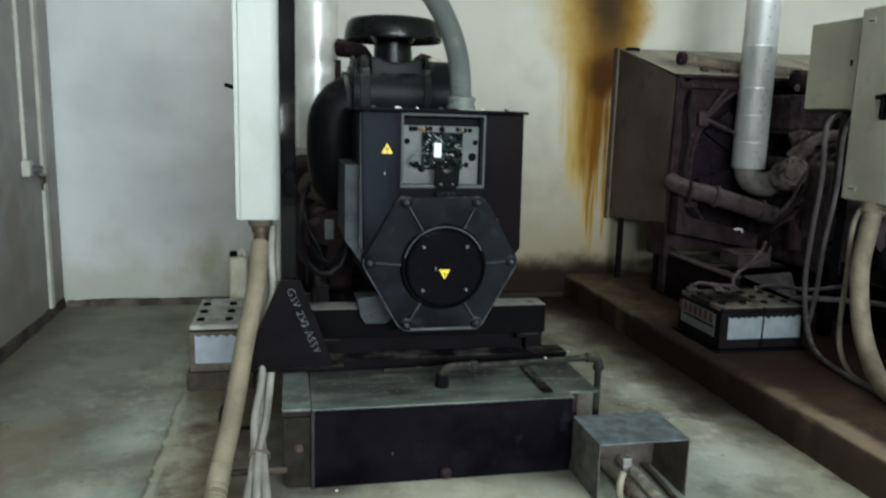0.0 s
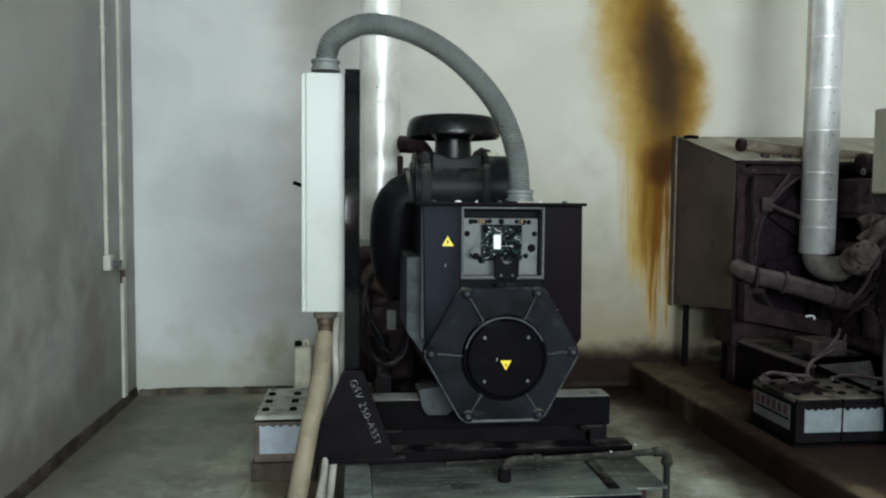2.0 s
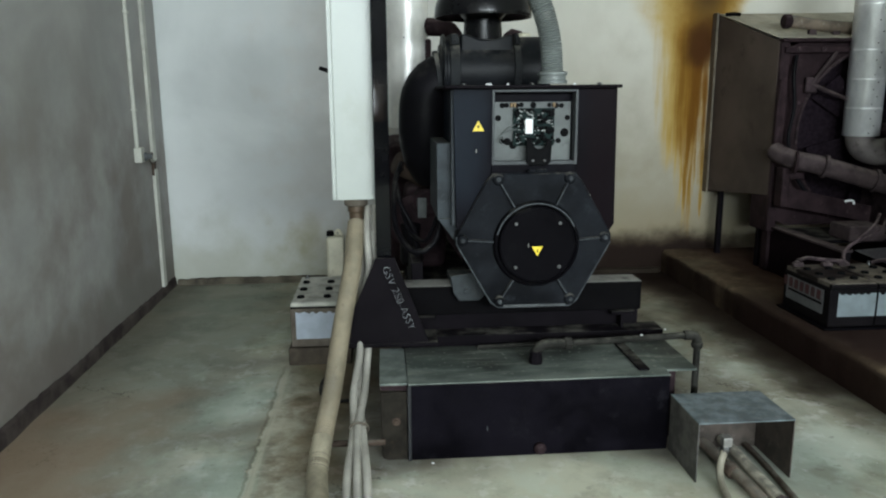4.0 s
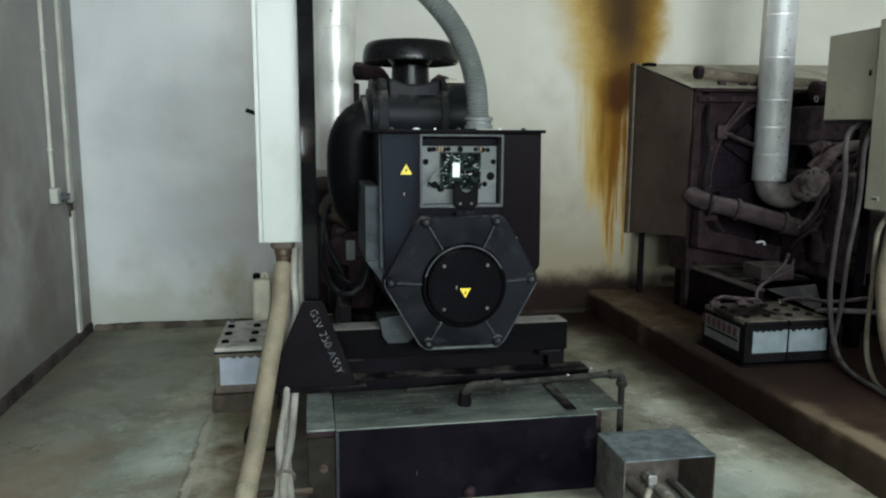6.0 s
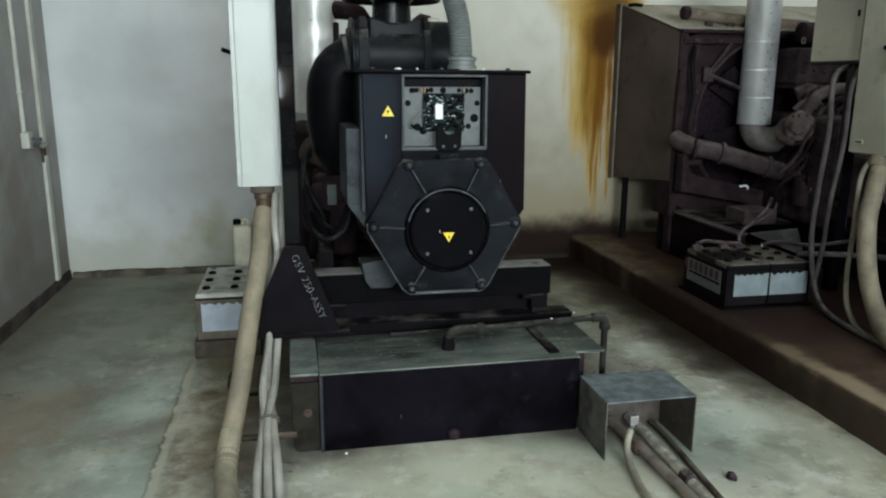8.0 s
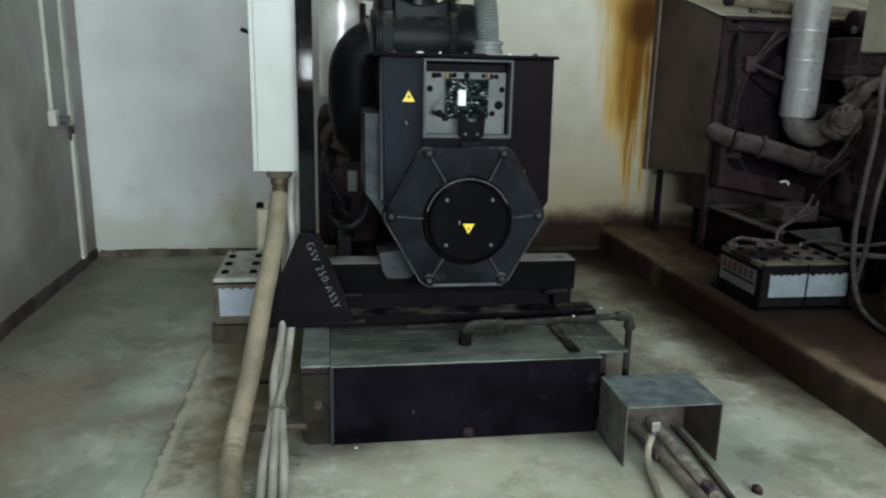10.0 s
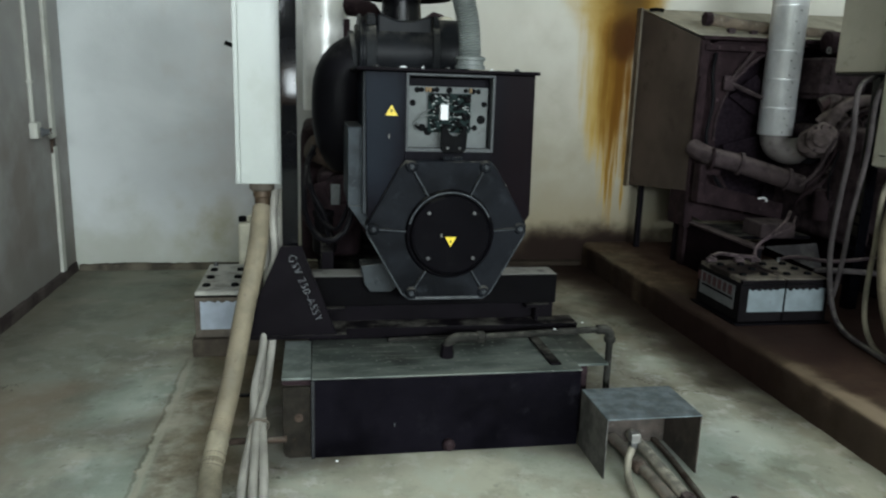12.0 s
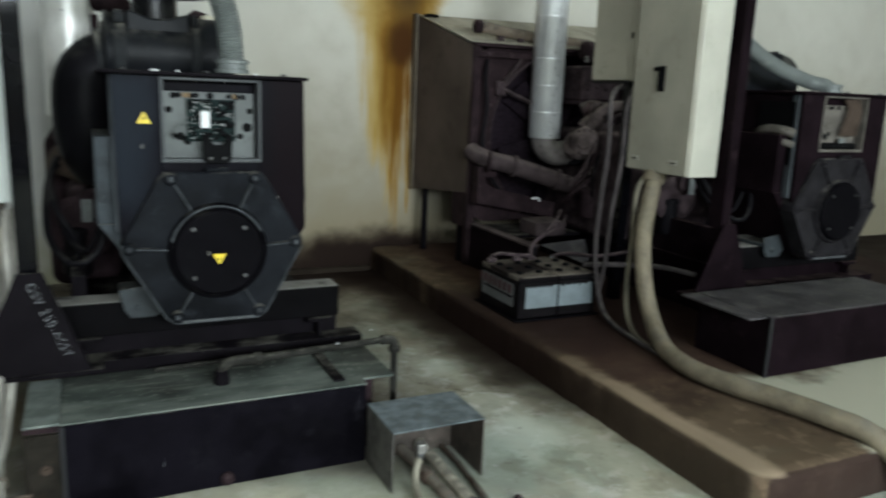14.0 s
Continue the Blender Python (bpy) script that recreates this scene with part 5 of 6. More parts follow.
# ---- day tanks ----
def day_tank(label, x0, x1, y0, y1, z0, z1, full):
    top_mat = TANKTOP if full else TANKTOP_OILY
    k = thing("fuel_tank", label, "tank", "day tanks")
    b = bm_new()
    box(b, x0, x1, y0, y1 - 0.01, z0 + 0.001, z1 - 0.004, 0.004)
    part("body", b, TANK if full else OLDBLACK, k)
    part("top_plate", box(bm_new(), x0 - 0.003, x1 + 0.003, y0 + 0.003, y1, z1 - 0.004, z1 + 0.002, 0.0025), top_mat, k, "dusty scratched grey top plate")
    part("corner_strip", box(bm_new(), x0 - 0.006, x0 + 0.006, y0 - 0.006, y0 + 0.006, z0 + 0.001, z1 - 0.004, 0.002), surface("worn_lit_edge", (0.012, 0.0125, 0.015), dusty=0.3, rough=0.6, var=0.4, big=20), k)
    for xa, xb, ya in ((x0 - 0.104, x0 - 0.005, y0 + 0.022), (x1 + 0.005, x1 + 0.125, y0 + 0.06)):
        part("side_bracket", box(bm_new(), xa, xb, ya, y1 + 0.005, z1 - 0.010, z1 - 0.001, 0.003), surface("bracket_blue", (0.175, 0.20, 0.185), worn=(0.25, 0.27, 0.24), rough=0.6, var=0.35, big=12, spec=0.1) if full and xa < x0 else top_mat, k)
    if full:
        lip = prism(bm_new(), [(x0 - 0.104, z1 - 0.011), (x0 - 0.006, z1 - 0.011), (x0 - 0.006, z1 - 0.030), (x0 - 0.100, z1 - 0.026)], y0 + 0.022, y0 + 0.030, 0.002)
        part("bracket_lip", lip, GREASY, k, "folded grey bracket lip")
        foot = prism(bm_new(), [(x0 - 0.100, z1 - 0.028), (x0 - 0.007, z1 - 0.028), (x0 - 0.007, 0.002), (x0 - 0.075, 0.002), (x0 - 0.093, 0.008), (x0 - 0.100, 0.024)], y0 + 0.008, y0 + 0.020, 0.003)
        foot = part("foot_plate", foot, surface("rusty_olive_paint", (0.022, 0.019, 0.0155), worn=(0.042, 0.030, 0.021), rough=0.7, var=0.4, big=14, spec=0.05), k, "rusty brown foot plate")
        part("bolt", hexbolt(bm_new(), (x0 - 0.047, y0 + 0.008, 0.150), 0.010, 0.013), RUST, foot)
        part("side_post", box(bm_new(), x1 + 0.03, x1 + 0.06, y0 + 0.10, y0 + 0.13, 0.001, z1 - 0.012, 0.003), GREASY, k)
        part("drain_plug", lathe(bm_new(), (0.545, y0, 0.032), (0, -1, 0), [(0.02, 0), (0.022, 0.006), (0.022, 0.018), (0.016, 0.024), (0.012, 0.03)], 18), GREASY, k)
        part("paint_chip", box(bm_new(), 0.352, 0.355, y0 - 0.0008, y0 + 0.001, 0.105, 0.120, 0, 1), FRAMEGREY, k)
    return k


day_tank("long black fuel tank with a dusty top, on the floor", 0.075, 1.022, 2.453, 2.842, 0.0, 0.289, True)
day_tank("long black fuel tank on the oily plinth", 2.72, 3.68, 2.24, 2.66, 0.165, 0.43, False)

# fuel pipe over the tank
PIPEOIL = surface("oily_iron_pipe", (0.026, 0.025, 0.022), worn=(0.05, 0.047, 0.04), dust=(0.13, 0.125, 0.105), dusty=0.5, rough=0.7, var=0.4, big=10, relief=0.7, spec=0.08)
fp = thing("fuel_pipe", "greasy black iron fuel pipe with threaded elbows", "pipe", "fuel pipes")
pipe = bm_new()
rod(pipe, (0.662, 2.622, 0.364), (1.16, 2.66, 0.368), 0.0125)
part("long_run", pipe, PIPEOIL, fp)
part("elbow", tube(bm_new(), [(0.56, 2.62, 0.30), (0.56, 2.62, 0.33), (0.575, 2.62, 0.356), (0.605, 2.62, 0.365), (0.67, 2.622, 0.364)], 0.0185, 16, 0.012), PIPEOIL, fp)
part("nipple", lathe(bm_new(), (0.56, 2.62, 0.2915), (0, 0, 1), [(0.026, 0), (0.026, 0.022), (0.022, 0.03), (0.024, 0.05)], 8), BLACKFLAT, fp)
part("union", lathe(bm_new(), (0.665, 2.622, 0.364), (1, 0.08, 0), [(0.016, 0), (0.0235, 0.006), (0.0235, 0.03), (0.016, 0.036)], 8), PIPEOIL, fp)
part("elbow", tube(bm_new(), [(1.15, 2.66, 0.368), (1.185, 2.66, 0.367), (1.203, 2.66, 0.35), (1.205, 2.66, 0.315)], 0.0185, 16, 0.012), PIPEOIL, fp)
part("down_pipe", rod(bm_new(), (1.205, 2.66, 0.32), (1.205, 2.66, 0.001), 0.0130), PIPEOIL, fp)
part("collar", lathe(bm_new(), (1.205, 2.66, 0.318), (0, 0, 1), [(0.020, 0), (0.0225, 0.004), (0.0225, 0.016), (0.020, 0.02)], 16), PIPEOIL, fp)
part("joint_paint", lathe(bm_new(), (0.975, 2.645, 0.3785), (0, 0, 1), [(0.006, 0), (0.005, 0.003)], 8), WHITE, fp, "small white paint dab")
rr = thing("steel_rod", "thin greasy steel rod lying across the tank bracket", "rod")
part("bar", rod(bm_new(), (0.36, 2.80, 0.298), (1.10, 2.84, 0.301), 0.0085), PIPEOIL, rr)
part("bar", box(bm_new(), 0.92, 0.96, 2.50, 2.80, 0.2925, 0.300, 0.002), BLACKFLAT, rr, "flat black bar")

# ---- sheet metal guard with pipes ----
gd = thing("pipe_guard", "open sheet-metal guard box with worn blue-grey top", "box")
part("top_sheet", prism(bm_new(), [(1.026, 0.211), (1.360, 0.211), (1.360, 0.216), (1.026, 0.216)], 2.205, 2.455, 0.001), WORNBLUE, gd)
# Rusty inner sheets, darkened to hold the shadow inside the guard.
SHADEDSHEET = surface("rusty_shaded_sheet", (0.070, 0.055, 0.045), worn=(0.125, 0.105, 0.088), dusty=0.3, rough=0.7, var=0.4, big=14)
part("side_sheet", box(bm_new(), 1.026, 1.030, 2.207, 2.453, 0.001, 0.211, 0.001), surface("worn_side", (0.10, 0.094, 0.087), worn=(0.025, 0.02, 0.018), dusty=0.3, rough=0.65, var=0.45, big=20), gd)
part("side_sheet", box(bm_new(), 1.356, 1.360, 2.207, 2.453, 0.001, 0.211, 0.001), SHADEDSHEET, gd)
part("back_sheet", box(bm_new(), 1.030, 1.356, 2.449, 2.453, 0.001, 0.211, 0.001), SHADEDSHEET, gd)


PIPEGREY = surface("dusty_steel_pipe", (0.50, 0.455, 0.37), worn=(0.28, 0.235, 0.185), dusty=0.7, rough=0.75, var=0.35, big=14, relief=0.6, spec=0.1)
PIPERUST = surface("rusty_steel_pipe", (0.20, 0.165, 0.135), worn=(0.11, 0.08, 0.062), dusty=0.6, rough=0.75, var=0.4, big=14, relief=0.6, spec=0.1)


TAPE_DULL = surface("tan_coated_pipe", (0.30, 0.275, 0.215), worn=(0.20, 0.175, 0.13), dusty=0.3, rough=0.6, var=0.2, big=14)


def floor_pipe(label, mat, pts, r, fit=None):
    p = thing("pipe_on_floor", label, "pipe", "pipes out of the guard")
    part("pipe", tube(bm_new(), pts, r, 14, 0.02), mat, p)
    if fit:
        for c, way, prof in fit:
            part("fitting", lathe(bm_new(), c, way, prof, 8), RUST if r >= 0.02 else DUSTYPIPE, p)
    return p


gas = floor_pipe("thin pale pipe with a square steel fitting at its end", TAPE_DULL, [(1.135, 2.235, 0.10), (1.118, 2.225, 0.06), (1.10, 2.18, 0.025), (1.08, 2.08, 0.014), (1.06, 1.97, 0.013), (1.05, 1.75, 0.013)], 0.0125)
part("square_fitting", box(bm_new(), 1.121, 1.153, 2.217, 2.25, 0.118, 0.152, 0.004), surface("zinc_fitting", (0.34, 0.33, 0.31), rough=0.5, metal=0.5, var=0.2, big=20), gas, "square zinc fitting")
part("nut", lathe(bm_new(), (1.137, 2.236, 0.092), (0.02, 0.02, 1), [(0.013, 0), (0.016, 0.004), (0.016, 0.024), (0.012, 0.03)], 6), STEEL, gas)
floor_pipe("rusty steel pipe running out of the guard along the floor", PIPERUST, [(1.150, 2.44, 0.03), (1.165, 2.30, 0.026), (1.177, 2.10, 0.022), (1.181, 1.94, 0.021), (1.18, 1.7, 0.021)], 0.020, [((1.164, 2.26, 0.026), (0.05, -1, -0.03), [(0.022, 0), (0.027, 0.004), (0.027, 0.04), (0.022, 0.046)])])
floor_pipe("dusty grey steel pipe beside the rusty one", PIPEGREY, [(1.222, 2.44, 0.040), (1.226, 2.30, 0.034), (1.228, 2.10, 0.027), (1.228, 1.92, 0.022), (1.225, 1.7, 0.02)], 0.0195, [((1.228, 2.03, 0.025), (0, -1, 0), [(0.02, 0), (0.026, 0.004), (0.026, 0.05), (0.02, 0.055)])])
floor_pipe("thin dark pipe along the guard's side", RUST, [(1.315, 2.44, 0.012), (1.312, 2.30, 0.012), (1.298, 2.12, 0.012), (1.283, 1.95, 0.012), (1.265, 1.7, 0.012)], 0.011)
stone = bm_new()
bmesh.ops.create_icosphere(stone, subdivisions=2, radius=0.018)
for v in stone.verts:
    v.co *= 1 + 0.35 * noise.noise(v.co * 60)
    v.co = Vector((1.392 + v.co.x, 2.012 + v.co.y, max(0.0005, 0.011 + v.co.z)))
single("stone", stone, GREASY, "small dark lump of grit on the floor", "stone")
for x, y, s in ((1.535, 3.82, 0.008), (0.15, 2.42, 0.007)):
    chip = bm_new()
    box(chip, x, x + s * 1.4, y, y + s, 0.0005, s * 0.8, 0.001)
    single("plaster_crumb", chip, WHITE, "tiny white crumb of plaster on the floor", "crumb", "plaster crumbs")

# ---- conduit and cables from the white cabinet ----
TAPE = surface("tan_tape", (0.30, 0.265, 0.19), worn=(0.21, 0.175, 0.12), dusty=0.3, rough=0.6, var=0.25, big=14)
cd = thing("floor_conduit", "thick dusty beige corrugated conduit running down to the floor", "conduit")
path = [(-0.106, 2.886, 0.797), (-0.111, 2.845, 0.752), (-0.124, 2.76, 0.64), (-0.161, 2.66, 0.46), (-0.196, 2.52, 0.263), (-0.228, 2.41, 0.125), (-0.241, 2.30, 0.056), (-0.232, 2.18, 0.045), (-0.209, 2.03, 0.044), (-0.17, 1.75, 0.044), (-0.15, 1.4, 0.044)]
part("corrugated_tube", tube(bm_new(), path[:7], 0.0340, 20, 0.005, 0.0016), CONDUIT, cd)
part("taped_end", tube(bm_new(), path[5:], 0.0350, 18, 0.012, 0.0022), TAPE, cd, "tan tape-wrapped lower length")


def loose_cable(pts, r=0.0145, mat=CABLE, label="pale grey power cable hanging down to the floor", group="cables under the cabinet"):
    return single("power_cable", tube(bm_new(), pts, r, 12, 0.02), mat, label, "cable", group)


loose_cable([(-0.06, 2.90, 0.86), (-0.066, 2.84, 0.749), (-0.061, 2.82, 0.625), (-0.085, 2.80, 0.523), (-0.10, 2.77, 0.40), (-0.104, 2.72, 0.309), (-0.126, 2.60, 0.206), (-0.122, 2.45, 0.137), (-0.138, 2.25, 0.071), (-0.140, 2.08, 0.02), (-0.143, 1.7, 0.016)])
loose_cable([(-0.04, 2.92, 0.86), (-0.042, 2.86, 0.745), (-0.043, 2.85, 0.596), (-0.06, 2.80, 0.42), (-0.074, 2.74, 0.301), (-0.086, 2.62, 0.20), (-0.107, 2.44, 0.150), (-0.106, 2.24, 0.078), (-0.104, 2.08, 0.02), (-0.106, 1.7, 0.016)])
loose_cable([(-0.085, 2.95, 0.86), (-0.09, 2.90, 0.6), (-0.10, 2.82, 0.35), (-0.106, 2.64, 0.19), (-0.092, 2.44, 0.132), (-0.074, 2.22, 0.080), (-0.070, 2.08, 0.02), (-0.068, 1.7, 0.016)])
tie = bm_new()
for k in range(4):
    tube(tie, [(-0.103 + 0.034 * math.cos(radians(q)), 2.447 - 0.014 * math.sin(radians(q)) - 0.004 * k, 0.132 + 0.025 * math.sin(radians(q)) + 0.005 * k) for q in range(0, 361, 30)], 0.0015, 6, 0.01)
tube(tie, [(-0.103, 2.43, 0.160), (-0.094, 2.42, 0.172), (-0.082, 2.418, 0.168), (-0.074, 2.42, 0.178)], 0.0015, 6, 0.008)
single("cable_tie", tie, CRATE, "thin brown twisted wire tie round the power cables", "tie")
single("anchor_rod", rod(bm_new(), (-0.205, 2.45, 0.08), (-0.012, 2.452, 0.078), 0.0115), RUST, "short greasy rod beside the tank's foot", "rod")
lp = tube(bm_new(), [(-0.25, 3.36, 0.008), (-0.275, 3.30, 0.008), (-0.295, 3.20, 0.008), (-0.285, 3.07, 0.008), (-0.23, 3.0, 0.008), (-0.14, 3.0, 0.008)], 0.008, 10, 0.02)
single("cable_loop", lp, RUBBER, "thin black cable curled on the floor", "cable")


# ---- batteries ----
def grimy_lid(name):
    """Pale plastic under dirt, soaked black with oil between the front vents and the terminals."""
    n = Nodes(name)
    x, y = n.axis(0), n.axis(1)
    a, f = n.noise(14, 5, rough=0.65), n.noise(70, 3)
    w = n.m("MULTIPLY", n.m("SUBTRACT", n.noise(17, 4), 0.5), 0.14)
    col = n.mix(n.step(a, 0.38, 0.62), (0.17, 0.148, 0.122), (0.085, 0.072, 0.062))
    band = n.m("MULTIPLY", n.step(n.m("ADD", y, w), 3.355, 3.385), n.step(n.m("ADD", y, w), 3.58, 3.55))
    pool = n.m("MULTIPLY", band, n.step(n.m("ADD", x, w), 2.42, 2.37))
    col = n.mix(n.m("MULTIPLY", pool, 0.95), col, (0.010, 0.006, 0.0065))
    drips = n.step(n.noise(24, 4, (0.4, 1.6, 1)), 0.60, 0.66)
    col = n.mix(n.m("MULTIPLY", drips, 0.75), col, (0.018, 0.013, 0.012))
    return n.done(col, 0.65, 0, f, 0.001, 0.4, 0.1)


BATTGRIME = grimy_lid("grimy_battery_lid")
LABELDULL = surface("dull_label", (0.175, 0.21, 0.225), worn=(0.13, 0.15, 0.16), rough=0.5, var=0.12, big=15)


def battery(label, group, x0, x1, y0, y1, z0, z1, crate, caps, label_mat, side_text=False, tray=0.05, side_dirty=False):
    b = thing("battery", label, "battery", group)
    lid_mat = BATTGRIME if side_dirty else BATTTOP
    part("case", box(bm_new(), x0, x1, y0, y1, z0 + 0.004, z1 - 0.035, 0.006), crate, b)
    lid = part("lid", box(bm_new(), x0 + 0.006, x1 - 0.004, y0 + 0.004, y1 - 0.004, z1 - 0.035, z1 - 0.012, 0.005), lid_mat, b, "grimy lid" if side_dirty else "pale dusty lid")
    part("lid_rim", box(bm_new(), x0 + 0.003, x1 - 0.003, y0 - 0.003, y0 + 0.02, z1 - 0.034, z1 - 0.016, 0.004), crate if side_dirty else lid_mat, lid)
    # Black strip stands in for the shadow below the lid's rim.
    part("lid_shadow", box(bm_new(), x0 + 0.002, x1 - 0.002, y0 - 0.002, y0 + 0.01, z1 - 0.043, z1 - 0.035, 0.001), CHIP, b)
    for i in range(3):
        for x in caps:
            y = y0 + 0.09 + i * (y1 - y0 - 0.14) / 2.6
            part("vent_cap", lathe(bm_new(), (x, y, z1 - 0.0125), (0, 0, 1), [(0.019, 0), (0.019, 0.007), (0.015, 0.012), (0.007, 0.013)], 14), CHIP, lid)
    for x in (x0 + 0.04, x1 - 0.04):
        part("terminal", lathe(bm_new(), (x, y1 - 0.04, z1 - 0.013), (0, 0, 1), [(0.012, 0), (0.009, 0.02), (0.008, 0.021)], 12), STEEL, lid)
    l0, l1 = (x0 + 0.043, x1 - 0.003) if side_text else (x0 + 0.004, x1 - 0.02) if side_dirty else (x0 + 0.025, x1 - 0.012)
    st = part("front_label", box(bm_new(), l0, l1, y0 - 0.0015, y0, z0 + tray, z1 - 0.06, 0), label_mat, b, "pale blue paper label")
    torn = bm_new()
    rnd = random.Random(int(1000 * x0) + 7)
    for k in range(5):
        x = l0 + 0.005 + (l1 - l0 - 0.033) * k / 5
        prism(torn, [(x, z1 - 0.0595), (x + 0.03, z1 - 0.0595), (x + 0.022, z1 - 0.0595 - rnd.uniform(0.003, 0.010)), (x + 0.01, z1 - 0.0595 - rnd.uniform(0.004, 0.012))], y0 - 0.003, y0 - 0.0012, 0)
    part("torn_edge", torn, crate, st)
    if side_text:
        sl = part("side_label", box(bm_new(), x0 - 0.0015, x0, y0 + 0.05, y1 - 0.03, z0 + tray, z1 - 0.055, 0), surface("side_label_paper", (0.13, 0.135, 0.14), worn=(0.05, 0.05, 0.055), rough=0.6, var=0.2, big=14), b, "worn label with red print")
        for k in range(7):
            y = y0 + 0.075 + k * 0.05
            part("print_bar", box(bm_new(), x0 - 0.0025, x0 - 0.001, y, y + 0.032, z0 + tray + 0.065, z1 - 0.062, 0), RED, sl)
        part("print_bar", box(bm_new(), x0 - 0.0025, x0 - 0.001, y0 + 0.06, y1 - 0.05, z0 + tray + 0.045, z0 + tray + 0.056, 0), CHIP, sl)
    return b


battery("starter battery in a dusty brown crate on a block", "starter batteries", -0.458, -0.185, 3.48, 4.0, 0.085, 0.325, CRATE, (-0.414, -0.285), LABELBLUE, tray=0.045)
tray = bm_new()
box(tray, -0.472, -0.17, 3.465, 4.02, 0.0, 0.0865, 0.006)
single("battery_block", tray, surface("grimy_block", (0.085, 0.070, 0.055), worn=(0.05, 0.04, 0.032), dusty=0.2, rough=0.85, var=0.3, big=9, spec=0.05), "low brown block under the starter battery", "block")
can = thing("plastic_canister", "small cream plastic canister behind the starter battery", "canister")
cb = bm_new()
box(cb, -0.335, -0.235, 4.28, 4.42, 0.0, 0.475, 0.018, 3)
part("body", cb, CREAM, can)
part("neck", lathe(bm_new(), (-0.315, 4.35, 0.473), (0, 0, 1), [(0.022, 0), (0.022, 0.02), (0.018, 0.03)], 16), CHIP, can, "dark cap")
part("handle", tube(bm_new(), [(-0.285, 4.35, 0.47), (-0.28, 4.35, 0.50), (-0.26, 4.35, 0.50), (-0.25, 4.35, 0.47)], 0.009, 10, 0.01), CREAM, can)
battery("grimy starter battery with a pale label on the plinth", "starter batteries", 2.11, 2.345, 3.25, 3.66, 0.175, 0.405, BATTCASE, (2.165, 2.28), LABELDULL, True, 0.055, True)
battery("grimy starter battery close beside its twin on the plinth", "starter batteries", 2.349, 2.584, 3.25, 3.66, 0.175, 0.405, BATTCASE, (2.405, 2.52), LABELDULL, False, 0.055, True)
t2 = bm_new()
box(t2, 2.09, 2.605, 3.235, 3.68, 0.164, 0.175, 0.003)
single("battery_tray", t2, COVER, "black steel tray under two batteries", "tray")
for pts, r in (([(2.39, 3.60, 0.43), (2.40, 3.62, 0.455), (2.43, 3.63, 0.49), (2.50, 3.64, 0.535), (2.58, 3.66, 0.595), (2.66, 3.74, 0.64)], 0.009),
               ([(2.395, 3.62, 0.43), (2.43, 3.65, 0.475), (2.51, 3.66, 0.515), (2.63, 3.68, 0.565), (2.74, 3.80, 0.60)], 0.007),
               ([(2.15, 3.60, 0.425), (2.20, 3.63, 0.435), (2.30, 3.60, 0.428), (2.38, 3.58, 0.425)], 0.010),
               ([(2.545, 3.60, 0.41), (2.60, 3.55, 0.432), (2.74, 3.45, 0.43), (2.95, 3.4, 0.46)], 0.010)):
    single("battery_cable", tube(bm_new(), pts, r, 10, 0.02), ENGINEDUST, "dusty battery cable clamped to a terminal", "cable", "battery cables")
for x, y in ((2.15, 3.615), (2.30, 3.60), (2.39, 3.60)):
    lug = bm_new()
    box(lug, x - 0.028, x + 0.028, y - 0.016, y + 0.016, 0.394, 0.416, 0.006)
    lathe(lug, (x, y, 0.41), (0, 0, 1), [(0.017, 0), (0.017, 0.012), (0.009, 0.016), (0.008, 0.026)], 8)
    single("terminal_clamp", lug, DUSTYPIPE, "dust-caked clamp on a battery terminal", "clamp", "battery clamps")

# ---- radiator, duct and pipework of the older set ----
rd = thing("radiator", "grimy engine radiator with a round fan shroud", "radiator")
cxr, czr, rr0 = 3.10, 1.02, 0.54
sh = bm_new()
inner, outer, deep = [], [], []
N = 64
for k in range(N):
    a = 2 * math.pi * k / N
    c, s = math.cos(a), math.sin(a)
    inner.append(sh.verts.new((cxr + rr0 * c, 4.44, czr + rr0 * s)))
    deep.append(sh.verts.new((cxr + rr0 * c, 4.56, czr + rr0 * s)))
    q = min(0.64 / max(abs(c), 1e-6), 0.56 / max(abs(s), 1e-6))
    outer.append(sh.verts.new((cxr + q * c, 4.45, czr + q * s)))
for k in range(N):
    j = (k + 1) % N
    sh.faces.new((outer[k], outer[j], inner[j], inner[k]))
    sh.faces.new((inner[k], inner[j], deep[j], deep[k]))
part("fan_shroud", sh, GREASY, rd)
core = bm_new()
box(core, 2.46, 3.74, 4.58, 4.66, 0.47, 1.56, 0.004)
COREDARK = surface("radiator_core", (0.021, 0.0145, 0.020), rough=0.9, var=0.3, big=40, spec=0.05)
part("core", core, COREDARK, rd)
part("side_tank", box(bm_new(), 2.40, 2.462, 4.42, 4.66, 0.42, 1.58, 0.015), GREASY, rd)
part("side_tank", box(bm_new(), 3.738, 3.80, 4.42, 4.66, 0.42, 1.58, 0.015), GREASY, rd)
part("top_tank", box(bm_new(), 2.40, 3.80, 4.40, 4.67, 1.578, 1.60, 0.008), GREASY, rd)
fan = part("fan_hub", lathe(bm_new(), (cxr, 4.46, czr), (0, 1, 0), [(0.09, 0), (0.10, 0.01), (0.10, 0.08)], 24), BLACKFLAT, rd)
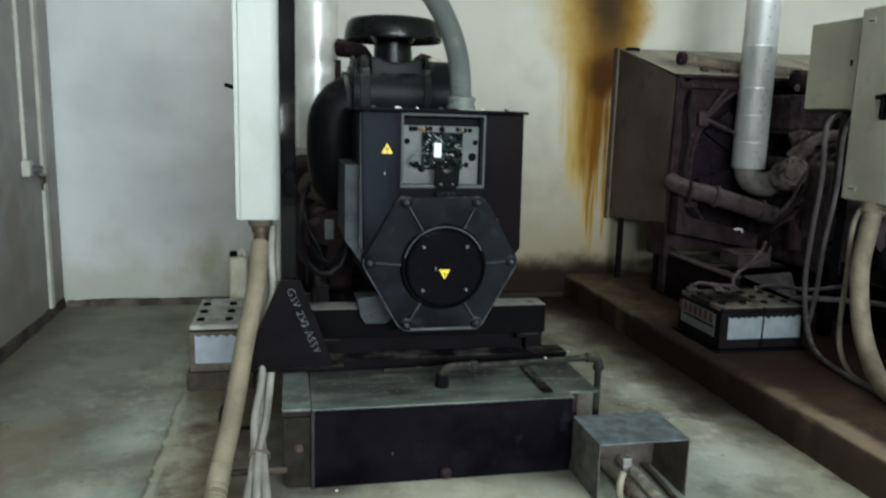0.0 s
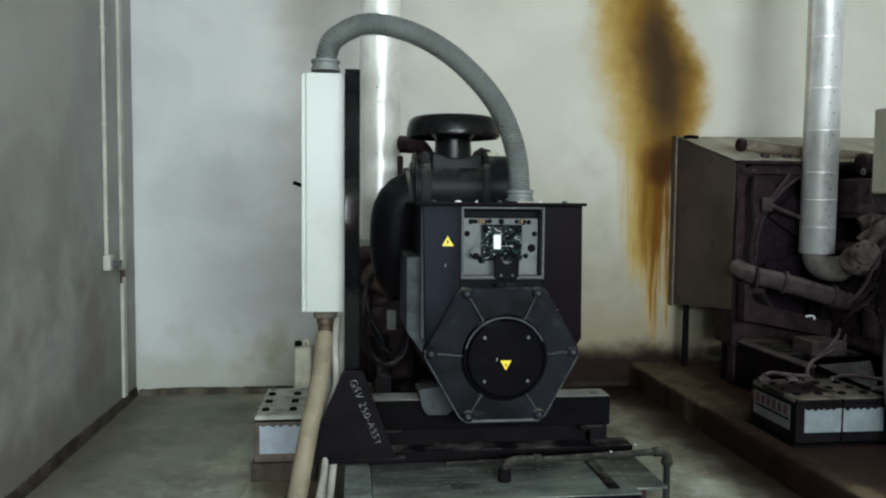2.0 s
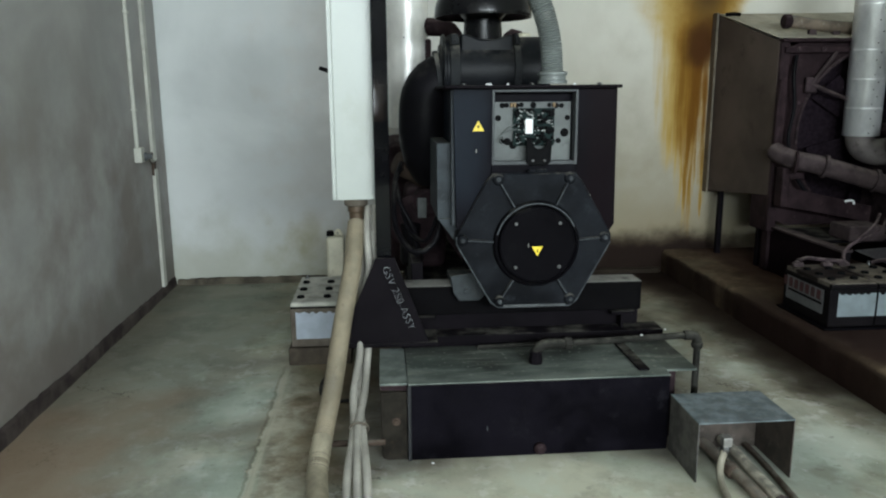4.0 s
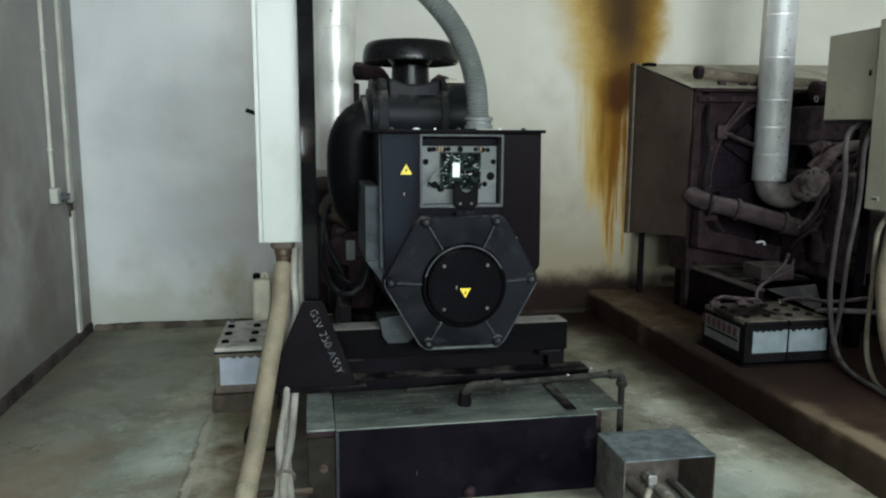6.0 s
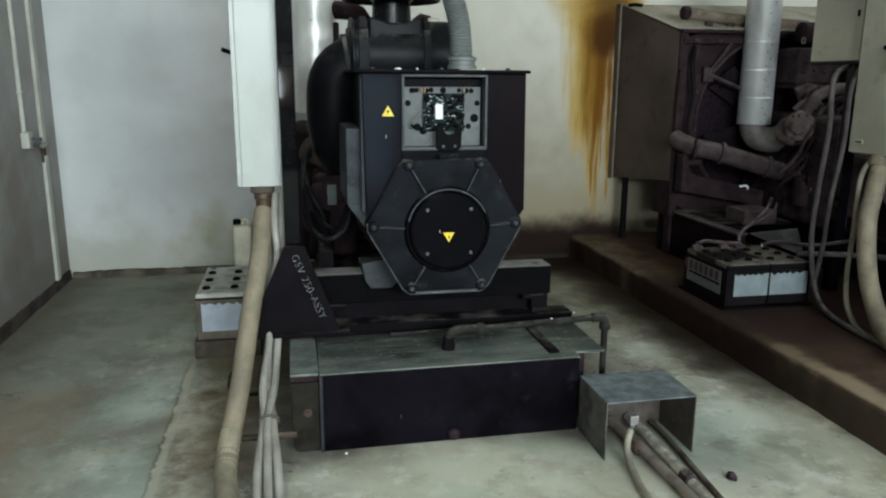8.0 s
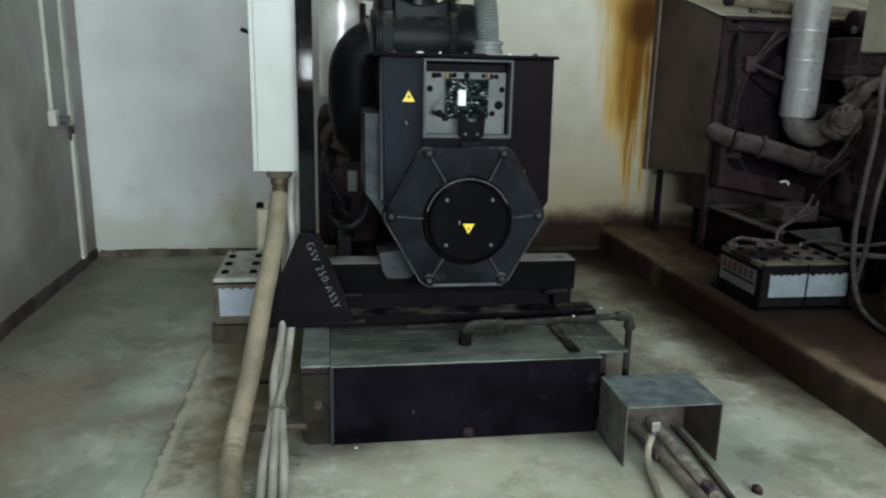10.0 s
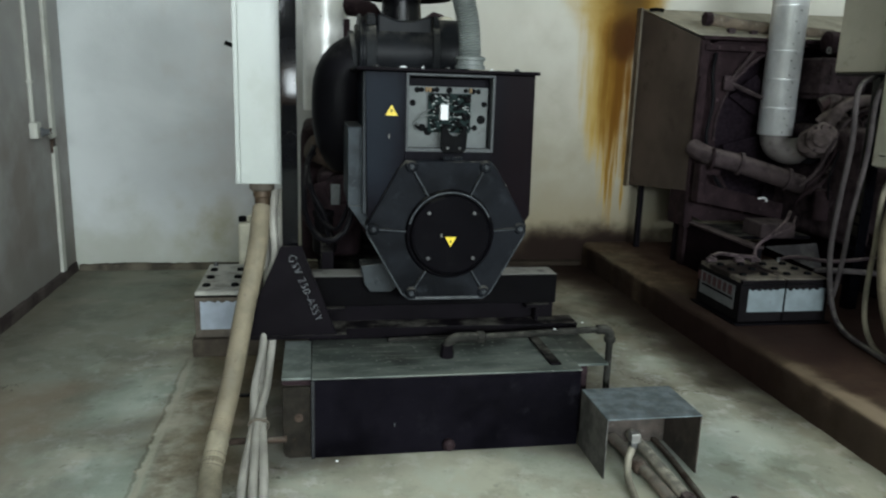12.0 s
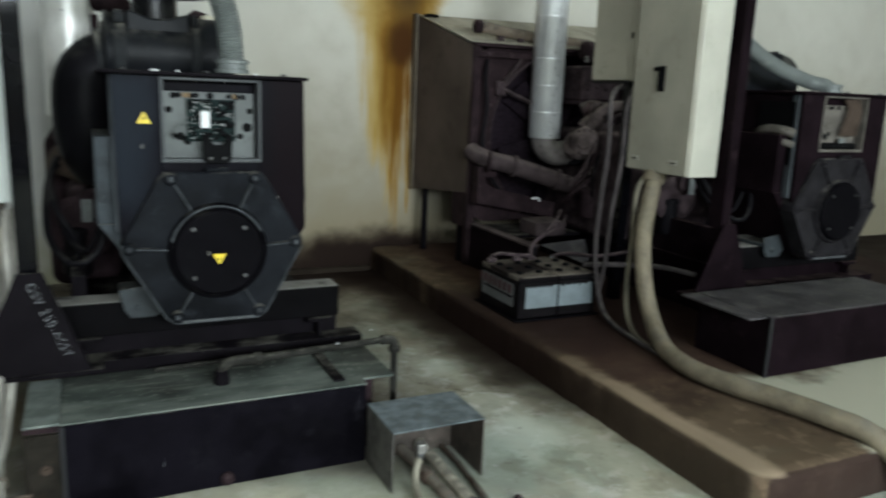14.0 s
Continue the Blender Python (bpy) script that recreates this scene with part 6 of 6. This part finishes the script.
for k in range(6):
    a = radians(60 * k + 20)
    d, s = Vector((math.cos(a), 0, math.sin(a))), Vector((-math.sin(a), 0.45, math.cos(a))).normalized()
    o = Vector((cxr, 4.50, czr))
    blade = bm_new()
    v = [blade.verts.new(q) for q in (o + d * 0.08 - s * 0.05, o + d * 0.46 - s * 0.10, o + d * 0.46 + s * 0.10, o + d * 0.08 + s * 0.05)]
    w = [blade.verts.new(q.co + Vector((0, 0.006, 0))) for q in v]
    blade.faces.new(v)
    blade.faces.new(w[::-1])
    for i in range(4):
        blade.faces.new((v[i], w[i], w[(i + 1) % 4], v[(i + 1) % 4]))
    part("fan_blade", blade, COREDARK, fan)
part("guard_ring", tube(bm_new(), [(cxr + (rr0 + 0.012) * math.cos(radians(a)), 4.432, czr + (rr0 + 0.012) * math.sin(radians(a))) for a in range(95, 191, 10)], 0.009, 8, 0.03), ENGINEDUST, rd)
for a in range(100, 270, 20):
    part("shroud_bolt", lathe(bm_new(), (cxr + 0.585 * math.cos(radians(a)), 4.452, czr + 0.585 * math.sin(radians(a))), (0, -1, 0), [(0.014, 0), (0.014, 0.006), (0.009, 0.008), (0.009, 0.016)], 6), ENGINEDUST, rd)
part("stay", rod(bm_new(), (2.595, 4.41, 1.32), (2.74, 4.40, 1.52), 0.011), DUSTYPIPE, rd)
part("stay_plate", box(bm_new(), 2.565, 2.635, 4.40, 4.42, 1.28, 1.37, 0.006), ENGINEDUST, rd)
part("top_rail", box(bm_new(), 2.42, 3.0, 4.405, 4.44, 1.515, 1.553, 0.005), GREASY, rd)
for x in (2.50, 2.66, 2.83):
    part("rail_bolt", lathe(bm_new(), (x, 4.406, 1.534), (0, -1, 0), [(0.015, 0), (0.015, 0.006), (0.009, 0.008), (0.009, 0.018)], 6), ENGINEDUST, rd)
part("drain_hose", tube(bm_new(), [(2.50, 4.42, 1.50), (2.475, 4.39, 1.38), (2.49, 4.38, 1.2), (2.47, 4.38, 1.0), (2.52, 4.37, 0.8), (2.62, 4.36, 0.66)], 0.012, 10, 0.03), RUBBER, rd)
part("stay", rod(bm_new(), (2.60, 4.41, 1.33), (2.90, 4.38, 1.21), 0.012), DUSTYPIPE, rd)
for x in (2.45, 3.72):
    part("leg", box(bm_new(), x - 0.025, x + 0.025, 4.45, 4.52, 0.166, 0.43, 0.004), GREASY, rd)

dk = thing("air_duct", "flared brown sheet-metal air duct between radiator and wall", "duct")


def sheet(a, b, c, d, thick):
    bm = bm_new()
    q = [Vector(p) for p in (a, b, c, d)]
    n = (q[1] - q[0]).cross(q[3] - q[0]).normalized() * thick
    lo = [bm.verts.new(p) for p in q]
    hi = [bm.verts.new(p + n) for p in q]
    bm.faces.new(lo[::-1])
    bm.faces.new(hi)
    for i in range(4):
        bm.faces.new((lo[i], lo[(i + 1) % 4], hi[(i + 1) % 4], hi[i]))
    return bm


part("side_sheet", sheet((2.312, 5.12, 0.60), (2.312, 5.12, 1.80), (2.395, 4.44, 1.585), (2.40, 4.44, 0.655), 0.006), DUCT, dk)
part("side_sheet", sheet((3.95, 5.12, 0.60), (3.80, 4.67, 0.655), (3.80, 4.67, 1.585), (3.95, 5.12, 1.80), 0.006), DUCT, dk)
part("top_sheet", sheet((2.312, 5.12, 1.803), (3.95, 5.12, 1.825), (3.80, 4.44, 1.604), (2.395, 4.44, 1.604), -0.005), DUCTTOP, dk)
part("bottom_sheet", sheet((2.318, 5.12, 0.60), (2.402, 4.67, 0.655), (3.80, 4.67, 0.655), (3.94, 5.12, 0.60), -0.005), DUCT, dk)
fl = bm_new()
box(fl, 2.295, 2.310, 5.10, 5.168, 0.59, 1.815, 0.003)
part("wall_flange", fl, surface("pale_flange", (0.13, 0.105, 0.075), worn=(0.06, 0.04, 0.024), rough=0.7, var=0.25, big=8), dk, "pale flange strip at the wall")
for x, y in ((2.36, 5.0), (2.45, 4.60)):
    part("leg", box(bm_new(), x - 0.018, x + 0.018, y - 0.018, y + 0.018, 0.166, 0.66, 0.003), BLACKFLAT, dk)
hangtool = bm_new()
tube(hangtool, [(2.33, 5.05, 1.796), (2.37, 5.03, 1.80), (2.42, 5.02, 1.795)], 0.012, 8, 0.02)
part("rag", hangtool, CHIP, dk)

cp = thing("coolant_pipe", "dusty grey coolant pipe bending across the engine's foot", "pipe")
part("pipe", tube(bm_new(), [(2.405, 4.40, 0.928), (2.415, 4.35, 0.912), (2.46, 4.27, 0.886), (2.57, 4.21, 0.862), (2.80, 4.15, 0.795), (2.96, 4.12, 0.745), (3.05, 4.11, 0.735)], 0.056, 20, 0.02), DUSTYPIPE, cp)
part("hose_end", tube(bm_new(), [(3.03, 4.11, 0.735), (3.10, 4.12, 0.75), (3.14, 4.14, 0.82), (3.15, 4.16, 0.92)], 0.060, 20, 0.02), DUSTYPIPE, cp)
for c, w in (((2.44, 4.245, 0.876), (1, -0.35, -0.1)), ((2.975, 4.118, 0.743), (1, -0.1, -0.2)), ((3.149, 4.15, 0.87), (0.1, 0.1, 1))):
    part("hose_clamp", lathe(bm_new(), c, w, [(0.060, 0), (0.066, 0.002), (0.066, 0.016), (0.060, 0.018)], 24), GREASY, cp)
part("riser", tube(bm_new(), [(2.40, 4.40, 0.97), (2.398, 4.395, 1.08), (2.402, 4.40, 1.22), (2.415, 4.41, 1.36)], 0.013, 12, 0.03), GREASY, cp)
part("bracket", box(bm_new(), 2.40, 2.45, 4.28, 4.37, 0.60, 0.84, 0.01), GREASY, cp)
part("bracket_arm", box(bm_new(), 2.45, 2.54, 4.29, 4.35, 0.77, 0.81, 0.006), GREASY, cp)

tb = thing("turbocharger", "dust-caked turbocharger and manifold of the older engine", "turbocharger")
t = bm_new()
lathe(t, (3.10, 4.14, 0.985), (-0.75, -0.25, 0.05), [(0.06, -0.12), (0.095, -0.10), (0.105, -0.04), (0.075, -0.01), (0.075, 0.04), (0.09, 0.06), (0.085, 0.13), (0.06, 0.16)], 28)
part("housing", t, TURBODUST, tb)
part("volute", tube(bm_new(), [(3.17, 4.12, 1.0), (3.20, 4.11, 1.07), (3.17, 4.10, 1.13), (3.10, 4.10, 1.15), (3.05, 4.12, 1.10)], 0.045, 16, 0.02), TURBODUST, tb)
part("oil_pipe", tube(bm_new(), [(3.06, 4.08, 0.93), (3.05, 4.05, 0.86), (3.04, 4.05, 0.80), (2.99, 4.08, 0.77)], 0.014, 10, 0.02), DUSTYPIPE, tb)
part("flange", box(bm_new(), 3.09, 3.16, 4.10, 4.2, 1.17, 1.27, 0.01), TURBODUST, tb)
part("manifold", tube(bm_new(), [(3.07, 4.17, 1.21), (3.12, 4.15, 1.235), (3.19, 4.13, 1.225), (3.3, 4.05, 1.23), (3.45, 4.0, 1.23)], 0.045, 16, 0.02), surface("rusty_manifold", (0.040, 0.020, 0.021), worn=(0.06, 0.036, 0.036), dusty=0.5, rough=0.8, var=0.4, big=10), tb)
part("link_pipe", tube(bm_new(), [(3.18, 4.08, 1.02), (3.30, 4.0, 1.08), (3.42, 3.95, 1.16)], 0.028, 12, 0.02), DUSTYPIPE, tb)

rnd = random.Random(11)
for k in range(7):
    x, z = 3.20 + 0.045 * k, 0.72 + 0.05 * rnd.random()
    part("fuel_line", tube(bm_new(), [(x - 0.30, 4.02, z), (x - 0.22, 3.98, z + 0.12), (x - 0.16 + 0.05 * rnd.random(), 3.99, z + 0.30), (x - 0.05, 3.97, z + 0.42), (x, 3.93, z + 0.46)], 0.006 + 0.004 * rnd.random(), 8, 0.02), GREASY if k % 2 else DUSTYPIPE, tb)
for x, y, z, r in ((3.02, 4.06, 1.08, 0.034), (3.13, 4.03, 0.96, 0.040), (3.21, 4.02, 1.10, 0.030), (3.08, 4.04, 0.84, 0.028), (3.25, 3.98, 0.92, 0.036)):
    part("fitting", lathe(bm_new(), (x, y, z), (-0.3, -1, 0.2), [(r, -0.03), (r * 1.15, -0.02), (r * 1.15, 0.02), (r * 0.7, 0.03), (r * 0.55, 0.05)], 8), TURBODUST, tb)
part("clamp_band", lathe(bm_new(), (3.045, 4.175, 0.965), (-0.75, -0.25, 0.05), [(0.098, -0.02), (0.106, -0.018), (0.106, 0.018), (0.098, 0.02)], 28), RUBBER, tb)

part("compressor", lathe(bm_new(), (3.02, 4.05, 1.02), (-0.55, -0.8, 0.12), [(0.05, -0.05), (0.088, -0.04), (0.095, 0.0), (0.082, 0.03), (0.052, 0.042), (0.05, 0.075), (0.035, 0.08)], 26), TURBODUST, tb)
for a in range(0, 360, 60):
    o = Vector((3.02, 4.05, 1.02)) + Vector((0.80, -0.55, 0.1)).normalized() * 0.074 * math.cos(radians(a)) + Vector((0.0, 0.1, 1.0)).normalized() * 0.074 * math.sin(radians(a)) + Vector((-0.55, -0.8, 0.12)).normalized() * 0.028
    part("housing_bolt", lathe(bm_new(), o, (-0.55, -0.8, 0.12), [(0.010, 0), (0.010, 0.010), (0.006, 0.014)], 6), DUSTYPIPE, tb)
part("outlet_pipe", tube(bm_new(), [(3.06, 4.06, 1.10), (3.08, 4.03, 1.18), (3.15, 4.0, 1.235), (3.27, 3.96, 1.25), (3.40, 3.93, 1.24)], 0.034, 14, 0.02), TURBODUST, tb)
part("drain_pipe", tube(bm_new(), [(3.10, 4.06, 0.92), (3.12, 4.04, 0.84), (3.10, 4.03, 0.74), (3.05, 4.04, 0.64)], 0.017, 10, 0.02), ENGINEDUST, tb)
for c, w, r in (((2.60, 4.195, 0.854), (1, -0.22, -0.2), 0.062), ((2.88, 4.135, 0.772), (1, -0.15, -0.25), 0.062)):
    part("flange_ring", lathe(bm_new(), c, w, [(0.055, -0.012), (r + 0.006, -0.010), (r + 0.008, 0.010), (0.055, 0.012)], 16), DUSTYPIPE, cp)

uh = thing("upper_coolant_pipe", "brown upper coolant pipe over the radiator", "pipe")
part("pipe", tube(bm_new(), [(2.455, 4.50, 1.704), (2.54, 4.50, 1.699), (2.68, 4.51, 1.682), (2.88, 4.52, 1.668), (3.1, 4.53, 1.655), (3.35, 4.54, 1.645)], 0.036, 16, 0.02), surface("brown_hose", (0.15, 0.115, 0.085), worn=(0.26, 0.225, 0.18), dusty=0.6, rough=0.75, var=0.4, big=9), uh)
part("end_cap", lathe(bm_new(), (2.44, 4.50, 1.704), (1, 0, 0), [(0.036, 0), (0.042, 0.006), (0.042, 0.04), (0.036, 0.046)], 16), GREASY, uh)
for x in (2.63, 2.78):
    part("support", box(bm_new(), x - 0.02, x + 0.025, 4.49, 4.525, 1.60, 1.66, 0.004), DUSTYPIPE, uh)
part("silencer", lathe(bm_new(), (3.12, 4.28, 1.585), (1, 0, 0), [(0.04, 0), (0.062, 0.01), (0.062, 0.36), (0.04, 0.37)], 24), GREASY, uh)
part("lifting_eye", tube(bm_new(), [(3.088 + 0.011 * math.cos(radians(q)), 4.19, 1.530 + 0.018 * math.sin(radians(q))) for q in range(0, 361, 30)], 0.004, 8, 0.01), CABLEDULL, uh, "pale lifting eye")
low = thing("skid_frame", "greasy angle-iron frame at the engine's foot", "frame")
part("rail", box(bm_new(), 2.43, 2.50, 3.69, 4.62, 0.443, 0.457, 0.004), DUSTYPIPE, low)
part("rail_web", box(bm_new(), 2.446, 2.456, 3.70, 4.61, 0.166, 0.443, 0.003), OLDBLACK, low)
for y in (3.72, 4.58):
    part("leg", box(bm_new(), 2.460, 2.496, y - 0.018, y + 0.018, 0.166, 0.442, 0.003), BLACKFLAT, low)
part("cross_plate", box(bm_new(), 2.502, 3.0, 4.0, 4.4, 0.43, 0.45, 0.004), BLACKFLAT, low)
part("splash_plate", sheet((2.58, 3.80, 0.432), (2.91, 3.82, 0.446), (2.90, 3.74, 0.332), (2.84, 3.72, 0.322), 0.006), TANKTOP_OILY, low, "dull grey splash plate")
part("block", box(bm_new(), 2.62, 2.84, 3.92, 4.12, 0.452, 0.54, 0.012), DUSTYPIPE, low)
part("sump_guard", sheet((2.44, 4.32, 0.60), (2.44, 4.32, 0.72), (2.98, 4.28, 0.60), (2.98, 4.28, 0.50), 0.01), GREASY, low)
# Clip coloured white to stand for a small highlight.
part("glint_clip", tube(bm_new(), [(2.69, 4.1, 0.658), (2.725, 4.09, 0.664), (2.74, 4.09, 0.652), (2.737, 4.09, 0.642)], 0.006, 8, 0.01), WHITE, low, "small metal clip, white to carry its glint")

# ---- cabinets beside the older set ----
sc = thing("switch_box", "small beige switch box on a black bracket", "switch box")
part("body", box(bm_new(), 2.768, 2.93, 3.30, 3.665, 1.385, 1.835, 0.006), CABINET_OLD, sc)
sd = part("door", box(bm_new(), 2.752, 2.766, 3.305, 3.66, 1.39, 1.83, 0.004), CABINET_OLD, sc)
part("keyhole", box(bm_new(), 2.748, 2.752, 3.33, 3.345, 1.60, 1.63, 0.001), CHIP, sd)
part("bracket_plate", box(bm_new(), 2.76, 2.95, 3.25, 3.66, 1.372, 1.384, 0.002), BLACK, sc)
part("bracket_post", box(bm_new(), 2.86, 2.92, 3.45, 3.51, 0.166, 1.372, 0.004), BLACK, sc)

c2 = thing("floor_conduit", "thick beige conduit bending from cabinet to plinth", "conduit", "conduits on the plinth")
part("tube", tube(bm_new(), [(2.735, 3.05, 0.935), (2.67, 3.0, 0.80), (2.61, 2.95, 0.65), (2.58, 2.88, 0.45), (2.555, 2.78, 0.30), (2.46, 2.57, 0.222), (2.405, 2.34, 0.212), (2.435, 2.14, 0.212), (2.485, 1.98, 0.214), (2.535, 1.80, 0.212), (2.58, 1.66, 0.195), (2.64, 1.52, 0.10), (2.72, 1.36, 0.046), (2.85, 1.1, 0.045)], 0.0405, 18, 0.02), DIRTYCONDUIT, c2)
part("cuff", lathe(bm_new(), (2.735, 3.05, 0.945), (-0.3, -0.15, -1), [(0.048, 0), (0.054, 0.004), (0.054, 0.05), (0.047, 0.055)], 20), DIRTYCONDUIT, c2)


CABLEGREY = surface("dusty_grey_cable", (0.060, 0.051, 0.052), worn=(0.088, 0.078, 0.076), dusty=0.5, rough=0.75, var=0.3, big=10, spec=0.08)
DIRTYCABLE = surface("dirty_cable", (0.17, 0.15, 0.11), worn=(0.09, 0.075, 0.055), dusty=0.4, rough=0.7, var=0.3, big=9)


def plinth_cable(pts, r, mat, label):
    return single("power_cable", tube(bm_new(), pts, r, 12, 0.02), mat, label, "cable", "cables on the plinth")


plinth_cable([(2.77, 3.10, 0.945), (2.71, 3.04, 0.72), (2.66, 2.97, 0.5), (2.635, 2.88, 0.32), (2.54, 2.62, 0.19), (2.49, 2.36, 0.187), (2.515, 2.16, 0.187), (2.56, 2.0, 0.187), (2.61, 1.80, 0.187), (2.65, 1.64, 0.180), (2.70, 1.54, 0.10), (2.8, 1.35, 0.022)], 0.022, DIRTYCABLE, "soiled pale cable beside the thick conduit")
plinth_cable([(2.74, 3.10, 0.945), (2.64, 3.06, 0.85), (2.62, 3.04, 0.60), (2.58, 3.0, 0.38), (2.56, 2.95, 0.25), (2.53, 2.84, 0.182), (2.49, 2.68, 0.178)], 0.012, DIRTYCABLE, "soiled pale short cable under the beige cabinet")
plinth_cable([(2.80, 3.42, 1.37), (2.60, 3.27, 1.30), (2.565, 3.22, 1.05), (2.55, 3.23, 0.75), (2.55, 3.235, 0.52), (2.55, 3.18, 0.30), (2.53, 3.06, 0.20), (2.485, 2.80, 0.182), (2.46, 2.58, 0.18)], 0.0130, CABLEGREY, "dusty grey cable looping down to the plinth")
plinth_cable([(2.82, 3.36, 1.37), (2.66, 3.22, 1.25), (2.64, 3.20, 1.0), (2.605, 3.20, 0.72), (2.60, 3.21, 0.48), (2.57, 3.20, 0.33), (2.55, 3.19, 0.28)], 0.0115, CABLEGREY, "thin dusty cable joining the looped one")
plinth_cable([(2.60, 3.40, 0.40), (2.80, 3.32, 0.405), (3.0, 3.22, 0.40), (3.15, 3.12, 0.37)], 0.014, CABLEGREY, "dusty cable stretched towards the skid")
